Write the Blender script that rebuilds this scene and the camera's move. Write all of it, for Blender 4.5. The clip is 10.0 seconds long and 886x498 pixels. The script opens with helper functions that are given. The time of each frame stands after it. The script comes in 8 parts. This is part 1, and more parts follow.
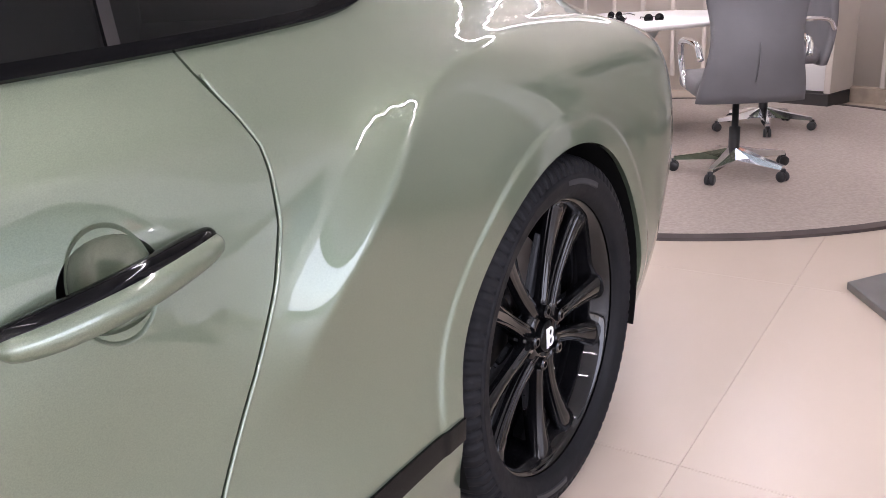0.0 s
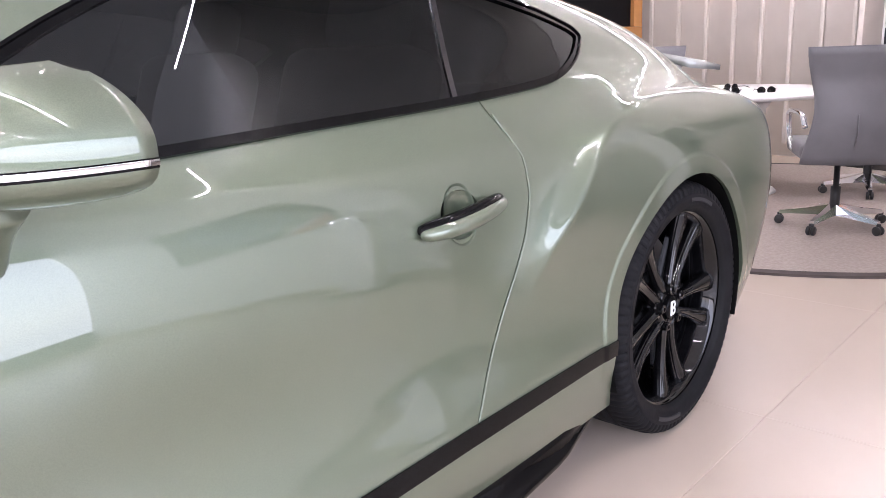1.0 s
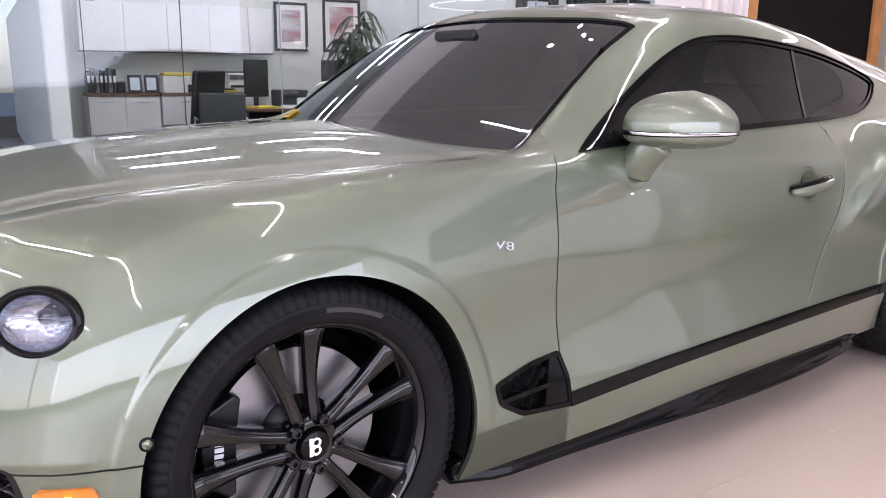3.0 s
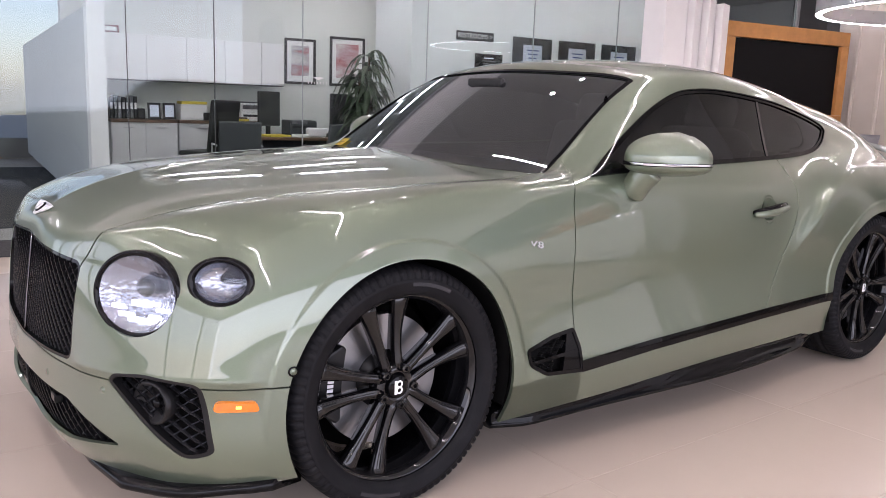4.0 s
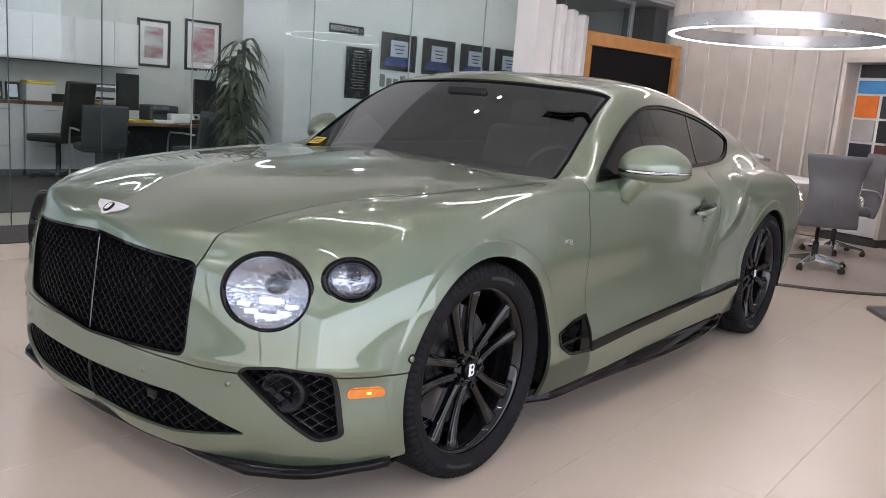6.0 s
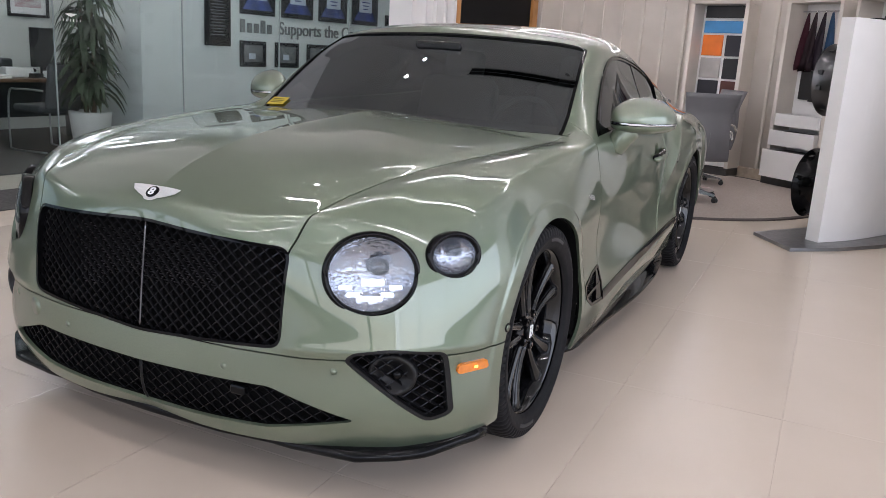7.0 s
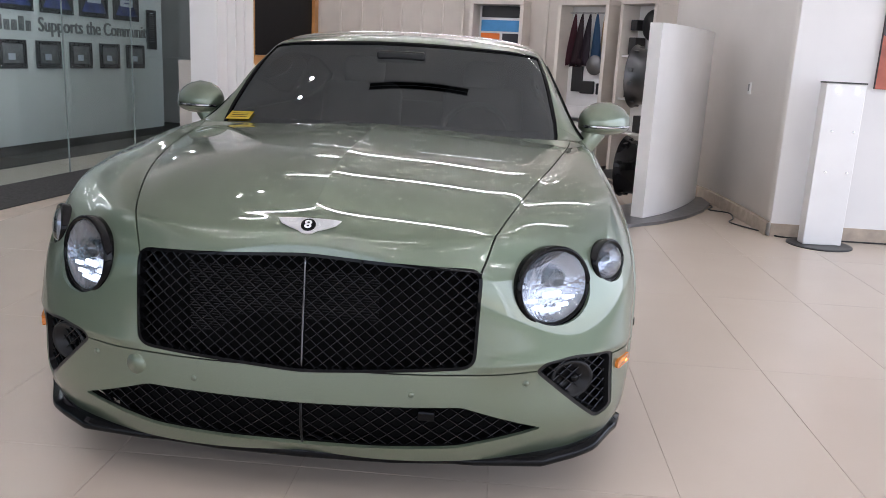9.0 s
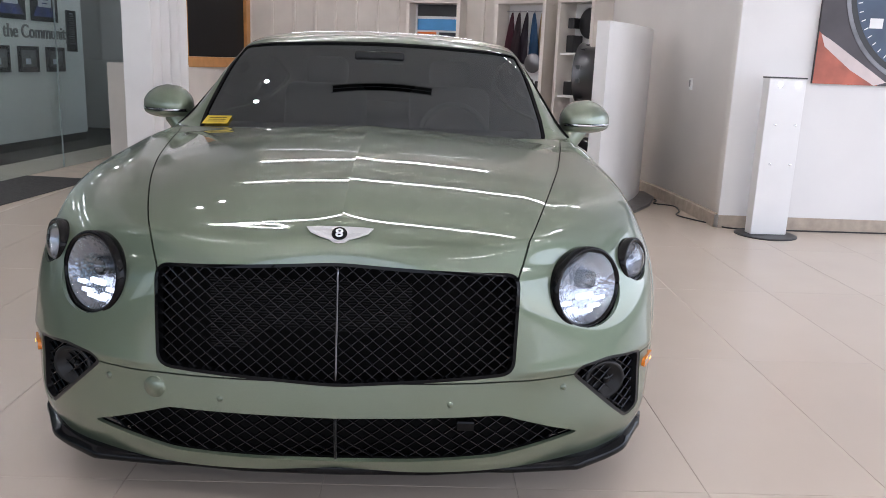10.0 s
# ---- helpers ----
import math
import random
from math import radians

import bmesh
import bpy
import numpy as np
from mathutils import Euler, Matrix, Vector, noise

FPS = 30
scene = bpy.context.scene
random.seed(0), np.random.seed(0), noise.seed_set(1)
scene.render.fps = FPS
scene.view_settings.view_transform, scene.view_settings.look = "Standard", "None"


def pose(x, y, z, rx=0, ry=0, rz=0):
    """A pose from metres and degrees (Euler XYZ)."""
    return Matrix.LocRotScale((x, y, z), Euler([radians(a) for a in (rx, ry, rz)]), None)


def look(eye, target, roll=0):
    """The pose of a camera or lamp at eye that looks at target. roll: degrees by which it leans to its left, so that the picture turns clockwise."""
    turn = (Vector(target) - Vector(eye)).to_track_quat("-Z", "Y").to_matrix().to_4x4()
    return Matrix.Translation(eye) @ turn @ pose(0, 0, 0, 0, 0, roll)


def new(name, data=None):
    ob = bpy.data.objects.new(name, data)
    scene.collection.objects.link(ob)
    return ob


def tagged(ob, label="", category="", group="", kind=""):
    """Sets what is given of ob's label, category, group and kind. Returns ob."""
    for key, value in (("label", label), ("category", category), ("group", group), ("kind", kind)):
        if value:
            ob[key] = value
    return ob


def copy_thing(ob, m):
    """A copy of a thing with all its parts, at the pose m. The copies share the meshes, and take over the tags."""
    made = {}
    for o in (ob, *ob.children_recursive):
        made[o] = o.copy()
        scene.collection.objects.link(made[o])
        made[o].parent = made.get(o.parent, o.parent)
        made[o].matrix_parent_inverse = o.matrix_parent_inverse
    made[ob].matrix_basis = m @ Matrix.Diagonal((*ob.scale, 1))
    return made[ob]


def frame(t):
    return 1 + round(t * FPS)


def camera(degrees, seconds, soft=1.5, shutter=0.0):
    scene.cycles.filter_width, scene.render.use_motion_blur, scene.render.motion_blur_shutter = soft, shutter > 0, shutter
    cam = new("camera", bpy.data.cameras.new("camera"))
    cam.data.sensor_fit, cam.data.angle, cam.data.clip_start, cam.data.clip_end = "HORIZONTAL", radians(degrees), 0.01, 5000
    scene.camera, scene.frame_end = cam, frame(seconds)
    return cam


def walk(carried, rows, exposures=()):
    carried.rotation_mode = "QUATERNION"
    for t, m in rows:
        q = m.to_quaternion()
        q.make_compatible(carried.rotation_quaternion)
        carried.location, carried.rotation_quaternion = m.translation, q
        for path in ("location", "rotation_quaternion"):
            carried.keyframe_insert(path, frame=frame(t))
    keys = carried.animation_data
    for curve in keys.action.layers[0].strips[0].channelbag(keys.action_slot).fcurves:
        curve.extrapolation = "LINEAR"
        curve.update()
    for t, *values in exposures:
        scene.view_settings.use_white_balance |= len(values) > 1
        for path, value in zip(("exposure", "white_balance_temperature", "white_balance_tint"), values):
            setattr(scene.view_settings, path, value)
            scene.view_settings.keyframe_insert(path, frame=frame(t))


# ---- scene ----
cam = camera(57.5, 10.0, 0.5)
EXPOSURE = 0.42
PATH = [
    (0, (1.647, 1.489, 1.096), (0.565, 3.043, 0.452), -3.8),
    (0.5, (1.797, 1.12, 1.119), (0.584, 2.607, 0.554), -1.4),
    (1, (1.967, 0.729, 1.15), (0.667, 2.169, 0.662), -2.4),
    (1.5, (1.961, 0.327, 1.181), (0.646, 1.752, 0.691), 0.1),
    (2, (2.105, -0.061, 1.184), (0.64, 1.22, 0.724), 3.5),
    (2.5, (2.323, -0.38, 1.212), (0.75, 0.774, 0.772), 2.4),
    (3, (2.461, -0.748, 1.198), (0.877, 0.395, 0.767), 0.5),
    (3.2, (2.499, -0.87, 1.21), (0.921, 0.278, 0.771), 0.8),
    (4.3, (3.002, -1.466, 1.224), (1.449, -0.247, 0.906), 2.5),
    (4.5, (3.051, -1.575, 1.234), (1.526, -0.322, 0.916), 3.0),
    (5, (3.065, -1.916, 1.252), (1.633, -0.555, 0.938), 4.1),
    (5.2, (3.005, -1.995, 1.261), (1.602, -0.603, 0.95), 4.3),
    (6.3, (2.261, -2.232, 1.263), (1.156, -0.611, 0.874), 4.0),
    (6.5, (2.117, -2.333, 1.278), (1.112, -0.653, 0.865), 3.7),
    (7, (1.784, -2.541, 1.293), (0.958, -0.782, 0.821), 3.3),
    (7.5, (1.43, -2.672, 1.29), (0.813, -0.827, 0.827), 2.9),
    (8, (1.084, -2.793, 1.274), (0.711, -0.881, 0.821), 2.8),
    (8.5, (0.764, -2.954, 1.314), (0.556, -1.016, 0.862), 3.2),
    (9, (0.53, -2.964, 1.314), (0.397, -1.021, 0.858), 2.9),
    (9.5, (0.344, -2.897, 1.294), (0.325, -0.948, 0.844), 2.6),
    (10, (0.209, -2.914, 1.305), (0.274, -0.966, 0.855), 2.3),
]
walk(cam, [(t, look(eye, target, roll)) for t, eye, target, roll in PATH], exposures=[(t, EXPOSURE + e, k, tint) for t, e, k, tint in ((0.0, 0.57, 6260, 27), (1.0, 0.66, 6150, 28), (2.0, 0.36, 6180, 31), (3.0, 0.35, 6330, 33), (4.5, 0.03, 6480, 26), (5.0, 0.02, 6450, 23), (6.5, -0.18, 6260, 19), (8.0, -0.2, 6120, 18), (10.0, -0.24, 6100, 18))])

# ---- light ----
world = bpy.data.worlds.new("world")
scene.world = world
world.use_nodes = True
_wn = world.node_tree.nodes
_sky = _wn.new("ShaderNodeTexSky")
_sky.sky_type, _sky.sun_disc = "NISHITA", False
_sky.sun_elevation, _sky.sun_rotation = radians(42), radians(150)
world.node_tree.links.new(_sky.outputs[0], _wn["Background"].inputs[0])
_wn["Background"].inputs[1].default_value = 0.09


def area_lamp(name, m, sx, sy, watts, colour):
    d = bpy.data.lights.new(name, "AREA")
    d.shape, d.size, d.size_y, d.energy, d.color = "RECTANGLE", sx, sy, watts, colour
    ob = new(name, d)
    ob.matrix_world = m
    return ob

# ---- materials ----
def _mat(name):
    m = bpy.data.materials.new(name)
    m.use_nodes = True
    nt = m.node_tree
    return m, nt, nt.nodes["Principled BSDF"]


def _obj_noise(nt, scale, detail=3.0, rough=0.5):
    tc = nt.nodes.new("ShaderNodeTexCoord")
    n = nt.nodes.new("ShaderNodeTexNoise")
    n.inputs["Scale"].default_value, n.inputs["Detail"].default_value = scale, detail
    n.inputs["Roughness"].default_value = rough
    nt.links.new(tc.outputs["Object"], n.inputs["Vector"])
    return n


def _ramp(nt, src, a, b, lo=0.3, hi=0.7):
    r = nt.nodes.new("ShaderNodeValToRGB")
    r.color_ramp.elements[0].position, r.color_ramp.elements[1].position = lo, hi
    r.color_ramp.elements[0].color, r.color_ramp.elements[1].color = (*a, 1), (*b, 1)
    nt.links.new(src, r.inputs[0])
    return r


def surface(name, col, rough=0.5, metal=0.0, vary=0.08, scale=6.0, fine=0.0, fine_scale=120.0, coat=0.0, spec=0.5, rvary=0.0):
    """A principled surface with broad tone variation, fine relief and uneven gloss."""
    m, nt, p = _mat(name)
    n = _obj_noise(nt, scale, 4.0)
    a, b = [max(0.0, c * (1 - vary)) for c in col], [min(1.0, c * (1 + vary)) for c in col]
    nt.links.new(_ramp(nt, n.outputs[0], a, b).outputs[0], p.inputs["Base Color"])
    p.inputs["Roughness"].default_value, p.inputs["Metallic"].default_value = rough, metal
    p.inputs["Coat Weight"].default_value, p.inputs["Specular IOR Level"].default_value = coat, spec
    p.inputs["Coat Roughness"].default_value = 0.03
    if rvary:
        n2 = _obj_noise(nt, scale * 4, 5.0)
        mr = nt.nodes.new("ShaderNodeMapRange")
        mr.inputs[3].default_value, mr.inputs[4].default_value = max(0.02, rough - rvary), min(1.0, rough + rvary)
        nt.links.new(n2.outputs[0], mr.inputs[0])
        nt.links.new(mr.outputs[0], p.inputs["Roughness"])
    if fine:
        f = _obj_noise(nt, fine_scale, 2.0)
        bp = nt.nodes.new("ShaderNodeBump")
        bp.inputs["Strength"].default_value, bp.inputs["Distance"].default_value = fine, 0.002
        nt.links.new(f.outputs[0], bp.inputs["Height"])
        nt.links.new(bp.outputs[0], p.inputs["Normal"])
    return m


def glow(name, col, strength):
    m, nt, p = _mat(name)
    p.inputs["Base Color"].default_value = (*[min(1, c) for c in col], 1)
    p.inputs["Emission Color"].default_value = (*col, 1)
    p.inputs["Emission Strength"].default_value = strength
    return m


def glass(name, tint, ior=1.45, rough=0.0, reflect=(0.9, 0.96, 1.0)):
    """A thin pane: tinted see-through, with a clear reflection that grows at grazing angles."""
    m, nt, p = _mat(name)
    nt.nodes.remove(p)
    tr, gl, mx, lw, pw, sc = (nt.nodes.new(k) for k in ("ShaderNodeBsdfTransparent", "ShaderNodeBsdfGlossy", "ShaderNodeMixShader", "ShaderNodeLayerWeight", "ShaderNodeMath", "ShaderNodeMapRange"))
    tr.inputs[0].default_value = (*tint, 1)
    gl.inputs["Roughness"].default_value = rough
    gl.inputs["Color"].default_value = (*reflect, 1)
    lw.inputs[0].default_value = 0.5
    pw.operation, pw.inputs[1].default_value = "POWER", 5.0
    sc.inputs[3].default_value, sc.inputs[4].default_value = ((ior - 1) / (ior + 1)) ** 2, 1.0
    nt.links.new(lw.outputs["Facing"], pw.inputs[0])
    nt.links.new(pw.outputs[0], sc.inputs[0])
    nt.links.new(sc.outputs[0], mx.inputs[0])
    nt.links.new(tr.outputs[0], mx.inputs[1])
    nt.links.new(gl.outputs[0], mx.inputs[2])
    nt.links.new(mx.outputs[0], nt.nodes["Material Output"].inputs[0])
    return m


def paint_metallic(name, col):
    """Sage green metallic lacquer: fine flake under a clear coat."""
    m, nt, p = _mat(name)
    tc = nt.nodes.new("ShaderNodeTexCoord")
    v = nt.nodes.new("ShaderNodeTexVoronoi")
    v.inputs["Scale"].default_value = 1400.0
    nt.links.new(tc.outputs["Object"], v.inputs["Vector"])
    r = _ramp(nt, v.outputs["Color"], [c * 0.84 for c in col], [c * 1.16 for c in col], 0.1, 0.9)
    nt.links.new(r.outputs[0], p.inputs["Base Color"])
    p.inputs["Metallic"].default_value, p.inputs["Roughness"].default_value = 0.63, 0.42
    p.inputs["Coat Weight"].default_value, p.inputs["Coat Roughness"].default_value, p.inputs["Coat IOR"].default_value = 1.0, 0.006, 1.7
    bp = nt.nodes.new("ShaderNodeBump")
    bp.inputs["Strength"].default_value, bp.inputs["Distance"].default_value = 0.03, 0.0005
    nt.links.new(v.outputs["Distance"], bp.inputs["Height"])
    nt.links.new(bp.outputs[0], p.inputs["Normal"])
    return m


PAINT = paint_metallic("sage_paint", (0.146, 0.184, 0.126))
GLOSS_BLACK = surface("gloss_black", (0.003, 0.003, 0.0034), 0.04, coat=0.04, spec=0.14, vary=0.2)
WHEEL_BLACK = surface("wheel_black", (0.003, 0.003, 0.0035), 0.06, coat=0.5, spec=0.25, vary=0.2)
SATIN_BLACK = surface("satin_black", (0.008, 0.008, 0.0085), 0.38, spec=0.3, vary=0.25, rvary=0.1)
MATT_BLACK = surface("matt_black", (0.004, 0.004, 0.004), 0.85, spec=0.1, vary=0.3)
RUBBER = surface("tyre_rubber", (0.008, 0.008, 0.0092), 0.6, spec=0.13, vary=0.25, scale=14, fine=0.15, rvary=0.12)
RUBBER_MARK = surface("tyre_lettering", (0.018, 0.018, 0.021), 0.5, vary=0.15)
CHROME = surface("chrome", (0.8, 0.8, 0.82), 0.08, metal=1.0, vary=0.03)
DARK_CHROME = surface("dark_chrome", (0.16, 0.16, 0.17), 0.12, metal=1.0, vary=0.05)
STEEL = surface("brake_steel", (0.30, 0.30, 0.31), 0.35, metal=1.0, vary=0.1, rvary=0.1)
CAR_GLASS = glass("tinted_car_glass", (0.09, 0.094, 0.096), 1.6)
REAR_GLASS = glass("dark_rear_glass", (0.02, 0.021, 0.021), 1.5)
SCREEN_GLASS = glass("windscreen_glass", (0.19, 0.20, 0.204), 2.6)
LENS = glass("lamp_lens", (0.9, 0.92, 0.95), 1.45)
MIRROR_GLASS = surface("mirror_glass", (0.7, 0.72, 0.74), 0.02, metal=1.0, vary=0.01)
AMBER = surface("amber_lens", (0.66, 0.19, 0.01), 0.18, coat=1.0, vary=0.1, scale=60)
RED_LENS = surface("red_lens", (0.14, 0.008, 0.008), 0.15, coat=1.0, vary=0.1)
WHITE_MARK = surface("white_enamel", (0.85, 0.85, 0.86), 0.3, vary=0.03)
LED_WHITE = glow("led_white", (0.86, 0.93, 1.0), 2.0)
BADGE_SILVER = surface("badge_silver", (0.78, 0.78, 0.78), 0.28, metal=0.55, vary=0.04)
LED_AMBER = glow("led_amber", (1.0, 0.5, 0.08), 2.0)
YELLOW = surface("yellow_card", (0.8, 0.62, 0.08), 0.6, vary=0.05)
LEATHER_DARK = surface("dark_leather", (0.02, 0.02, 0.022), 0.5, vary=0.2, fine=0.3, fine_scale=300)

BADGE_CHROME = surface("badge_chrome", (0.72, 0.72, 0.73), 0.3, metal=1.0, vary=0.1)

# ---- mesh tools ----
def make(name, verts, faces, mat, parent=None, smooth=False, label=""):
    me = bpy.data.meshes.new(name)
    me.from_pydata([tuple(map(float, v)) for v in verts], [], [tuple(map(int, f)) for f in faces])
    me.materials.append(mat)
    if smooth:
        me.shade_smooth()
    me.update()
    ob = new(name, me)
    if parent is not None:
        ob.parent = parent
    return tagged(ob, label)


def part(name, bm, mat, parent=None, label="", smooth=False):
    """Link a bmesh as one mesh object under a thing or a part."""
    me = bpy.data.meshes.new(name)
    bmesh.ops.recalc_face_normals(bm, faces=bm.faces)
    bm.to_mesh(me)
    bm.free()
    me.materials.append(mat)
    if smooth:
        me.shade_smooth()
    ob = new(name, me)
    if parent is not None:
        ob.parent = parent
    return tagged(ob, label)


def thing(name, m, label, category, group="", kind=""):
    ob = new(name)
    ob.matrix_world = m
    ob.empty_display_size = 0.1
    return tagged(ob, label, category, group, kind)


def box(bm, lo, hi, bevel=0.0, seg=2, m=None):
    c, s = [(a + b) / 2 for a, b in zip(lo, hi)], [abs(b - a) for a, b in zip(lo, hi)]
    tmp = bmesh.new()
    bmesh.ops.create_cube(tmp, size=1.0, matrix=Matrix.Translation(c) @ Matrix.Diagonal((*s, 1)))
    if bevel:
        bmesh.ops.bevel(tmp, geom=tmp.edges[:], offset=min(bevel, min(s) * 0.45), segments=seg, profile=0.5, affect="EDGES")
    _merge(bm, tmp, m)
    return bm


def _merge(bm, tmp, m=None):
    if m is not None:
        tmp.transform(m)
    idx = {v: bm.verts.new(v.co) for v in tmp.verts}
    for f in tmp.faces:
        bm.faces.new([idx[v] for v in f.verts])
    tmp.free()


def lathe(profile, seg=48, m=None, closed=False, bm=None, cap=True):
    """Turn (radius, height) pairs round z."""
    bm = bm or bmesh.new()
    rings = []
    for r, h in profile:
        ring = []
        for i in range(seg):
            a = 2 * math.pi * i / seg
            co = Vector((r * math.cos(a), r * math.sin(a), h))
            ring.append(bm.verts.new(m @ co if m is not None else co))
        rings.append(ring)
    n = len(rings)
    for j in range(n if closed else n - 1):
        a, b = rings[j], rings[(j + 1) % n]
        for i in range(seg):
            k = (i + 1) % seg
            bm.faces.new((a[i], a[k], b[k], b[i]))
    if cap and not closed:
        for ring, r in ((rings[0], profile[0][0]), (rings[-1], profile[-1][0])):
            if r > 1e-5:
                bm.faces.new(ring)
    return bm


def prism(bm, pts, z0, z1, m=None, bevel=0.0):
    """A flat outline in x, y drawn up from z0 to z1."""
    tmp = bmesh.new()
    lo = [tmp.verts.new((x, y, z0)) for x, y in pts]
    hi = [tmp.verts.new((x, y, z1)) for x, y in pts]
    tmp.faces.new(lo[::-1])
    tmp.faces.new(hi)
    for i in range(len(pts)):
        k = (i + 1) % len(pts)
        tmp.faces.new((lo[i], lo[k], hi[k], hi[i]))
    if bevel:
        bmesh.ops.bevel(tmp, geom=tmp.edges[:], offset=bevel, segments=2, profile=0.5, affect="EDGES")
    _merge(bm, tmp, m)
    return bm


def tube(bm, path, r, seg=8, cap=True):
    """A round bar along points; r is one radius or one for each point."""
    path = [Vector(p) for p in path]
    rr = r if isinstance(r, (list, tuple)) else [r] * len(path)
    rings, up = [], None
    for i, p in enumerate(path):
        d = (path[min(i + 1, len(path) - 1)] - path[max(i - 1, 0)]).normalized()
        ref = up if up is not None else (Vector((0, 0, 1)) if abs(d.z) < 0.9 else Vector((1, 0, 0)))
        a = d.cross(ref).normalized()
        up = a.cross(d).normalized()
        rings.append([bm.verts.new(p + rr[i] * (math.cos(t) * a + math.sin(t) * up)) for t in (2 * math.pi * k / seg for k in range(seg))])
    for a, b in zip(rings, rings[1:]):
        for k in range(seg):
            q = (k + 1) % seg
            bm.faces.new((a[k], a[q], b[q], b[k]))
    if cap:
        bm.faces.new(rings[0][::-1])
        bm.faces.new(rings[-1])
    return bm


def curve_pts(pts, n):
    """n points on a smooth curve through pts."""
    p = np.array(pts, float)
    q = np.vstack([2 * p[0] - p[1], p, 2 * p[-1] - p[-2]])
    out = []
    for t in np.linspace(0, len(p) - 1, n):
        i = min(int(t), len(p) - 2)
        f = t - i
        a, b, c, d = q[i], q[i + 1], q[i + 2], q[i + 3]
        out.append(0.5 * (2 * b + (c - a) * f + (2 * a - 5 * b + 4 * c - d) * f * f + (3 * b - a - 3 * c + d) * f**3))
    return np.array(out)


def writing(name, text, size, mat, m, parent=None, depth=0.002, align="CENTER", label=""):
    """Words in the built-in font, made into a mesh."""
    cu = bpy.data.curves.new(name, "FONT")
    cu.body, cu.size, cu.extrude, cu.align_x, cu.align_y = text, size, depth, align, "CENTER"
    tmp = bpy.data.objects.new(name, cu)
    scene.collection.objects.link(tmp)
    me = bpy.data.meshes.new_from_object(tmp.evaluated_get(bpy.context.evaluated_depsgraph_get()))
    bpy.data.objects.remove(tmp)
    me.materials.clear()
    me.materials.append(mat)
    ob = new(name, me)
    ob.parent = parent
    ob.matrix_basis = m
    return tagged(ob, label)

# ---- room: materials ----
WALL_M = surface("white_wall", (0.76, 0.735, 0.71), 0.75, vary=0.025, scale=1.5, fine=0.05)
DIM_WALL = surface("grey_outer_wall", (0.20, 0.195, 0.19), 0.8, vary=0.05)
WHITE_M = surface("white_lacquer", (0.80, 0.79, 0.78), 0.35, vary=0.03, scale=3)
CREAM_M = surface("cream_panel", (0.66, 0.61, 0.555), 0.55, vary=0.05, scale=3)
CEIL_M = surface("ceiling_white", (0.57, 0.565, 0.558), 0.9, vary=0.03)
CARPET_M = surface("charcoal_carpet", (0.055, 0.052, 0.05), 0.95, vary=0.35, scale=40, fine=0.6, fine_scale=500)
RUG_M = surface("taupe_rug", (0.40, 0.345, 0.305), 0.95, vary=0.12, scale=60, fine=0.6, fine_scale=600)
RUG_EDGE = surface("brown_binding", (0.07, 0.055, 0.05), 0.8, vary=0.2)
GREY_FABRIC = surface("grey_leather_chair", (0.15, 0.148, 0.158), 0.55, vary=0.08, fine=0.25, fine_scale=250)
DARK_FABRIC = surface("dark_grey_fabric", (0.05, 0.055, 0.06), 0.7, vary=0.15, fine=0.3)
BLACK_PLASTIC = surface("black_plastic", (0.015, 0.015, 0.016), 0.4, vary=0.2)
ALU = surface("brushed_aluminium", (0.55, 0.55, 0.56), 0.3, metal=1.0, vary=0.06, rvary=0.08)
ORANGE_WOOD = surface("orange_wood", (0.50, 0.235, 0.075), 0.45, vary=0.12, scale=9)
SCREEN_M = surface("dark_screen", (0.004, 0.004, 0.005), 0.45, vary=0.1, spec=0.12)
GLASS_M = glass("partition_glass", (0.86, 0.91, 0.90), 1.45)
PLINTH_M = surface("dark_plinth", (0.05, 0.047, 0.045), 0.5, vary=0.2)
STONE_BASE = surface("stone_base", (0.42, 0.35, 0.28), 0.6, vary=0.15, scale=12)
PLATE_M = surface("grey_metal_plate", (0.20, 0.20, 0.205), 0.35, metal=0.8, vary=0.08, rvary=0.1)
LEAF_M = surface("dark_leaf", (0.035, 0.06, 0.028), 0.45, vary=0.45, scale=5)
DEAD_LEAF = surface("brown_stem", (0.10, 0.07, 0.045), 0.8, vary=0.3)
WOOD_TOP = surface("brown_desk_top", (0.16, 0.085, 0.05), 0.4, vary=0.2, scale=10)
LAMP_WHITE = glow("lamp_diffuser", (1.0, 0.98, 0.95), 14.0)
LINE_WHITE = glow("line_light", (1.0, 0.965, 0.92), 170.0)
OFFICE_WHITE = glow("office_light", (1.0, 0.99, 0.97), 67.0)
PAPER = surface("paper_white", (0.8, 0.8, 0.79), 0.7, vary=0.04)


def structure(name, bm, mat, label, category, smooth=False):
    return tagged(part(name, bm, mat, None, label, smooth), label, category, kind="structure")


# ---- floor ----
bm = bmesh.new()
box(bm, (-14.0, -9.0, -0.25), (8.0, 12.0, -0.0025))
FLOOR = structure("floor", bm, surface("tile_grout", (0.54, 0.455, 0.37), 0.6), "beige tiled showroom floor with thin joints", "floor")
TILE_X, TILE_Y, TILE_X0, TILE_Y0 = 0.612, 1.224, 0.549, -0.60
tile_bm = bmesh.new()
box(tile_bm, (0.0008, 0.0008, -0.010), (TILE_X - 0.0008, TILE_Y - 0.0008, 0.0), 0.0008, 1)
tile_me = bpy.data.meshes.new("tile")
tile_bm.to_mesh(tile_me)
tile_bm.free()


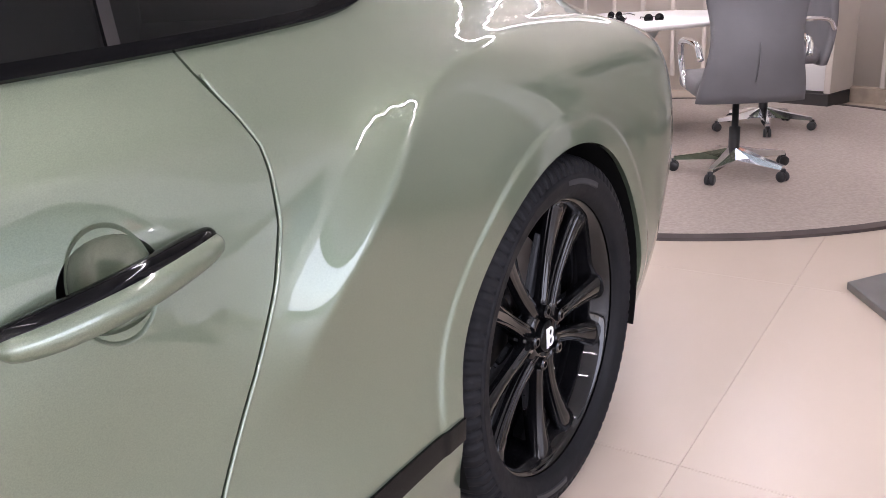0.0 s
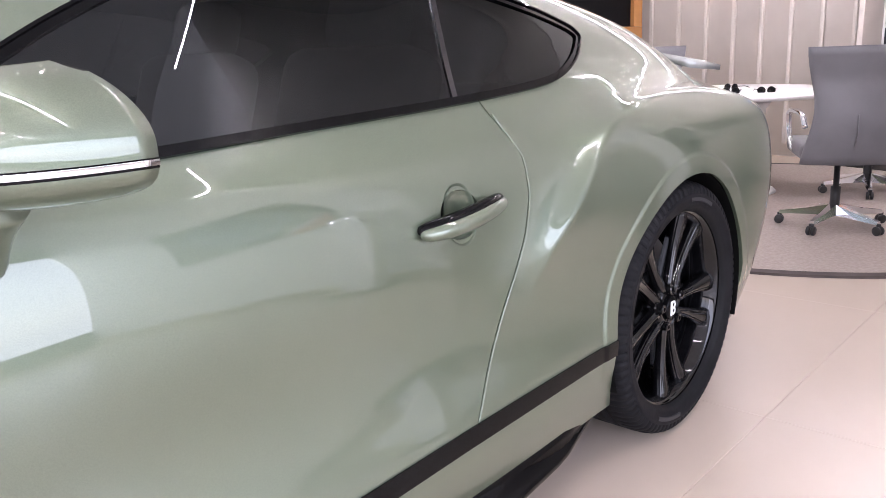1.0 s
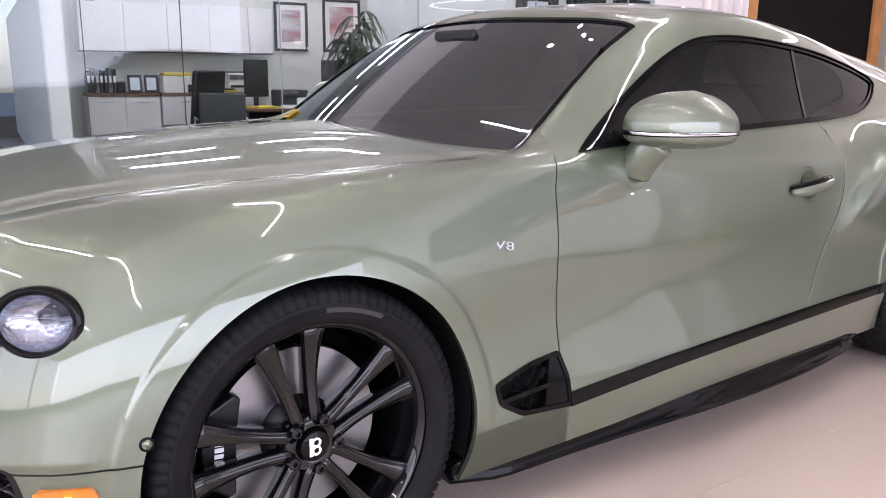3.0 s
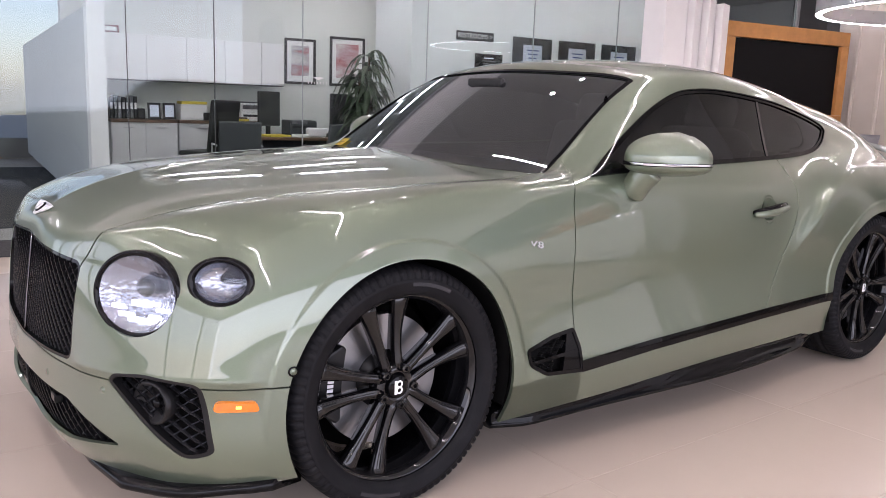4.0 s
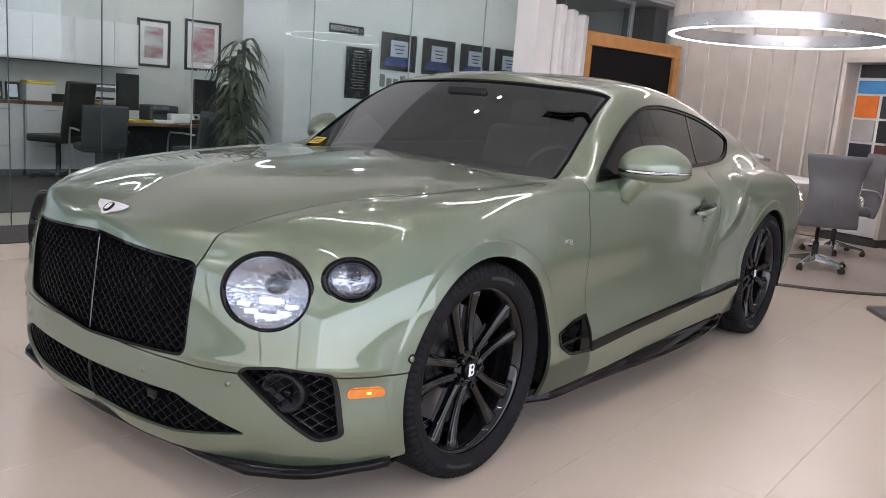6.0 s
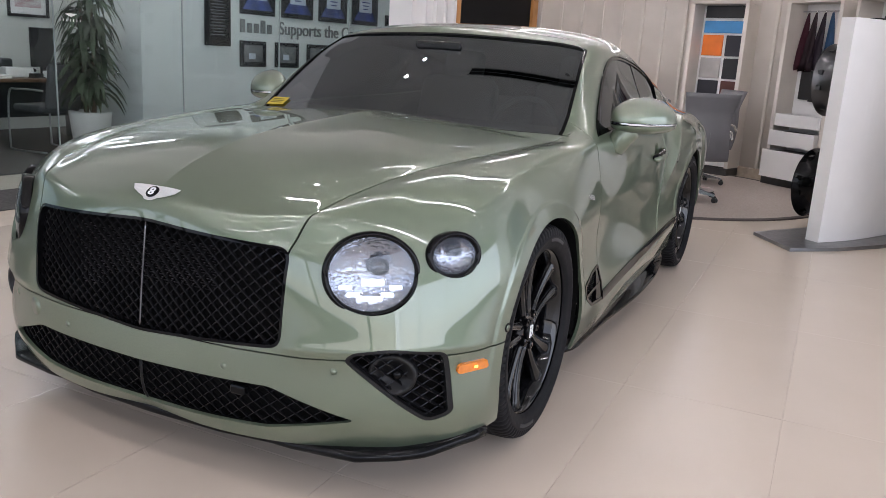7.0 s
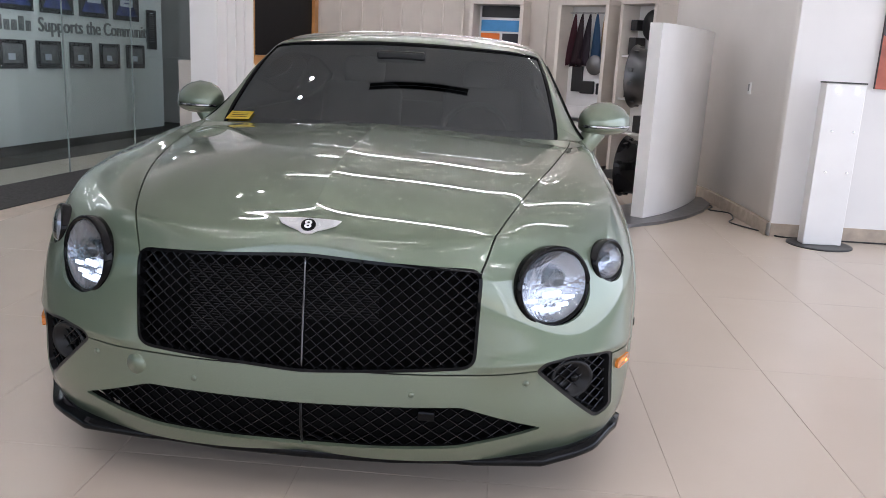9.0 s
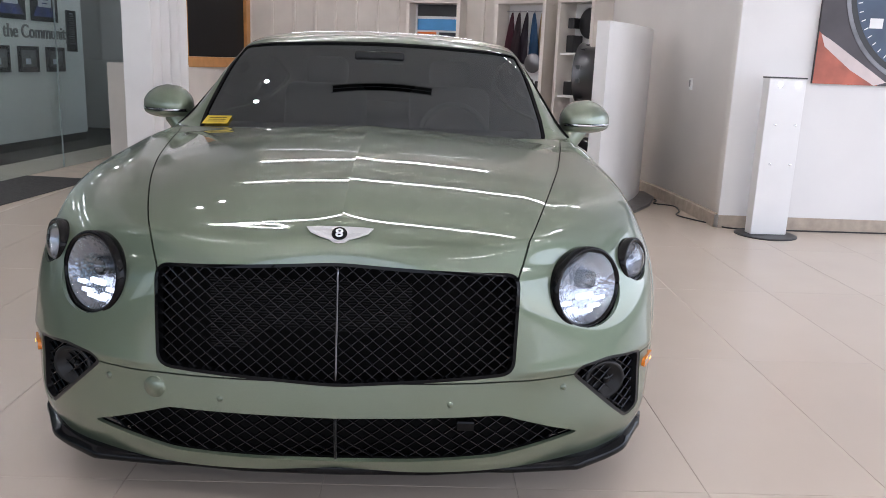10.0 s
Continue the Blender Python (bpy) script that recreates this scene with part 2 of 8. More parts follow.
def tile_material():
    m, nt, p = _mat("floor_tile_polish")
    oi = nt.nodes.new("ShaderNodeObjectInfo")
    geo = nt.nodes.new("ShaderNodeNewGeometry")
    n = nt.nodes.new("ShaderNodeTexNoise")
    n.inputs["Scale"].default_value, n.inputs["Detail"].default_value = 2.2, 6.0
    nt.links.new(geo.outputs["Position"], n.inputs["Vector"])
    mx = nt.nodes.new("ShaderNodeMath")
    mx.operation = "MULTIPLY_ADD"
    nt.links.new(oi.outputs["Random"], mx.inputs[0])
    mx.inputs[1].default_value = 0.3
    nt.links.new(n.outputs[0], mx.inputs[2])
    r = _ramp(nt, mx.outputs[0], (0.575, 0.487, 0.402), (0.605, 0.517, 0.43), 0.3, 1.0)
    nt.links.new(r.outputs[0], p.inputs["Base Color"])
    p.inputs["Roughness"].default_value = 0.26
    f = nt.nodes.new("ShaderNodeTexNoise")
    f.inputs["Scale"].default_value, f.inputs["Detail"].default_value = 14.0, 3.0
    nt.links.new(geo.outputs["Position"], f.inputs["Vector"])
    bp = nt.nodes.new("ShaderNodeBump")
    bp.inputs["Strength"].default_value, bp.inputs["Distance"].default_value = 0.06, 0.004
    nt.links.new(f.outputs[0], bp.inputs["Height"])
    nt.links.new(bp.outputs[0], p.inputs["Normal"])
    return m


tile_me.materials.append(tile_material())
for i in range(-6, 9):
    for j in range(-5, 8):
        x, y = TILE_X0 + i * TILE_X, TILE_Y0 + j * TILE_Y
        t = new("tile", tile_me)
        t.parent = FLOOR
        t.location = (x, y, 0.0)
far = bmesh.new()
x_lo, x_hi = TILE_X0 - 6 * TILE_X, TILE_X0 + 9 * TILE_X
y_lo, y_hi = TILE_Y0 - 5 * TILE_Y, TILE_Y0 + 8 * TILE_Y
for i in range(9, 12):
    for j in range(-6, 9):
        box(far, (TILE_X0 + i * TILE_X + 0.001, TILE_Y0 + j * TILE_Y + 0.001, -0.01), (TILE_X0 + (i + 1) * TILE_X - 0.001, TILE_Y0 + (j + 1) * TILE_Y - 0.001, 0))
for i in range(-13, 9):
    for j in (-7, -6, 8):
        if -7 < j < 8 and i >= -6:
            continue
        box(far, (TILE_X0 + i * TILE_X + 0.001, TILE_Y0 + j * TILE_Y + 0.001, -0.01), (TILE_X0 + (i + 1) * TILE_X - 0.001, TILE_Y0 + (j + 1) * TILE_Y - 0.001, 0))
ft = part("outer_tiles", far, tile_me.materials[0], FLOOR, "beige tiles further out")
tagged(ft, kind="stuff")

# the office side runs at a slight angle to the car
LF = Matrix.Rotation(radians(-6.3), 4, "Z")


def lbox(name, lo, hi, mat, label, category, bevel=0.0, kind="structure"):
    bm = bmesh.new()
    box(bm, lo, hi, bevel, m=LF)
    return tagged(part(name, bm, mat, None, label), label, category, kind=kind)


lbox("carpet_strip", (-4.40, -8.0, 0.0), (-3.66, 5.0, 0.006), CARPET_M, "charcoal carpet strip along the glass wall", "carpet")
lbox("threshold", (-5.05, -8.0, 0.0), (-4.404, 9.0, 0.004), surface("pale_threshold", (0.5, 0.43, 0.36), 0.4, vary=0.06), "pale stone threshold under the glass", "floor")
lbox("office_carpet", (-11.5, -8.0, 0.0), (-5.054, 12.0, 0.006), CARPET_M, "charcoal office carpet", "carpet")

# ---- outer shell ----
bm = bmesh.new()
box(bm, (-14.0, -9.0, 4.3), (8.0, 12.0, 4.5))
structure("ceiling", bm, CEIL_M, "plain white showroom ceiling", "ceiling")


def window_wall(name, axis, at, lo, hi, n, label):
    """A wall with n tall window openings; the mullions stand between."""
    bm = bmesh.new()
    step = (hi - lo) / n

    def put(a, b, z0, z1, t0=0.0, t1=0.25):
        if axis == "x":
            box(bm, (min(at, at + t1), a, z0), (max(at, at + t1), b, z1))
        else:
            box(bm, (a, min(at, at + t1), z0), (b, max(at, at + t1), z1))

    put(lo, hi, 0.0, 0.35)
    put(lo, hi, 3.55, 4.3)
    for i in range(n + 1):
        c = lo + i * step
        put(max(lo, c - 0.05), min(hi, c + 0.05), 0.35, 3.55)
    return structure(name, bm, DIM_WALL, label, "wall")


window_wall("wall_east", "x", 7.6, -9.0, 12.0, 7, "grey wall with tall windows")
window_wall("wall_south", "y", -8.9, -14.0, 8.0, 7, "grey wall with tall windows")
window_wall("wall_west", "x", -13.8, -9.0, 12.0, 7, "grey outer wall with tall windows")
bm = bmesh.new()
box(bm, (-14.0, 11.6, 0), (8.0, 11.8, 4.3))
structure("wall_north", bm, WALL_M, "plain white rear wall", "wall")
bm = bmesh.new()
box(bm, (-60, -60, -0.7), (60, 60, -0.5))
structure("ground", bm, surface("outside_paving", (0.32, 0.31, 0.29), 0.9, vary=0.2), "pale paving outside the windows", "ground")

# curved rear wall with battens, running round to the side wall
WALL_LINE = [(-2.45, 8.75), (-1.6, 8.72), (-0.8, 8.62), (0.0, 8.46), (0.8, 8.2), (1.5, 7.8), (2.1, 7.25), (2.5, 6.6), (2.70, 5.8), (2.78, 4.9), (2.81, 3.92)]
wl = curve_pts(WALL_LINE, 81)
bm = bmesh.new()
rows = []
for i, p in enumerate(wl):
    d = wl[min(i + 1, 80)] - wl[max(i - 1, 0)]
    n = np.array([-d[1], d[0]]) / np.linalg.norm(d)
    rows.append([bm.verts.new((*q, z)) for q, z in ((p, 0), (p, 4.3), (p + n * 0.2, 4.3), (p + n * 0.2, 0))])
PLASTER = 53
for a, b in zip(rows[: PLASTER + 1], rows[1 : PLASTER + 1]):
    for k in range(4):
        bm.faces.new((a[k], a[(k + 1) % 4], b[(k + 1) % 4], b[k]))
bm.faces.new(rows[0])
bm.faces.new(rows[PLASTER])
plain = bmesh.new()
ends = [[plain.verts.new(v.co) for v in r] for r in rows[PLASTER:]]
for a, b in zip(ends, ends[1:]):
    for k in range(4):
        plain.faces.new((a[k], a[(k + 1) % 4], b[(k + 1) % 4], b[k]))
plain.faces.new(ends[0])
plain.faces.new(ends[-1])
bmesh.ops.delete(bm, geom=[v for r in rows[PLASTER + 1 :] for v in r], context="VERTS")
structure("wall_curved_end", plain, surface("plain_white_wall", (0.84, 0.81, 0.775), 0.7, vary=0.03, scale=1.5, fine=0.05), "plain white end of the curved wall", "wall", True)
WALL_BACK = structure("wall_curved", bm, CREAM_M, "cream curved wall with vertical battens", "wall", True)


def wall_frame(s):
    """Pose on the curved wall at a share s of its length: x along it, y into the room."""
    i = s * 80
    k = min(int(i), 79)
    p = wl[k] + (wl[k + 1] - wl[k]) * (i - k)
    d = (wl[k + 1] - wl[k]) / np.linalg.norm(wl[k + 1] - wl[k])
    return Matrix(((d[0], d[1], 0, p[0]), (d[1], -d[0], 0, p[1]), (0, 0, 1, 0), (0, 0, 0, 1)))


for s in np.arange(0.03, 0.67, 0.036):
    if 0.305 < s < 0.40 or 0.475 < s < 0.56 or 0.60 < s < 0.665:
        continue
    bm = bmesh.new()
    box(bm, (-0.018, -0.002, 0.12), (0.018, 0.032, 4.3), 0.006, m=wall_frame(s))
    part("batten", bm, CREAM_M, WALL_BACK, "")
bm = bmesh.new()
rows = []
for i in range(30, 81):
    d = wl[min(i + 1, 80)] - wl[max(i - 1, 0)]
    n = np.array([d[1], -d[0]]) / np.linalg.norm(d)
    rows.append([bm.verts.new((*(wl[i] + n * o), z)) for o, z in ((0.0, 0), (0.03, 0), (0.03, 0.11), (0.0, 0.12))])
for a, b in zip(rows, rows[1:]):
    for k in range(3):
        bm.faces.new((a[k], a[k + 1], b[k + 1], b[k]))
structure("baseboard", bm, STONE_BASE, "beige stone skirting along the curved wall", "baseboard")
bm = bmesh.new()
box(bm, (2.815, 3.92, 0), (7.6, 4.15, 4.3))
structure("wall_poster", bm, surface("side_wall_white", (0.77, 0.755, 0.74), 0.75, vary=0.03, scale=1.5, fine=0.05), "plain white side wall", "wall")
bm = bmesh.new()
box(bm, (2.815, 3.905, 0), (7.6, 3.919, 0.11))
structure("baseboard_side", bm, STONE_BASE, "beige stone skirting", "baseboard")
# light switch
bm = bmesh.new()
m = wall_frame(0.90)
box(bm, (-0.035, 0, 1.14), (0.035, 0.012, 1.25), 0.004, m=m)
sw = tagged(part("wall_switch", bm, WHITE_M), "small white wall thermostat on the curved wall", "thermostat")
bm = bmesh.new()
box(bm, (-0.024, 0.012, 1.17), (0.004, 0.015, 1.235), 0.001, m=m)
part("display", bm, surface("grey_lcd", (0.2, 0.2, 0.2), 0.3), sw)

# ---- lamps of the room ----
ring = thing("ring_pendant", pose(-0.25, 6.45, 2.14), "large round aluminium ring pendant lamp with a white glowing edge", "pendant lamp")
part("ring_band", lathe([(1.03, 0.0), (1.09, 0.0), (1.09, 0.13), (1.03, 0.13)], 128, closed=True), ALU, ring, "", False)
part("diffuser", lathe([(1.036, -0.004), (1.084, -0.004), (1.084, 0.004), (1.036, 0.004)], 128, closed=True), LAMP_WHITE, ring, "glowing white diffuser")
for k in range(3):
    a = radians(30 + 120 * k)
    bm = bmesh.new()
    tube(bm, [(1.06 * math.cos(a), 1.06 * math.sin(a), 0.13), (0.2 * math.cos(a), 0.2 * math.sin(a), 2.16)], 0.0025, 5)
    part("cable", bm, ALU, ring)


def line_light(m, length, half=0.004, lamp=None, hang=0.55):
    """A slim pendant strip along its local x, from the near end."""
    t = thing("linear_light", m, "slim white linear ceiling light, switched on", "ceiling light", "linear lights")
    bm = bmesh.new()
    box(bm, (0, -0.02, 0), (length, 0.02, 0.06), 0.006)
    part("housing", bm, WHITE_M, t)
    bm = bmesh.new()
    box(bm, (0.02, -half, -0.006), (length - 0.02, half, -0.001))
    part("diffuser", bm, lamp or LINE_WHITE, t, "glowing white strip")
    for x in (0.2, length - 0.2):
        bm = bmesh.new()
        tube(bm, [(x, 0, 0.06), (x, 0, hang)], 0.003, 5)
        part("cable", bm, ALU, t)


for y in (-6.0, -3.6, -1.8):
    line_light(pose(-2.6, y, 3.75), 3.2)
for x, y, ln in ((-1.5, 0.75, 4.9), (-1.65, 3.6, 4.6), (-2.2, 7.5, 3.7)):
    line_light(pose(x, y, 3.75), ln)
for y in (-6.6, -4.2, -1.8):
    line_light(pose(1.6, y, 3.75), 3.8)
for u in (-5.3, -6.25):
    for v in (-3.2, 0.45, 2.05):
        line_light(Matrix.Rotation(radians(-6.3), 4, "Z") @ pose(u, v, 2.90, 0, 0, 90), 1.15, 0.012, OFFICE_WHITE, 0.12)
line_light(Matrix.Rotation(radians(-6.3), 4, "Z") @ pose(-7.4, 3.2, 2.90, 0, 0, 90), 1.15, 0.018, OFFICE_WHITE, 0.12)
slot = thing("ceiling_vent", pose(-0.10, 2.04, 4.297), "black linear slot air vent set in the white ceiling", "vent")
for y in (-0.034, 0.034):
    bm = bmesh.new()
    box(bm, (-0.74, y - 0.028, -0.004), (0.74, y + 0.028, 0.002), 0.001)
    part("slot", bm, MATT_BLACK, slot, "black air slot")
for lo, hi in (((-0.76, 0.064, -0.008), (0.76, 0.078, 0.002)), ((-0.76, -0.078, -0.008), (0.76, -0.064, 0.002)), ((-0.74, -0.005, -0.008), (0.74, 0.005, 0.002))):
    bm = bmesh.new()
    box(bm, lo, hi, 0.001)
    part("vent_rail", bm, PLATE_M, slot)
DOWN_WHITE = glow("downlight_white", (1.0, 0.99, 0.97), 215.0)


def downlight(u, v):
    t = thing("downlight", Matrix.Rotation(radians(-6.3), 4, "Z") @ pose(u, v, 3.02), "small round recessed downlight, added to brighten the plaque wall", "downlight", "corridor downlights")
    part("trim_ring", lathe([(0.055, -0.001), (0.085, -0.001), (0.083, -0.010), (0.057, -0.012)], 32, closed=True), WHITE_M, t, "", True)
    part("diffuser", lathe([(0.054, -0.004), (0.0, -0.004)], 32), DOWN_WHITE, t, "glowing white disc")


def ceiling_spot(x, y):
    t = thing("ceiling_spot", pose(x, y, 4.297), "small round ceiling spotlight, switched on", "spotlight", "ceiling spots")
    part("trim_ring", lathe([(0.029, -0.001), (0.046, -0.001), (0.044, -0.010), (0.031, -0.012)], 28, closed=True), WHITE_M, t, "", True)
    part("diffuser", lathe([(0.028, -0.004), (0.0, -0.004)], 28), DOWN_WHITE, t, "glowing white disc")


for x, y in ((-1.77, 2.42), (-1.93, 2.05)):
    ceiling_spot(x, y)


# fill discs added along the corridor ceiling to brighten the plaque wall
for v in (4.3, 5.3, 6.3, 7.3):
    downlight(-4.95, v)
grille = thing("ceiling_vent", Matrix.Rotation(radians(-6.3), 4, "Z") @ pose(-5.2, 8.6, 3.018), "white louvred air vent in the corridor ceiling", "vent")
bm = bmesh.new()
for lo, hi in (((-0.30, -0.30, -0.012), (-0.26, 0.30, 0.001)), ((0.26, -0.30, -0.012), (0.30, 0.30, 0.001)), ((-0.26, -0.30, -0.012), (0.26, -0.26, 0.001)), ((-0.26, 0.26, -0.012), (0.26, 0.30, 0.001))):
    box(bm, lo, hi, 0.002)
part("frame", bm, WHITE_M, grille)
for k in range(8):
    bm = bmesh.new()
    box(bm, (-0.258, -0.018, -0.002), (0.258, 0.018, 0.0), m=pose(0, -0.227 + 0.065 * k, -0.006, 20))
    part("slat", bm, PLATE_M, grille)
# daylight in the window openings
for i in range(7):
    y = -9.0 + 3.0 * (i + 0.5)
    area_lamp("window_light", look((7.55, y, 1.95), (0, y, 1.95)), 2.998, 3.15, (78 if y > -3 else 82), (0.87, 0.94, 1.0))
for i in range(7):
    x = -14.0 + 22 / 7 * (i + 0.5)
    area_lamp("window_light", look((x, -8.85, 1.95), (x, 0, 1.95)), 3.14, 3.15, 38, (0.87, 0.94, 1.0))

# ---- office side ----
GLASS_TOP = 2.9
glass_wall = thing("glass_wall", Matrix(), "floor-to-ceiling frameless glass office wall with thin dark joints", "glass wall", kind="structure")
edges = [-6.0, -4.0, -2.2, -0.97, 0.257, 0.995, 1.824, 3.162, 4.5, 5.715, 7.3, 8.9]
for a, b in zip(edges, edges[1:]):
    bm = bmesh.new()
    box(bm, (-4.406, a + 0.004, 0.006), (-4.394, b - 0.004, GLASS_TOP), m=LF)
    pane_ob = part("glass_pane", bm, GLASS_M, glass_wall)
    pane_ob.visible_shadow = False
joint_m = surface("joint_dark", (0.03, 0.035, 0.035), 0.4)
joint_pale = surface("joint_clear", (0.30, 0.34, 0.34), 0.3)
for a in edges:
    bm = bmesh.new()
    box(bm, (-4.408, a - 0.003, 0.006), (-4.392, a + 0.003, GLASS_TOP), m=LF)
    part("joint", bm, joint_m if a < 1.2 else joint_pale, glass_wall)
bm = bmesh.new()
box(bm, (-4.43, -6.0, GLASS_TOP), (-4.37, 8.95, GLASS_TOP + 0.05), m=LF)
part("top_rail", bm, ALU, glass_wall)
bm = bmesh.new()
box(bm, (-4.43, 8.905, 0), (-4.37, 8.95, GLASS_TOP), m=LF)
part("end_post", bm, ALU, glass_wall)
lbox("soffit", (-13.0, -8.0, 3.02), (-4.37, 10.5, 3.06), CEIL_M, "white lowered office ceiling", "ceiling")
lbox("wall_bulkhead", (-4.43, -8.0, 3.065), (-4.35, 10.5, 4.3), WALL_M, "white bulkhead above the glass wall", "wall")
lbox("wall_plaques", (-6.6, 3.64, 0.12), (-5.63, 8.55, 3.02), surface("cool_white_wall", (0.70, 0.73, 0.735), 0.6, vary=0.02), "white wall that carries the plaques", "wall")
lbox("baseboard_plaques", (-6.59, 3.65, 0.006), (-5.66, 8.54, 0.118), PLINTH_M, "recessed black skirting under the plaque wall", "baseboard")
lbox("wall_office", (-8.6, 0.16, 0.006), (-8.35, 10.3, 3.02), surface("office_wall", (0.66, 0.675, 0.64), 0.7, vary=0.02), "pale grey-green office wall", "wall")
lbox("wall_corridor", (-8.3, 10.3, 0.006), (-3.2, 10.5, 3.02), surface("corridor_grey", (0.60, 0.60, 0.605), 0.7, vary=0.03), "pale grey wall at the end of the corridor", "wall")
lbox("wall_partition", (-5.20, 0.03, 0.12), (-5.0, 0.18, 3.02), WHITE_M, "white partition end behind the glass", "wall")
lbox("wall_partition_long", (-13.2, 0.03, 0.12), (-5.204, 0.15, 1.98), surface("partition_grey", (0.44, 0.465, 0.48), 0.5, vary=0.04, scale=2), "pale blue-grey office partition", "wall")
lbox("baseboard_partition", (-5.19, 0.04, 0.006), (-5.01, 0.17, 0.118), PLINTH_M, "black skirting under the white partition", "baseboard")

# TV wall
lbox("wall_tv", (-4.05, 6.12, 0), (-3.16, 8.10, 1.16), CREAM_M, "low cream wall under the television", "wall")
lbox("wall_tv_back", (-3.60, 6.12, 1.164), (-3.22, 8.10, 2.10), WALL_M, "wall behind the television", "wall")
tv = thing("television", LF @ pose(-3.15, 7.14, 1.68, 0, 0, -4), "black television set in a wide orange wood frame", "television")
bm = bmesh.new()
w, h, t = 0.98, 0.52, 0.13
box(bm, (-0.05, -w, h - 0.14), (0.05, w, h + 0.02), 0.004)
part("frame_head", bm, ORANGE_WOOD, tv, "orange wood head board")
for s in (-1, 1):
    bm = bmesh.new()
    box(bm, (-0.05, s * w - (0 if s < 0 else t), -h + 0.10), (0.05, s * w + (t if s < 0 else 0), h - 0.142), 0.004)
    part("frame_side", bm, ORANGE_WOOD, tv, "orange wood side board")
bm = bmesh.new()
box(bm, (-0.05, -w, -h - 0.02), (0.05, w, -h + 0.098), 0.004)
part("frame_sill", bm, ORANGE_WOOD, tv, "orange wood lower board")
bm = bmesh.new()
box(bm, (-0.03, -w + t + 0.004, -h + 0.102), (0.012, w - t - 0.004, h - 0.146), 0.006)
part("screen", bm, SCREEN_M, tv, "black switched-off screen")
col = thing("pleated_column", LF @ pose(-3.17, 5.58, 0), "white pleated column of stepped upright fins", "column", kind="structure")
for k in range(4):
    bm = bmesh.new()
    v0 = -0.46 if k == 0 else -0.07 + 0.185 * (k - 1)
    v1 = v0 + (0.39 if k == 0 else 0.185)
    prism(bm, [(-0.20, v0), (0.10 + 0.02 * k, v0 + 0.01), (0.03 + 0.02 * k, v1 - 0.004), (-0.20, v1 - 0.004)], 0.0, 2.46 - 0.035 * k, bevel=0.006)
    part("fin", bm, WHITE_M, col)

# plaques
PLQ = surface("plaque_black", (0.012, 0.012, 0.016), 0.12, coat=0.8, vary=0.2)
PLQ_BLUE = surface("plaque_blue", (0.04, 0.06, 0.22), 0.2, vary=0.5, scale=8, coat=0.8)
PLQ_SILVER = surface("plaque_silver", (0.66, 0.70, 0.80), 0.3, metal=0.5, vary=0.08)
PLQ_GREY = surface("plaque_grey", (0.14, 0.14, 0.15), 0.35, vary=0.4, scale=14)


def plaque(v0, v1, z0, z1, label, style):
    t = thing("plaque", LF @ pose(-5.628, (v0 + v1) / 2, (z0 + z1) / 2), label, "plaque", "plaques on the wall")
    w, h = (v1 - v0) / 2, (z1 - z0) / 2
    bm = bmesh.new()
    box(bm, (0.012, -w, -h), (0.024, w, h), 0.003)
    part("board", bm, PLQ, t)
    for a in (-1, 1):
        for b in (-1, 1):
            bm = bmesh.new()
            lathe([(0.009, 0.0), (0.009, 0.027), (0.006, 0.03), (0.0, 0.03)], 10, Matrix.Translation((0, a * (w - 0.025), b * (h - 0.025))) @ pose(0, 0, 0, 0, 90, 0), bm=bm)
            part("standoff", bm, CHROME, t)
    bm = bmesh.new()
    if style == "blue":
        prism(bm, [(-w * 0.85, -h * 0.75), (w * 0.85, -h * 0.75), (w * 0.55, -h * 0.2), (-w * 0.55, -h * 0.2)], 0.024, 0.0265, Matrix(((0, 0, 1, 0), (1, 0, 0, 0), (0, 1, 0, 0), (0, 0, 0, 1))))
        part("base_shape", bm, PLQ_BLUE, t, "blue sculpted base shape")
        bm = bmesh.new()
        box(bm, (0.0245, -w * 0.48, -h * 0.25), (0.029, w * 0.48, h * 0.62), 0.001)
        part("inset", bm, PLQ_SILVER, t, "silver inset panel")
        for q in range(3):
            bm = bmesh.new()
            box(bm, (0.0292, -w * (0.3 - 0.05 * q), h * (0.32 - 0.2 * q)), (0.0302, w * (0.3 - 0.05 * q), h * (0.38 - 0.2 * q)))
            part("text_bar", bm, PLQ_BLUE, t)
    elif style == "photo":
        box(bm, (0.0245, -w * 0.7, -h * 0.62), (0.0262, w * 0.7, h * 0.7))
        part("photo", bm, PLQ_GREY, t, "dark grey engraved picture")
        bm = bmesh.new()
        box(bm, (0.0263, -w * 0.35, -h * 0.4), (0.0272, w * 0.15, h * 0.05))
        part("pale_patch", bm, PLQ_SILVER, t)
    else:
        for q in range(14):
            bm = bmesh.new()
            ww = w * (0.35 if q == 0 else 0.6 - 0.25 * ((q * 7) % 5) / 5)
            box(bm, (0.0245, -ww, h * (0.82 - q * 0.11)), (0.0255, ww, h * (0.86 - q * 0.11)))
            part("text_bar", bm, PLQ_SILVER if q == 0 else PLQ_GREY, t)
    return t


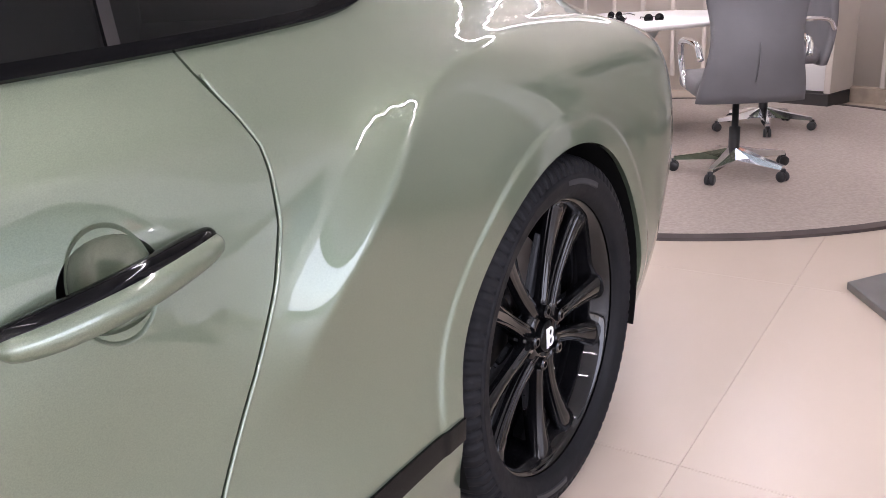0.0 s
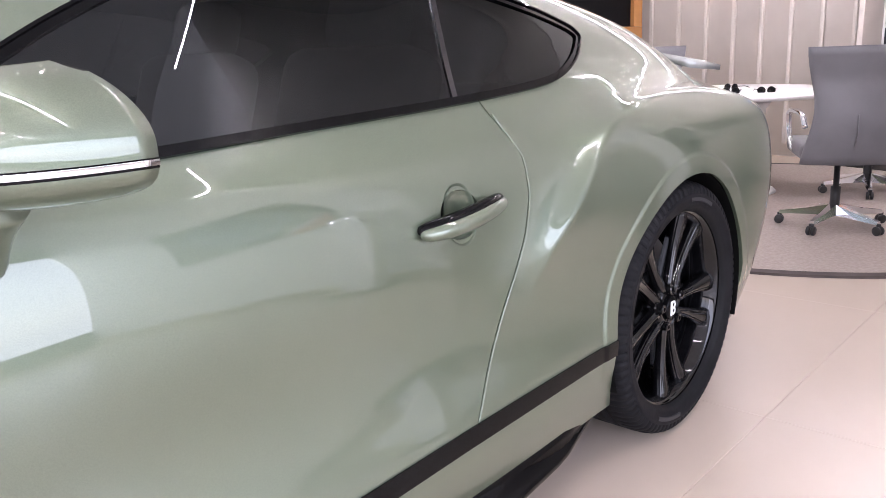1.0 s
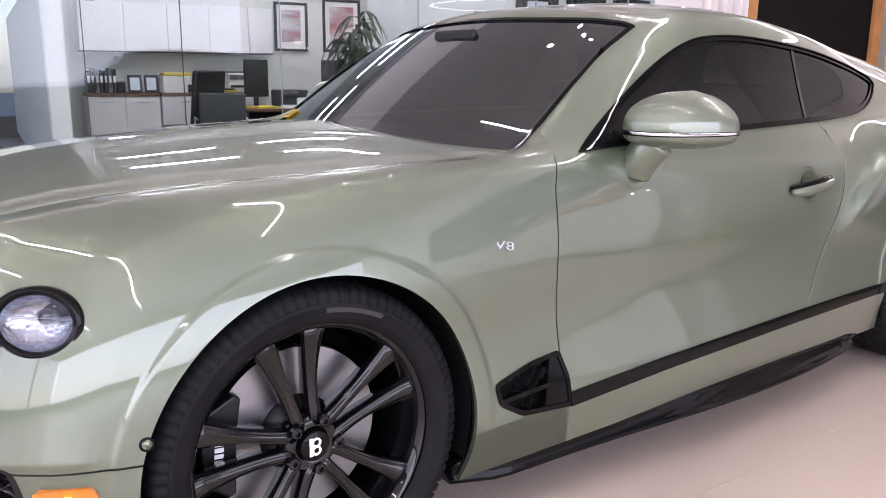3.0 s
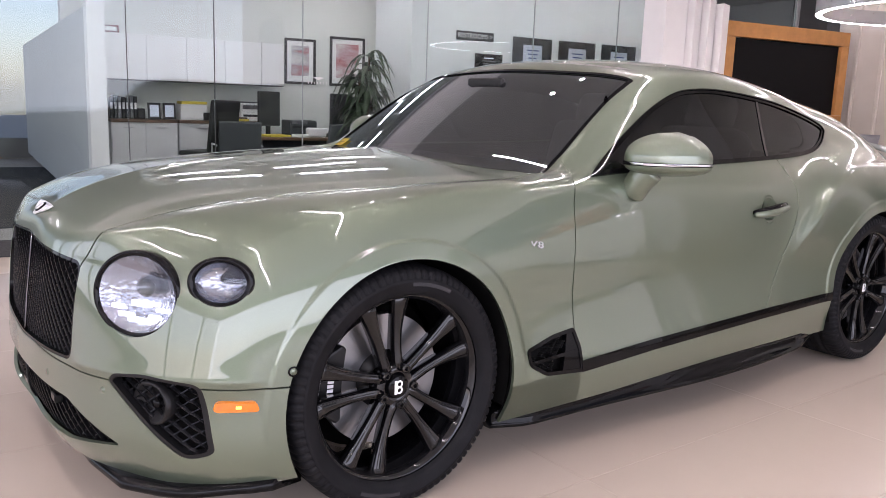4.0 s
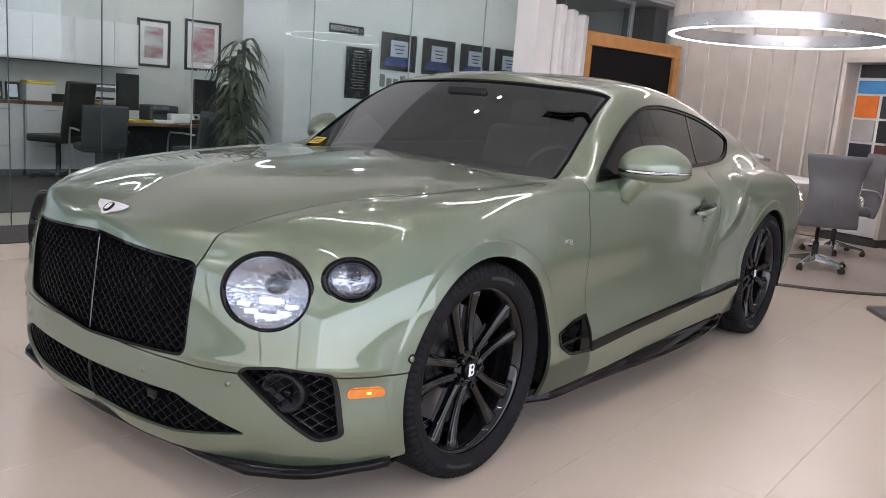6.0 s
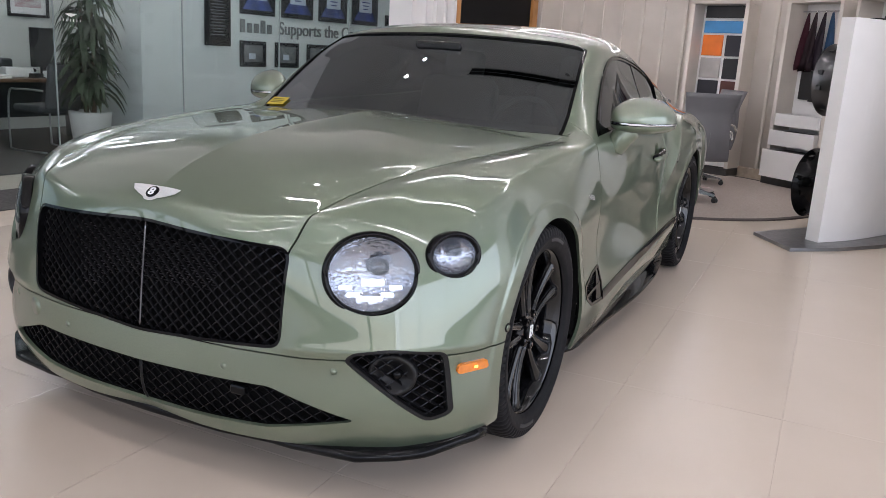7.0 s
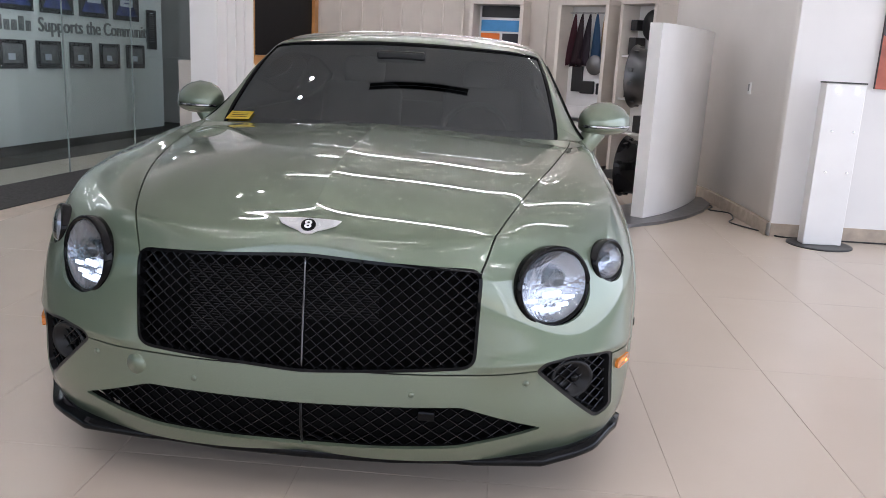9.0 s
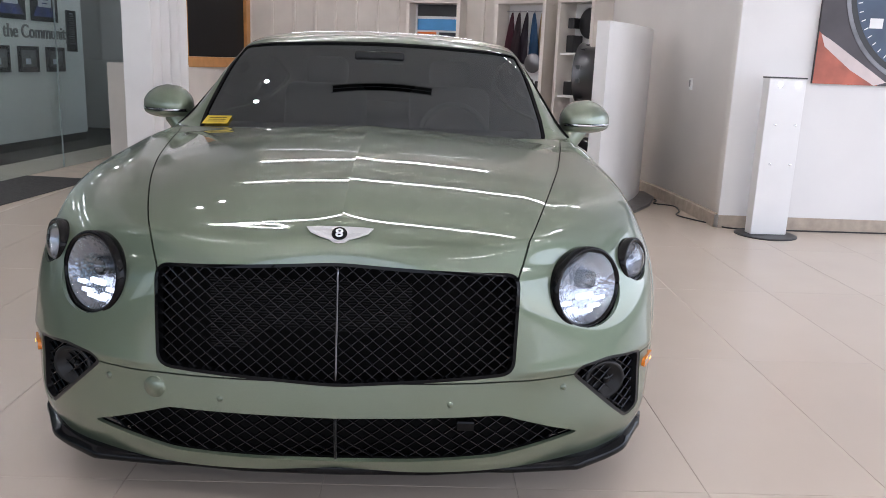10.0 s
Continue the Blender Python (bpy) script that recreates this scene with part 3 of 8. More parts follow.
for k in range(4):
    v = 5.08 + k * 0.735
    plaque(v, v + 0.62, 1.62, 2.10, "square black award plaque with a silver inset", "blue")
for k in range(5):
    v = 5.08 + k * 0.62
    plaque(v, v + 0.46, 0.98, 1.30, "small black picture plaque on standoffs", "photo")
plaque(4.52, 4.93, 1.22, 1.86, "tall black text plaque on standoffs", "text")
plaque(8.10, 8.36, 1.25, 1.80, "tall grey text plaque on standoffs", "text")
sign_m = surface("sign_grey", (0.16, 0.165, 0.17), 0.4, vary=0.05)
text_pose = lambda v, z: LF @ pose(-5.622, v, z) @ Matrix(((0, 0, 1, 0), (1, 0, 0, 0), (0, 1, 0, 0), (0, 0, 0, 1)))
tagged(writing("wall_lettering", "Supports the Community", 0.235, sign_m, text_pose(5.78, 1.475), None, 0.008, "LEFT"), "grey raised lettering on the plaque wall", "lettering")
bars = thing("wall_bars", Matrix(), "grey raised bars beside the wall lettering", "lettering")
for q in range(5):
    bm = bmesh.new()
    box(bm, (-5.628, 5.10 + q * 0.118, 1.40), (-5.614, 5.18 + q * 0.118, 1.40 + (0.16 if q in (0, 3) else 0.115)), 0.003, m=LF)
    part("bar", bm, sign_m, bars)
rs = thing("restroom_sign", LF @ pose(-5.62, 4.52, 2.06), "black restrooms sign with an arrow", "sign")
bm = bmesh.new()
box(bm, (-0.008, -0.27, -0.055), (0.006, 0.27, 0.055), 0.003)
part("board", bm, BLACK_PLASTIC, rs)
writing("sign_text", "RESTROOMS >", 0.078, PAPER, pose(0.0065, 0, 0) @ Matrix(((0, 0, 1, 0), (1, 0, 0, 0), (0, 1, 0, 0), (0, 0, 0, 1))), rs, 0.001)

# corridor beyond the plaque wall
lbox("wall_nook", (-5.2, 9.9, 0.006), (-4.6, 10.29, 3.0), surface("nook_dark", (0.10, 0.10, 0.10), 0.6), "dark doorway in the corridor", "door")
fr = thing("dark_picture", LF @ pose(-4.15, 10.285, 1.55), "dark picture on the corridor wall", "picture")
bm = bmesh.new(); box(bm, (-0.20, -0.03, -0.3), (0.20, 0.0, 0.3), 0.006); part("frame", bm, BLACK_PLASTIC, fr)
bm = bmesh.new(); box(bm, (-0.17, -0.034, -0.27), (0.17, -0.0305, 0.27)); part("canvas", bm, PLQ_GREY, fr)
con = thing("console_table", LF @ pose(-3.95, 10.05, 0.006), "dark wood console table against the grey wall", "table")
bm = bmesh.new(); box(bm, (-0.45, -0.2, 0.78), (0.45, 0.2, 0.83), 0.005); part("top", bm, WOOD_TOP, con)
for x in (-0.43, 0.39):
    bm = bmesh.new(); box(bm, (x, -0.19, 0), (x + 0.04, 0.19, 0.778), 0.004); part("side_panel", bm, WOOD_TOP, con)
bm = bmesh.new(); box(bm, (-0.388, -0.17, 0.55), (0.388, 0.18, 0.776), 0.004); part("drawer_front", bm, WOOD_TOP, con)
for x in (-0.2, 0.0):
    pf = thing("photo_frame", LF @ pose(-3.95 + x, 10.05, 0.838), "small dark photo frame on the console", "photo frame")
    bm = bmesh.new(); box(bm, (-0.06, -0.01, 0), (0.06, 0.01, 0.17), 0.004, m=pose(0, 0, 0, 8, 0, 0)); part("frame", bm, BLACK_PLASTIC, pf)
    bm = bmesh.new(); box(bm, (-0.045, -0.013, 0.02), (0.045, -0.011, 0.15), m=pose(0, 0, 0, 8, 0, 0)); part("photo", bm, PAPER, pf)

# posters
def art(name, seed, reds):
    m, nt, p = _mat(name)
    tc = nt.nodes.new("ShaderNodeTexCoord")
    mp = nt.nodes.new("ShaderNodeMapping")
    mp.inputs["Scale"].default_value, mp.inputs["Location"].default_value = (3, 3.5, 11), (seed, seed * 2, seed)
    mp.inputs["Rotation"].default_value = (radians(18), 0, 0)
    n = nt.nodes.new("ShaderNodeTexNoise")
    n.inputs["Scale"].default_value, n.inputs["Detail"].default_value = 1.0, 5.0
    nt.links.new(tc.outputs["Object"], mp.inputs[0])
    nt.links.new(mp.outputs[0], n.inputs["Vector"])
    r = _ramp(nt, n.outputs[0], (0.68, 0.66, 0.66), (0.42, 0.12, 0.13), 0.34, 0.74)
    e = r.color_ramp.elements.new(0.5)
    e.color = (*reds, 1)
    nt.links.new(r.outputs[0], p.inputs["Base Color"])
    p.inputs["Roughness"].default_value = 0.6
    return m


for k, (v0, v1, z0, z1) in enumerate(((3.05, 3.52, 1.44, 2.08), (3.74, 4.30, 1.44, 2.15))):
    w, h = (v1 - v0) / 2, (z1 - z0) / 2
    t = thing("framed_poster", LF @ pose(-8.348, (v0 + v1) / 2, (z0 + z1) / 2), "black framed poster with a red and white print", "poster", "posters in the office")
    for lo, hi in (((0, -w, h - 0.035), (0.03, w, h)), ((0, -w, -h), (0.03, w, -h + 0.035)), ((0, -w, -h + 0.0355), (0.03, -w + 0.035, h - 0.0355)), ((0, w - 0.035, -h + 0.0355), (0.03, w, h - 0.0355))):
        bm = bmesh.new(); box(bm, lo, hi, 0.004); part("frame_bar", bm, BLACK_PLASTIC, t)
    bm = bmesh.new(); box(bm, (0.004, -w + 0.036, -h + 0.036), (0.010, w - 0.036, h - 0.036)); part("mat_board", bm, PAPER, t)
    bm = bmesh.new(); box(bm, (0.011, -w + 0.10, -h + 0.12), (0.013, w - 0.10, h - 0.10)); part("print", bm, art("poster_art_" + "ab"[k], 1.3 + k * 2.1, ((0.46, 0.43, 0.46), (0.52, 0.36, 0.38))[k]), t, "red and white abstract print")


# office furniture
def credenza(v0, v1):
    t = thing("credenza", LF @ pose(-8.05, (v0 + v1) / 2, 0.006), "white office credenza with drawers and a brown top", "cabinet", "office cabinets")
    w = (v1 - v0) / 2
    bm = bmesh.new(); box(bm, (-0.28, -w, 0.08), (0.26, w, 0.86)); part("body", bm, WHITE_M, t)
    bm = bmesh.new(); box(bm, (-0.25, -w + 0.01, 0), (0.23, w - 0.01, 0.079)); part("plinth", bm, PLINTH_M, t)
    bm = bmesh.new(); box(bm, (-0.29, -w, 0.861), (0.29, w, 0.90), 0.004); part("top", bm, WOOD_TOP, t, "brown wood top")
    for c in (-0.5, 0.5):
        for z0, z1 in ((0.09, 0.42), (0.43, 0.85)):
            bm = bmesh.new(); box(bm, (0.261, c * w - w * 0.485, z0), (0.279, c * w + w * 0.485, z1), 0.003)
            d = part("drawer", bm, WHITE_M, t)
            bm = bmesh.new(); box(bm, (0.28, c * w - 0.07, z1 - 0.06), (0.30, c * w + 0.07, z1 - 0.045), 0.003); part("handle", bm, ALU, d)


credenza(0.62, 1.42)
credenza(1.44, 2.60)
for k, (v0, v1) in enumerate(((0.6, 1.1), (1.102, 1.6), (1.602, 2.1), (2.102, 2.6), (2.602, 2.92))):
    t = thing("wall_cabinet", LF @ pose(-8.17, (v0 + v1) / 2, 1.40), "white wall cabinet in the office", "cabinet", "wall cabinets")
    w = (v1 - v0) / 2
    bm = bmesh.new(); box(bm, (-0.175, -w, 0), (0.15, w, 0.56)); part("body", bm, WHITE_M, t)
    bm = bmesh.new(); box(bm, (0.151, -w + 0.003, 0.003), (0.17, w - 0.003, 0.557), 0.002); part("door", bm, WHITE_M, t)
    bm = bmesh.new(); box(bm, (-0.17, -w + 0.002, -0.014), (0.165, w - 0.002, -0.001)); part("underside", bm, PLINTH_M, t)


def small(name, u, v, z, size, mat, label, category, bevel=0.006, turn=0.0, extra=()):
    t = thing(name, LF @ pose(u, v, z, 0, 0, turn), label, category)
    bm = bmesh.new(); box(bm, (-size[0] / 2, -size[1] / 2, 0), (size[0] / 2, size[1] / 2, size[2]), bevel); part("body", bm, mat, t)
    for pname, lo, hi, pm in extra:
        bm = bmesh.new(); box(bm, lo, hi, 0.002); part(pname, bm, pm, t)
    return t


TOPZ = 0.907
for k in range(7):
    small("binder", -8.1, 0.66 + k * 0.048, TOPZ, (0.24, 0.042, 0.26 + 0.03 * ((k * 3) % 4) / 3), (BLACK_PLASTIC, DARK_FABRIC, PLQ_GREY)[k % 3], "dark ring binder upright on the credenza", "binder", extra=(("spine_label", (0.1205, -0.014, 0.12), (0.1225, 0.014, 0.2), PAPER),))
for k in range(2):
    t = thing("photo_frame", LF @ pose(-8.0, 1.18 + k * 0.19, TOPZ), "black photo frame on the credenza", "photo frame")
    bm = bmesh.new(); box(bm, (-0.008, -0.08, 0), (0.008, 0.08, 0.21), 0.004, m=pose(0, 0, 0, 0, -8, 0)); part("frame", bm, BLACK_PLASTIC, t)
    bm = bmesh.new(); box(bm, (0.0085, -0.055, 0.03), (0.010, 0.055, 0.18), m=pose(0, 0, 0, 0, -8, 0)); part("photo", bm, PLQ_SILVER, t)
small("paper_box", -8.05, 1.66, TOPZ, (0.3, 0.34, 0.2), PAPER, "white paper box on the credenza", "box")
small("folder", -8.04, 1.67, TOPZ + 0.205, (0.26, 0.33, 0.035), YELLOW, "yellow folder on a paper box", "folder")
small("tape_holder", -7.93, 1.86, TOPZ, (0.1, 0.16, 0.1), BLACK_PLASTIC, "black tape holder on the credenza", "holder")
small("folder", -7.95, 2.18, TOPZ, (0.3, 0.34, 0.03), YELLOW, "yellow folder lying on the credenza", "folder", turn=12)
small("folder", -7.92, 2.2, TOPZ + 0.034, (0.28, 0.3, 0.02), WOOD_TOP, "brown folder on a yellow one", "folder", turn=-8)

small("printer", -8.06, 2.43, TOPZ, (0.34, 0.31, 0.24), PAPER, "white and grey office printer on the credenza", "printer", 0.02, extra=(("paper_slot", (0.171, -0.12, 0.06), (0.18, 0.12, 0.09), BLACK_PLASTIC), ("control_panel", (0.171, -0.13, 0.16), (0.182, 0.13, 0.215), PLQ_GREY), ("lid", (-0.15, -0.14, 0.241), (0.15, 0.14, 0.262), PLQ_GREY)))
small("desk_organiser", -8.12, 1.03, TOPZ, (0.14, 0.09, 0.13), BLACK_PLASTIC, "black desk organiser on the credenza", "organiser", 0.008)


def desk(u, v):
    t = thing("desk", LF @ pose(u, v, 0.006), "brown topped office desk on grey legs", "desk")
    bm = bmesh.new(); box(bm, (-0.42, -0.95, 0.71), (0.42, 0.95, 0.745), 0.005); part("top", bm, WOOD_TOP, t)
    for y in (-0.9, 0.86):
        bm = bmesh.new(); box(bm, (-0.4, y, 0), (0.4, y + 0.04, 0.709), 0.004); part("leg_panel", bm, PLATE_M, t)
    bm = bmesh.new(); box(bm, (-0.36, -0.858, 0.25), (-0.34, 0.858, 0.70)); part("modesty_panel", bm, DARK_FABRIC, t)


desk(-7.1, 3.05)
DZ = 0.7515


def monitor(u, v, turn):
    t = thing("monitor", LF @ pose(u, v, DZ, 0, 0, turn), "black computer monitor on the desk", "monitor")
    bm = bmesh.new(); box(bm, (-0.02, -0.17, 0.12), (0.02, 0.17, 0.56), 0.01); part("screen", bm, BLACK_PLASTIC, t)
    bm = bmesh.new(); box(bm, (-0.03, -0.03, 0.01), (0.0, 0.03, 0.2), 0.005); part("neck", bm, BLACK_PLASTIC, t)
    bm = bmesh.new(); box(bm, (-0.1, -0.12, 0), (0.1, 0.12, 0.012), 0.004); part("foot", bm, BLACK_PLASTIC, t)


monitor(-7.25, 2.45, 20)
monitor(-7.0, 3.35, 10)
small("printer", -7.35, 2.9, DZ, (0.34, 0.38, 0.20), DARK_FABRIC, "dark grey printer on the desk", "printer", 0.02, extra=(("paper_slot", (0.181, -0.16, 0.10), (0.19, 0.16, 0.13), BLACK_PLASTIC), ("control_panel", (0.171, -0.16, 0.15), (0.18, 0.05, 0.19), PLQ_GREY)))
small("paper_stack", -6.95, 3.7, DZ, (0.3, 0.22, 0.05), PAPER, "stack of white papers on the desk", "paper", turn=15)
small("paper_stack", -6.9, 2.75, DZ, (0.3, 0.22, 0.03), PAPER, "stack of white papers on the desk", "paper", turn=-20)
ph = small("desk_phone", -6.98, 3.18, DZ, (0.2, 0.18, 0.05), BLACK_PLASTIC, "black desk phone with its handset", "phone", turn=25)
bm = bmesh.new(); tube(bm, curve_pts([(-0.02, -0.10, 0.075), (-0.02, -0.04, 0.095), (-0.02, 0.04, 0.095), (-0.02, 0.10, 0.075)], 12), [0.02, 0.018, 0.013, 0.012, 0.012, 0.012, 0.012, 0.012, 0.012, 0.013, 0.018, 0.02], 10); part("handset", bm, BLACK_PLASTIC, ph, "", True)
small("paper_stack", -6.85, 3.45, DZ, (0.21, 0.3, 0.08), PAPER, "uneven stack of white papers on the desk", "paper", turn=8)
small("paper_stack", -7.05, 3.05, DZ, (0.23, 0.3, 0.11), PAPER, "loose heap of white papers on the desk", "paper", 0.02, turn=-14)
small("folder", -6.92, 2.42, DZ, (0.24, 0.32, 0.025), YELLOW, "yellow folder on the desk", "folder", turn=20)
small("book_stack", -7.3, 3.75, DZ, (0.22, 0.28, 0.16), PLQ_GREY, "stack of dark grey folders on the desk", "folders", turn=-12)
cup = thing("pen_cup", LF @ pose(-6.85, 3.9, DZ), "white pen cup on the desk", "cup")
part("cup", lathe([(0.035, 0), (0.04, 0.1), (0.036, 0.1), (0.032, 0.006), (0.0, 0.006)], 20), PAPER, cup, "", True)
for k in range(3):
    bm = bmesh.new(); tube(bm, [(0.01 * k - 0.01, 0.0, 0.01), (0.02 * k - 0.02, 0.02, 0.16)], 0.004, 6); part("pen", bm, BLACK_PLASTIC, cup)


def visitor_chair(u, v, turn):
    t = thing("office_chair", LF @ pose(u, v, 0.006, 0, 0, turn), "dark grey visitor chair with a metal sled frame", "chair", "office chairs")
    bm = bmesh.new(); box(bm, (-0.24, -0.24, 0.42), (0.24, 0.24, 0.50), 0.03, 3); part("seat", bm, DARK_FABRIC, t, "", True)
    bm = bmesh.new(); box(bm, (-0.24, -0.025, 0), (0.24, 0.025, 0.48), 0.02, 3, Matrix.Translation((0, -0.24, 0.47)) @ pose(0, 0, 0, 10, 0, 0)); part("backrest", bm, DARK_FABRIC, t, "", True)
    for s in (-1, 1):
        bm = bmesh.new()
        tube(bm, curve_pts([(s * 0.26, -0.24, 0.66), (s * 0.27, 0.1, 0.66), (s * 0.27, 0.24, 0.6), (s * 0.27, 0.26, 0.1), (s * 0.27, 0.2, 0.012), (s * 0.27, -0.26, 0.012)], 24), 0.011, 8)
        part("leg_frame", bm, ALU, t, "", True)


visitor_chair(-6.55, 1.83, 80)
visitor_chair(-6.35, 2.95, 100)

def desk_chair(u, v, turn):
    t = thing("desk_chair", LF @ pose(u, v, 0.006, 0, 0, turn), "black high-backed desk chair on castors", "chair")
    bm = bmesh.new(); box(bm, (-0.25, -0.25, 0.44), (0.25, 0.25, 0.53), 0.03, 3); part("seat", bm, BLACK_PLASTIC, t, "", True)
    bm = bmesh.new(); box(bm, (-0.24, -0.035, 0), (0.24, 0.035, 0.66), 0.03, 3, Matrix.Translation((0, -0.25, 0.52)) @ pose(0, 0, 0, 8, 0, 0)); part("backrest", bm, BLACK_PLASTIC, t, "", True)
    bm = bmesh.new(); lathe([(0.03, 0.06), (0.03, 0.44)], 16, bm=bm); part("gas_column", bm, BLACK_PLASTIC, t)
    for k in range(5):
        bm = bmesh.new(); box(bm, (0.02, -0.02, 0.03), (0.30, 0.02, 0.07), 0.008, m=Matrix.Rotation(radians(72 * k), 4, "Z")); part("base_leg", bm, BLACK_PLASTIC, t)
        bm = bmesh.new(); lathe([(0.0, -0.02), (0.028, -0.02), (0.028, 0.02), (0.0, 0.02)], 14, Matrix.Rotation(radians(72 * k), 4, "Z") @ pose(0.29, 0, 0.028, 90, 0, 0), bm=bm); part("castor", bm, BLACK_PLASTIC, t)


desk_chair(-7.52, 1.72, 120)

# office plant
def plant(u, v):
    t = thing("potted_plant", LF @ pose(u, v, 0.006), "tall dark green dracaena in a white pot", "plant")
    part("pot", lathe([(0.17, 0), (0.22, 0.42), (0.225, 0.45), (0.205, 0.45), (0.2, 0.40), (0.0, 0.40)], 32), WHITE_M, t, "white tapered pot", True)
    part("soil", lathe([(0.199, 0.402), (0.0, 0.41)], 24), PLINTH_M, t)
    rng = random.Random(4)
    bm = bmesh.new()
    tops = []
    for k in range(4):
        a = k * 1.7
        top = (0.10 * math.cos(a), 0.10 * math.sin(a), (1.74, 1.40, 1.15, 1.52)[k])
        tops.append(top)
        tube(bm, [(0.05 * math.cos(a), 0.05 * math.sin(a), 0.38), (0.09 * math.cos(a), 0.09 * math.sin(a), 0.8), top], [0.022, 0.018, 0.012], 8)
    part("stem", bm, DEAD_LEAF, t, "brown canes")
    verts, faces = [], []
    for top in tops:
        for k in range(80):
            z = top[2] - rng.random() ** 1.4 * (top[2] - 0.62)
            a, ln = rng.uniform(0, 2 * math.pi), rng.uniform(0.24, 0.42)
            up = rng.uniform(0.3, 1.3) if z > top[2] - 0.25 else rng.uniform(-0.2, 0.45)
            d, side = Vector((math.cos(a), math.sin(a), 0)), Vector((-math.sin(a), math.cos(a), 0))
            b = len(verts)
            for i in range(6):
                s = i / 5
                c = Vector((top[0], top[1], z)) + d * ln * (s - 0.18 * s * s) + Vector((0, 0, ln * (up * s - (0.55 + up) * s * s)))
                wd = 0.027 * math.sin(math.pi * (0.12 + 0.88 * s)) + 0.002
                verts += [c - side * wd, c + side * wd + Vector((0, 0, 0.006))]
            faces += [(b + 2 * i, b + 2 * i + 1, b + 2 * i + 3, b + 2 * i + 2) for i in range(5)]
    make("foliage", verts, faces, LEAF_M, t, True, "long drooping strap leaves")


plant(-5.95, 3.20)
# red and white sign high in the office
small("notice_sign", -8.3, 0.62, 1.98, (0.03, 0.42, 0.09), RED_LENS, "red framed notice high on the office wall", "sign", 0.003, extra=(("face", (0.016, -0.18, 0.02), (0.018, 0.18, 0.07), PAPER),))
# pale wing-shaped decal on the glass
dec = thing("glass_decal", LF @ pose(-4.389, 1.98, 1.42), "pale wing-shaped decal on the glass wall", "decal")
bm = bmesh.new()
MX = Matrix(((0, 0, 1, 0), (1, 0, 0, 0), (0, 1, 0, 0), (0, 0, 0, 1)))
prism(bm, [(0, -0.012), (0.055, 0.012), (0.03, 0.016), (0, 0.018), (-0.03, 0.016), (-0.055, 0.012)], 0.0, 0.001, MX)
part("wing", bm, PAPER, dec)
for q in range(7):
    bm = bmesh.new(); box(bm, (0, -0.105 + q * 0.031, -0.05), (0.001, -0.098 + q * 0.031, -0.028)); part("letter_bar", bm, PAPER, dec)

# ---- lounge: rug, table, chairs ----
RC = (0.02, 6.33)
rug = thing("round_rug", pose(*RC, 0.0), "large round taupe rug with a dark brown edge", "rug")
part("rug_field", lathe([(1.78, 0.0), (1.78, 0.012), (0.0, 0.013)], 128), RUG_M, rug)
part("binding", lathe([(1.782, 0.0), (1.84, 0.0), (1.838, 0.013), (1.784, 0.015)], 128, closed=True), RUG_EDGE, rug, "dark brown bound edge")
table = thing("round_table", pose(-0.42, 6.62, 0.0135), "round white meeting table on a drum foot", "table")
part("tabletop", lathe([(0.0, 0.70), (0.70, 0.70), (0.74, 0.712), (0.745, 0.725), (0.735, 0.735), (0.0, 0.735)], 72), WHITE_M, table, "", True)
part("foot", lathe([(0.32, 0.0), (0.30, 0.02), (0.24, 0.05), (0.21, 0.3), (0.22, 0.6), (0.28, 0.699)], 48), WHITE_M, table, "", True)


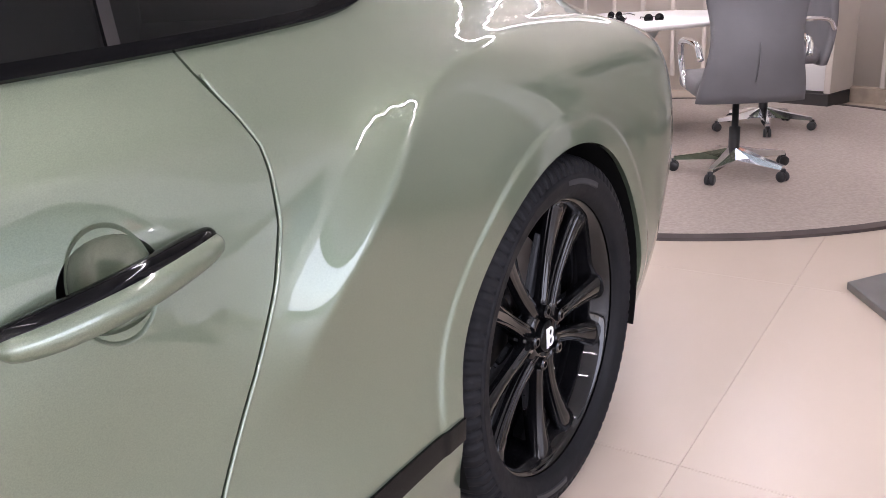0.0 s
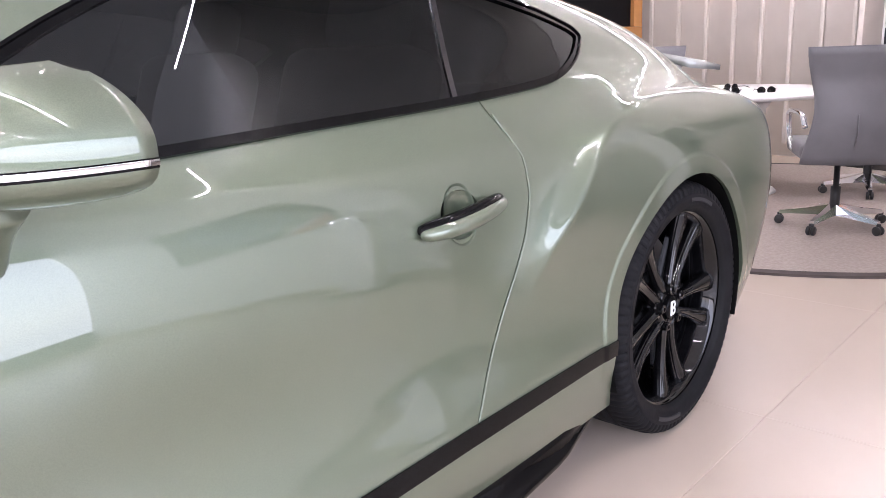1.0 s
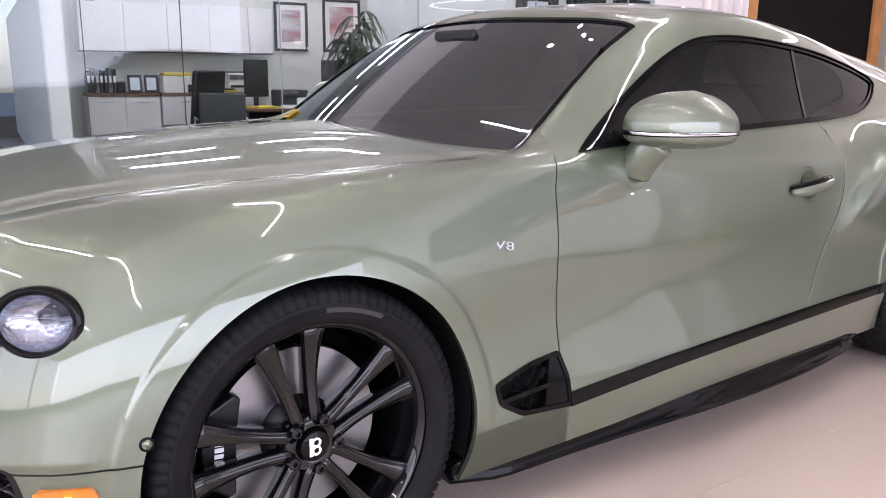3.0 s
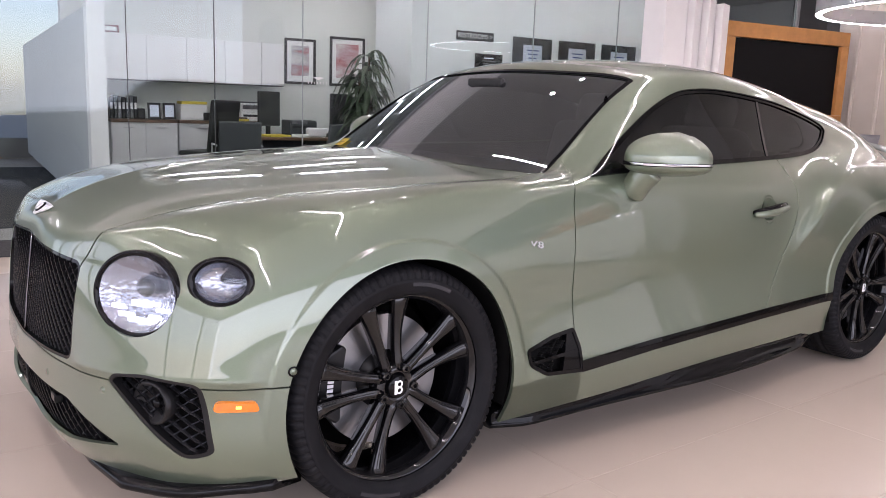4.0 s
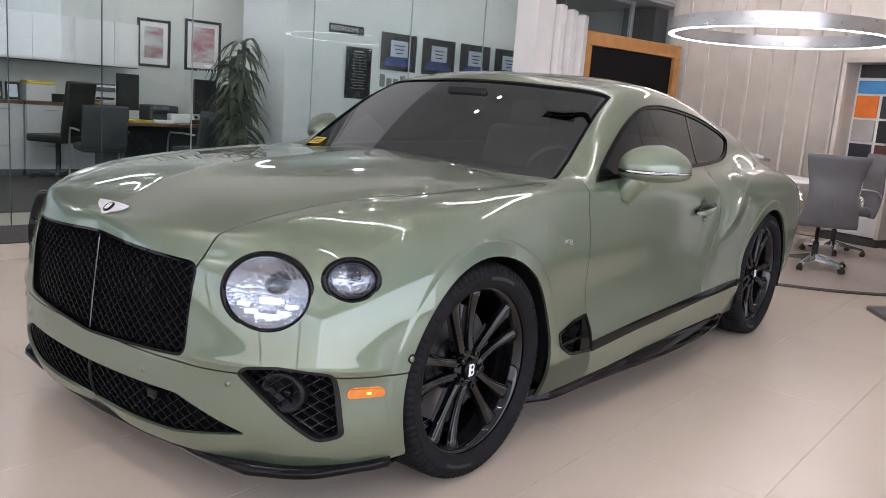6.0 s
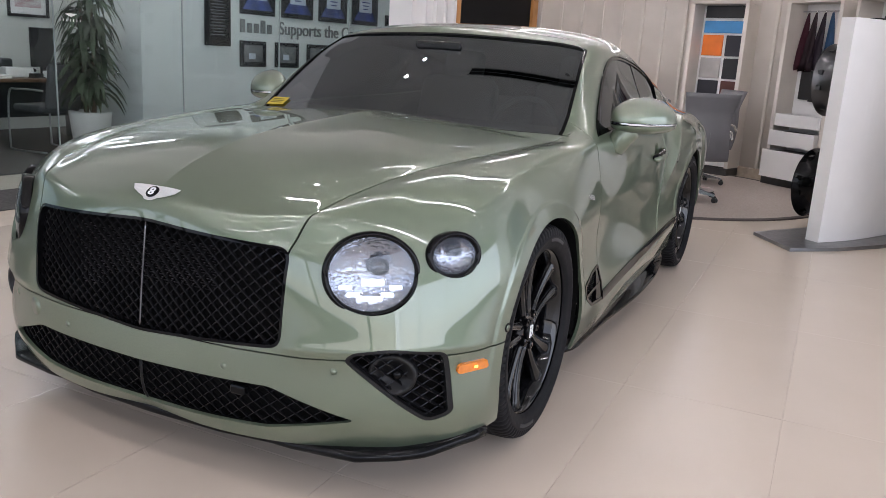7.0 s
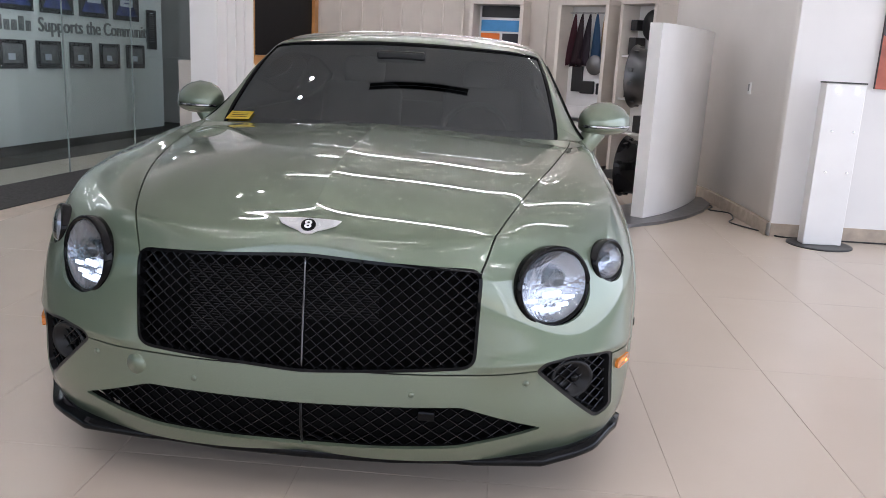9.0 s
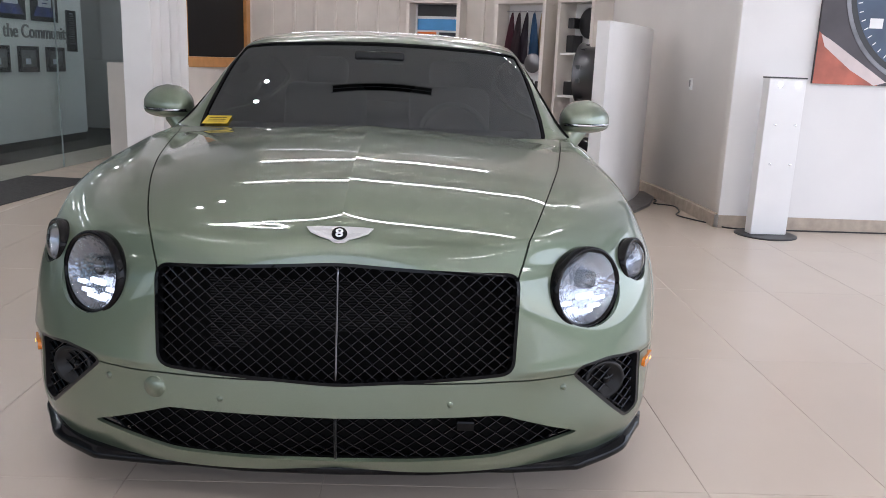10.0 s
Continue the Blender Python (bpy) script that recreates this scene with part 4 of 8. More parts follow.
def swivel_chair(x, y, turn, label):
    t = thing("swivel_chair", pose(x, y, 0.0135, 0, 0, turn), label, "chair", "chairs round the table")
    for k in range(5):
        a = radians(72 * k + 20)
        c, s = math.cos(a), math.sin(a)
        bm = bmesh.new()
        rows = []
        for r, w, z0, z1 in ((0.03, 0.030, 0.075, 0.135), (0.16, 0.024, 0.070, 0.105), (0.30, 0.016, 0.062, 0.082)):
            rows.append([bm.verts.new((c * r - s * q, s * r + c * q, z)) for q, z in ((-w, z0), (w, z0), (w * 0.7, z1), (-w * 0.7, z1))])
        for a0, b0 in zip(rows, rows[1:]):
            for q in range(4):
                bm.faces.new((a0[q], a0[(q + 1) % 4], b0[(q + 1) % 4], b0[q]))
        bm.faces.new(rows[0]); bm.faces.new(rows[-1])
        leg = part("base_leg", bm, CHROME, t, "polished aluminium star leg")
        bm = bmesh.new()
        for off in (-0.013, 0.013):
            lathe([(0.0, -0.009), (0.024, -0.009), (0.027, -0.005), (0.027, 0.005), (0.024, 0.009), (0.0, 0.009)], 18, Matrix.Translation((c * 0.30 - s * off, s * 0.30 + c * off, 0.027)) @ Matrix.Rotation(a + math.pi / 2, 4, "Z") @ pose(0, 0, 0, 0, 90, 0), bm=bm)
        box(bm, (c * 0.30 - 0.012, s * 0.30 - 0.012, 0.03), (c * 0.30 + 0.012, s * 0.30 + 0.012, 0.068), 0.004)
        part("castor", bm, BLACK_PLASTIC, leg, "black twin castor", True)
    bm = bmesh.new()
    lathe([(0.028, 0.07), (0.028, 0.24), (0.017, 0.245), (0.017, 0.42)], 20, bm=bm)
    part("gas_column", bm, BLACK_PLASTIC, t, "", True)
    bm = bmesh.new()
    box(bm, (-0.25, -0.24, 0.42), (0.25, 0.25, 0.52), 0.04, 3)
    part("seat", bm, GREY_FABRIC, t, "grey leather seat", True)
    # backrest: a padded slab that narrows at the waist and leans back
    bm = bmesh.new()
    rows = []
    for i in range(15):
        s = i / 14
        z = 0.41 + 0.64 * s
        w = 0.235 + 0.02 * math.cos(s * math.pi * 2) - 0.012 * math.sin(math.pi * s) + 0.01 * s
        y0 = -0.25 - 0.05 * math.sin(math.pi * min(1, s * 1.4)) - 0.10 * s * s
        ring = []
        for j in range(20):
            q = 2 * math.pi * j / 20
            cx, cy = math.copysign(abs(math.cos(q)) ** 0.35, math.cos(q)), math.copysign(abs(math.sin(q)) ** 0.6, math.sin(q))
            ring.append(bm.verts.new((w * cx, y0 + 0.033 * cy - 0.03 * (1 - cx * cx), z)))
        rows.append(ring)
    for a0, b0 in zip(rows, rows[1:]):
        for q in range(20):
            bm.faces.new((a0[q], a0[(q + 1) % 20], b0[(q + 1) % 20], b0[q]))
    bm.faces.new(rows[0]); bm.faces.new(rows[-1])
    back = part("backrest", bm, GREY_FABRIC, t, "tall grey leather back", True)
    bm = bmesh.new()
    tube(bm, [(0.0, -0.355 + 0.03 * abs(i - 3) / 3 - 0.012 * i, 0.47 + 0.045 * i) for i in range(6)], 0.003, 6)
    part("seam", bm, PLATE_M, back, "raised seam")
    for s in (-1, 1):
        bm = bmesh.new()
        path = curve_pts([(s * 0.245, -0.30, 0.62), (s * 0.255, -0.24, 0.685), (s * 0.262, -0.02, 0.69), (s * 0.26, 0.14, 0.66), (s * 0.25, 0.15, 0.54), (s * 0.24, 0.04, 0.45)], 26)
        tube(bm, path, [0.016] * 26, 10)
        part("armrest", bm, CHROME, t, "polished aluminium arm loop", True)


swivel_chair(0.56, 5.76, 28, "grey leather swivel chair with polished arms on the rug")
swivel_chair(0.42, 6.98, 125, "grey leather swivel chair with polished arms beside the table")
swivel_chair(-1.35, 7.3, 215, "grey leather swivel chair with polished arms behind the table")


def sunglasses(x, y, turn):
    t = thing("sunglasses", pose(x, y, 0.749, 0, 0, turn), "black sunglasses lying on the white table", "sunglasses", "sunglasses on the table")
    for s in (-1, 1):
        bm = bmesh.new()
        lathe([(0.0, 0.0), (0.024, 0.0), (0.028, 0.006), (0.024, 0.012), (0.0, 0.013)], 20, Matrix.Translation((s * 0.032, 0, 0.012)) @ pose(0, 0, 0, 80, 0, 0), bm=bm)
        part("lens", bm, GLOSS_BLACK, t, "", True)
        bm = bmesh.new()
        tube(bm, [(s * 0.06, 0, 0.022), (s * 0.066, 0.07, 0.02), (s * 0.06, 0.13, 0.006)], 0.003, 6)
        part("temple", bm, BLACK_PLASTIC, t)
    bm = bmesh.new(); tube(bm, [(-0.01, 0, 0.02), (0, 0, 0.024), (0.01, 0, 0.02)], 0.0025, 6); part("bridge", bm, BLACK_PLASTIC, t)


for x, y, a in ((-0.12, 6.42, 30), (-0.32, 6.30, 20), (-0.5, 6.75, -15)):
    sunglasses(x, y, a)

# ---- built-in sample cabinets ----
def cabinet_carcass(name, s, w, label, deep=0.34):
    t = thing(name, wall_frame(s) @ pose(0, 0.0, 0), label, "cabinet", "sample cabinets")
    for sx in (-1, 1):
        bm = bmesh.new(); box(bm, (sx * w - (0.05 if sx > 0 else 0), 0, 0.10), (sx * w + (0.05 if sx < 0 else 0), deep, 2.05), 0.004); part("side_panel", bm, CREAM_M, t)
    bm = bmesh.new(); box(bm, (-w, 0, 2.051), (w, deep, 2.11), 0.004); part("head_panel", bm, CREAM_M, t)
    bm = bmesh.new(); box(bm, (-w + 0.051, 0.056, 0.10), (w - 0.051, 0.075, 2.05)); part("back_panel", bm, WHITE_M, t)
    bm = bmesh.new(); box(bm, (-w, 0.0, 0.0), (w, deep + 0.02, 0.095)); part("plinth", bm, PLINTH_M, t)
    return t


def drawers(t, w, heights, deep=0.34, pull=(0.0, 0.05, 0.12)):
    z = 0.11
    for k, h in enumerate(heights):
        out = deep - 0.03 + pull[k % len(pull)]
        bm = bmesh.new()
        box(bm, (-w + 0.06, out - 0.018, z), (w - 0.06, out, z + h - 0.05), 0.003)
        box(bm, (-w + 0.06, 0.08, z), (-w + 0.075, out - 0.019, z + h - 0.05))
        box(bm, (w - 0.075, 0.08, z), (w - 0.06, out - 0.019, z + h - 0.05))
        box(bm, (-w + 0.076, 0.08, z), (w - 0.076, out - 0.019, z + 0.012))
        d = part("drawer", bm, WHITE_M, t, "white open-topped drawer")
        bm = bmesh.new(); box(bm, (-w + 0.085, 0.10, z + 0.02), (w - 0.085, out - 0.03, z + h - 0.062), 0.008); part("drawer_content", bm, BLACK_PLASTIC, d, "black samples in the drawer")
        z += h
    return z


CW = 0.37
c1 = cabinet_carcass("swatch_cabinet", 0.352, CW, "cream cabinet with leather swatches above white drawers")
top = drawers(c1, CW, (0.44, 0.20, 0.16), pull=(0.0, 0.0, 0.0))
cols = {"black": (0.012, 0.012, 0.014), "blue": (0.07, 0.30, 0.62), "orange": (0.82, 0.19, 0.02), "grey": (0.42, 0.40, 0.38), "brown": (0.10, 0.03, 0.022), "dark": (0.02, 0.02, 0.028)}
sm = {k: surface("swatch_" + k, c, 0.45, vary=0.1, fine=0.3, fine_scale=260) for k, c in cols.items()}
rowsz = (1.90, 1.72)
for z, k in zip(rowsz, ("black", "blue")):
    bm = bmesh.new(); box(bm, (-0.285, 0.078, z), (0.285, 0.10, z + 0.145), 0.006); part("swatch", bm, sm[k], c1, k + " leather swatch board")
for r, (a, b) in enumerate((("orange", "dark"), ("grey", "black"), ("dark", "brown"))):
    z = 1.72 - 0.275 * (r + 1)
    for x, k in ((-0.285, a), (0.02, b)):
        bm = bmesh.new(); box(bm, (x, 0.078, z), (x + 0.265, 0.10, z + 0.25), 0.006); part("swatch", bm, sm[k], c1, k + " leather swatch board")
c2 = cabinet_carcass("accessory_cabinet", 0.515, CW, "cream cabinet with hanging leather samples over open drawers")
top = drawers(c2, CW, (0.36, 0.22, 0.19), pull=(0.16, 0.09, 0.03))
bm = bmesh.new(); tube(bm, [(-0.31, 0.14, 1.97), (0.31, 0.14, 1.97)], 0.008, 8); part("hanging_rail", bm, ALU, c2)
for k, c in enumerate(((0.07, 0.008, 0.022), (0.03, 0.012, 0.018), (0.02, 0.01, 0.022), (0.03, 0.10, 0.22), (0.45, 0.32, 0.18))):
    mm = surface("hide_" + "abcde"[k], c, 0.5, vary=0.15, fine=0.3, fine_scale=200)
    smp = thing("leather_sample", wall_frame(0.515) @ pose(-0.22 + 0.11 * k, 0.15, 1.955), ("wine red", "dark plum", "black", "blue", "tan")[k] + " leather sample hanging from a rail", "leather sample", "hanging leather samples")
    bm = bmesh.new()
    rows = []
    ln = 0.62 - 0.05 * (k == 3)
    for i in range(10):
        s = i / 9
        w = 0.012 + 0.075 * s**0.7
        sh = -0.05 * s * (1 if k < 3 else -0.6)
        rows.append([bm.verts.new((sh + w * (j / 6 - 0.5) * 2, 0.018 * math.sin(j * 1.9 + k) * s + 0.012 * k % 0.02, -ln * s - (0.03 * abs(j - 3) / 3 * s))) for j in range(7)])
    for a, b in zip(rows, rows[1:]):
        for j in range(6):
            bm.faces.new((a[j], a[j + 1], b[j + 1], b[j]))
    bmesh.ops.solidify(bm, geom=bm.faces[:], thickness=0.004)
    part("hide", bm, mm, smp, "", True)
    bm = bmesh.new(); lathe([(0.011, -0.002), (0.016, -0.002), (0.016, 0.002), (0.011, 0.002)], 14, pose(0, -0.01, 0.012, 0, 90, 0), True, bm); part("hook_ring", bm, CHROME, smp)
for x0, z0, x1, z1 in ((-0.24, 1.0, -0.08, 1.32), (-0.10, 0.98, 0.10, 1.14), (0.14, 0.98, 0.25, 1.12), (-0.17, 1.36, -0.06, 1.44)):
    bm = bmesh.new(); box(bm, (x0, 0.078, z0), (x1, 0.115, z1), 0.01); part("sample_block", bm, BLACK_PLASTIC, c2, "black sample block")
bm = bmesh.new(); lathe([(0.0, 0.0), (0.115, 0.0), (0.122, 0.012), (0.115, 0.024), (0.0, 0.03)], 40, pose(0.13, 0.16, 1.34, -90, 0, 0), bm=bm); part("round_sample", bm, PLATE_M, c2, "round grey sample disc", True)
c3 = cabinet_carcass("parts_cabinet", 0.632, 0.30, "cream cabinet with wheel parts and black accessories")
for z in (0.55, 0.95, 1.45):
    bm = bmesh.new(); box(bm, (-0.25, 0.076, z), (0.25, 0.30, z + 0.025), 0.002); part("shelf", bm, WHITE_M, c3)
for x, z, w, h in ((-0.2, 0.98, 0.14, 0.16), (0.02, 0.98, 0.18, 0.12), (-0.2, 1.48, 0.12, 0.2), (-0.19, 1.76, 0.1, 0.12), (0.0, 0.58, 0.2, 0.2)):
    bm = bmesh.new(); box(bm, (x, 0.10, z), (x + w, 0.26, z + h), 0.01); part("accessory_box", bm, BLACK_PLASTIC, c3, "black accessory")
bm = bmesh.new(); lathe([(0.0, 0), (0.17, 0), (0.18, 0.03), (0.16, 0.05), (0.0, 0.04)], 36, pose(0.08, 0.13, 1.82, -90, 0, 0), bm=bm); part("round_cover", bm, BLACK_PLASTIC, c3, "round black cover", True)

# ---- wheel display board ----
disp = thing("display_stand", Matrix(), "white curved display board on a grey base plate", "display stand")
arc = curve_pts([(1.80, 4.22), (2.02, 4.50), (2.22, 4.84), (2.42, 5.24), (2.57, 5.62)], 25)
bm = bmesh.new()
rows = []
for i, p in enumerate(arc):
    d = arc[min(i + 1, 24)] - arc[max(i - 1, 0)]
    n = np.array([d[1], -d[0]]) / np.linalg.norm(d)
    rows.append([bm.verts.new((*q, z)) for q, z in ((p, 0.03), (p, 1.71), (p - n * 0.12, 1.71), (p - n * 0.12, 0.03))])
for a, b in zip(rows, rows[1:]):
    for k in range(4):
        bm.faces.new((a[k], a[(k + 1) % 4], b[(k + 1) % 4], b[k]))
bm.faces.new(rows[0]); bm.faces.new(rows[-1])
bmesh.ops.bevel(bm, geom=[e for e in bm.edges if len(e.link_faces) == 2 and e.calc_face_angle() > 0.9], offset=0.004, segments=2, affect="EDGES")
part("board", bm, WHITE_M, disp, "plain white curved board")
bm = bmesh.new()
base = [tuple(p) for p in curve_pts([(1.32, 4.33), (1.62, 3.86), (1.95, 4.14), (2.25, 4.50), (2.50, 4.92), (2.66, 5.35), (2.66, 5.72), (2.40, 5.82), (2.0, 5.3), (1.65, 4.8)], 10)]
prism(bm, base, 0.0, 0.028, bevel=0.004)
part("base_plate", bm, PLATE_M, disp, "grey metal base plate")


def show_rim(share, z, mat, label):
    p = Vector((*(arc[0] + (arc[-1] - arc[0]) * share), z))
    d = Vector((*(arc[-1] - arc[0]), 0)).normalized()
    n = Vector((-d.y, d.x, 0))
    t = thing("alloy_sample", Matrix.Translation(p + n * 0.252) @ n.to_track_quat("Z", "Y").to_matrix().to_4x4(), label, "wheel", "wheels on the display board")
    part("barrel", lathe([(0.270, -0.12), (0.285, -0.115), (0.272, -0.09), (0.252, -0.04), (0.250, 0.04), (0.262, 0.08), (0.283, 0.112), (0.287, 0.118), (0.275, 0.118), (0.25, 0.08), (0.238, 0.0), (0.245, -0.10)], 72, closed=True), mat, t, "", True)
    for k in range(5):
        for sd in (-1, 1):
            sp = part("spoke", spoke_mesh_small(sd), mat, t)
            sp.matrix_basis = Matrix.Rotation(radians(72 * k), 4, "Z")
    part("hub", lathe([(0.075, -0.10), (0.075, 0.085), (0.05, 0.09), (0.0, 0.09)], 32), mat, t, "", True)
    part("mount", lathe([(0.03, -0.131), (0.03, -0.09)], 16), ALU, t, "wall mount tube")


def spoke_mesh_small(side):
    bm = bmesh.new()
    rows = []
    for r, o, w, h in ((0.05, 0.02, 0.016, 0.08), (0.15, 0.04, 0.013, 0.075), (0.262, 0.06, 0.017, 0.095)):
        rows.append([bm.verts.new((r, side * o + q, z)) for q, z in ((-w, h - 0.04), (w, h - 0.04), (w, h), (-w, h))])
    for a, b in zip(rows, rows[1:]):
        for k in range(4):
            bm.faces.new((a[k], a[(k + 1) % 4], b[(k + 1) % 4], b[k]))
    bm.faces.new(rows[0]); bm.faces.new(rows[-1])
    return bm


show_rim(0.29, 1.25, surface("grey_alloy", (0.10, 0.10, 0.105), 0.3, metal=0.9, vary=0.06), "satin grey alloy wheel fixed to the board")
show_rim(0.26, 0.42, GLOSS_BLACK, "gloss black alloy wheel fixed to the board")
bm = bmesh.new()
tube(bm, curve_pts([(2.62, 5.50, 0.008), (2.66, 5.25, 0.008), (2.58, 5.05, 0.008), (2.74, 4.92, 0.008), (2.70, 4.62, 0.008), (2.62, 4.40, 0.008), (2.80, 4.05, 0.008), (2.92, 3.86, 0.008), (3.4, 3.84, 0.008), (4.4, 3.86, 0.008), (5.6, 3.88, 0.008)], 70), 0.007, 6)
tagged(part("power_cable", bm, BLACK_PLASTIC, None, "", True), "black power cable lying on the floor by the wall", "cable")

# ---- kiosk and wall poster ----
kx, ky = 3.13, 3.66
kio = thing("light_column", pose(kx, ky, 0, 0, 0, 4), "slim white lit display column on a round black foot", "display column")
part("foot_disc", lathe([(0.25, 0.0), (0.25, 0.008), (0.235, 0.012), (0.0, 0.012)], 40), BLACK_PLASTIC, kio, "round black foot")
bm = bmesh.new(); box(bm, (-0.155, -0.05, 0.0125), (0.155, 0.06, 1.285), 0.006); part("body", bm, WHITE_M, kio)
bm = bmesh.new(); box(bm, (-0.158, -0.056, 1.286), (0.158, 0.064, 1.298), 0.002); part("cap", bm, PLINTH_M, kio, "dark cap")
for z in (0.60, 0.92):
    for x in (-0.07, 0.10):
        bm = bmesh.new(); lathe([(0.008, 0.0), (0.008, 0.02), (0.0, 0.022)], 12, pose(x, -0.05, z, 90, 0, 0), bm=bm); part("standoff", bm, CHROME, kio)
for x in (-0.06, 0.09):
    bm = bmesh.new(); lathe([(0.012, 0.0), (0.012, 0.006), (0.0, 0.006)], 12, pose(x, -0.05, 1.235, 90, 0, 0), bm=bm); part("spot", bm, glow("spot_white", (0.95, 0.98, 1.0), 12.0), kio, "lit white spot")

pst = thing("wall_picture", pose(3.46, 3.915, 1.255), "large wall print of a blue watch dial", "poster")
WX, WZ = 2.1, 1.5
bm = bmesh.new(); box(bm, (0, -0.03, 0), (WX, 0, WZ)); part("board", bm, surface("print_dark", (0.045, 0.035, 0.04), 0.4, vary=0.4, scale=3), pst, "dark brown print ground")
MZ = Matrix(((1, 0, 0, 0), (0, 0, -1, 0), (0, 1, 0, 0), (0, 0, 0, 1)))


def flat(name, pts, lift, mat, label=""):
    bm = bmesh.new()
    prism(bm, [(min(max(x, 0.0), WX), min(max(y, 0.0), WZ)) for x, y in pts], 0.031 + lift, 0.032 + lift, MZ)
    return part(name, bm, mat, pst, label)


flat("strap_red", [(0, 0), (0, 0.42), (0.30, 0.22), (0.55, 0.0)], 0.0, surface("print_rust", (0.38, 0.09, 0.05), 0.4, vary=0.35, scale=5), "rust red area")
flat("strap_pale", [(0.02, 0.40), (0.10, 0.36), (0.62, 0.03), (0.52, 0.0), (0.30, 0.12), (0.06, 0.30)], 0.0015, surface("print_pale", (0.62, 0.52, 0.50), 0.4, vary=0.1), "pale stripe")
cxx, czz = 0.98, 0.80
circ = lambda r, n=64: [(cxx + r * math.cos(2 * math.pi * i / n), czz + r * math.sin(2 * math.pi * i / n)) for i in range(n)]
flat("case_ring", circ(0.80), 0.003, surface("print_steel", (0.20, 0.20, 0.22), 0.4, vary=0.4, scale=4), "steel grey bezel")
flat("bezel", circ(0.765), 0.0045, BLACK_PLASTIC, "black bezel")
flat("dial", circ(0.72), 0.006, surface("print_blue", (0.045, 0.075, 0.13), 0.4, vary=0.3, scale=3), "deep blue dial")
for k in range(12):
    a = 2 * math.pi * k / 12
    x, z = cxx + 0.6 * math.cos(a), czz + 0.6 * math.sin(a)
    if 0.06 < x < WX - 0.06 and 0.08 < z < WZ - 0.08:
        bm = bmesh.new(); box(bm, (x - 0.055, -0.0395, z - 0.04), (x + 0.055, -0.0385, z + 0.04)); part("hour_mark", bm, PAPER, pst)
for k in range(60):
    a = 2 * math.pi * k / 60
    x, z = cxx + 0.69 * math.cos(a), czz + 0.69 * math.sin(a)
    if 0.02 < x < WX - 0.02 and 0.02 < z < WZ - 0.02:
        bm = bmesh.new(); box(bm, (-0.018, -0.0395, -0.004), (0.018, -0.0385, 0.004), m=Matrix.Translation((x, 0, z)) @ Matrix.Rotation(-a, 4, "Y")); part("minute_mark", bm, PAPER, pst)

# ---- the car: one lofted skin, cut into panels ----
STATIONS = []


def station(px, py, cy, *pairs):
    """One section from the outline point (px, py) to (0, cy): pairs of way inwards and height, bottom to top; the last way is the whole."""
    c = np.array([0.0, cy])
    p = np.array([px, py])
    length = np.linalg.norm(c - p)
    way = (c - p) / length
    pairs = [*pairs[:-1], (length, pairs[-1])]
    STATIONS.append([(*(p + way * d), z) for d, z in pairs])


# nose
station(0.00, -0.858, -0.79, (0.05, 0.17), (0.0, 0.25), (0.0, 0.40), (0.012, 0.55), (0.03, 0.69), (0.040, 0.765), (0.046, 0.792), (0.052, 0.809), (0.058, 0.821), (0.063, 0.831), 0.838)
station(0.26, -0.850, -0.71, (0.05, 0.17), (0.0, 0.25), (0.0, 0.40), (0.012, 0.55), (0.033, 0.69), (0.05, 0.757), (0.085, 0.803), (0.13, 0.833), (0.18, 0.850), (0.235, 0.860), 0.864)
station(0.49, -0.817, -0.60, (0.05, 0.17), (0.0, 0.25), (0.0, 0.40), (0.01, 0.54), (0.03, 0.67), (0.06, 0.752), (0.12, 0.812), (0.20, 0.853), (0.30, 0.883), (0.41, 0.901), 0.908)
station(0.705, -0.74, -0.46, (0.05, 0.17), (0.0, 0.26), (0.0, 0.39), (0.005, 0.51), (0.03, 0.63), (0.085, 0.765), (0.165, 0.845), (0.265, 0.888), (0.40, 0.915), (0.56, 0.937), 0.943)
station(0.87, -0.62, -0.32, (0.04, 0.17), (0.0, 0.26), (0.0, 0.40), (0.0, 0.51), (0.025, 0.64), (0.088, 0.775), (0.168, 0.86), (0.285, 0.904), (0.45, 0.931), (0.66, 0.960), 0.968)
station(0.962, -0.475, -0.19, (0.03, 0.18), (0.0, 0.27), (0.0, 0.41), (0.0, 0.53), (0.02, 0.67), (0.075, 0.785), (0.15, 0.872), (0.27, 0.918), (0.47, 0.945), (0.71, 0.977), 0.986)
# front wheel to screen
station(1.003, -0.28, -0.05, (0.03, 0.19), (0.0, 0.29), (0.0, 0.43), (0.0, 0.56), (0.012, 0.69), (0.055, 0.805), (0.12, 0.892), (0.24, 0.937), (0.47, 0.962), (0.73, 0.995), 1.005)
station(1.015, 0.02, 0.12, (0.03, 0.20), (0.0, 0.30), (0.0, 0.44), (0.0, 0.58), (0.012, 0.72), (0.05, 0.835), (0.11, 0.915), (0.22, 0.957), (0.46, 0.979), (0.73, 1.007), 1.016)
station(1.01, 0.34, 0.30, (0.03, 0.20), (0.0, 0.30), (0.012, 0.44), (0.022, 0.58), (0.018, 0.72), (0.05, 0.855), (0.105, 0.935), (0.205, 0.975), (0.44, 0.992), (0.72, 1.015), 1.022)
station(1.006, 0.60, 0.47, (0.03, 0.20), (0.0, 0.31), (0.02, 0.44), (0.04, 0.58), (0.032, 0.72), (0.06, 0.87), (0.10, 0.955), (0.185, 0.993), (0.40, 1.003), (0.70, 1.018), 1.025)
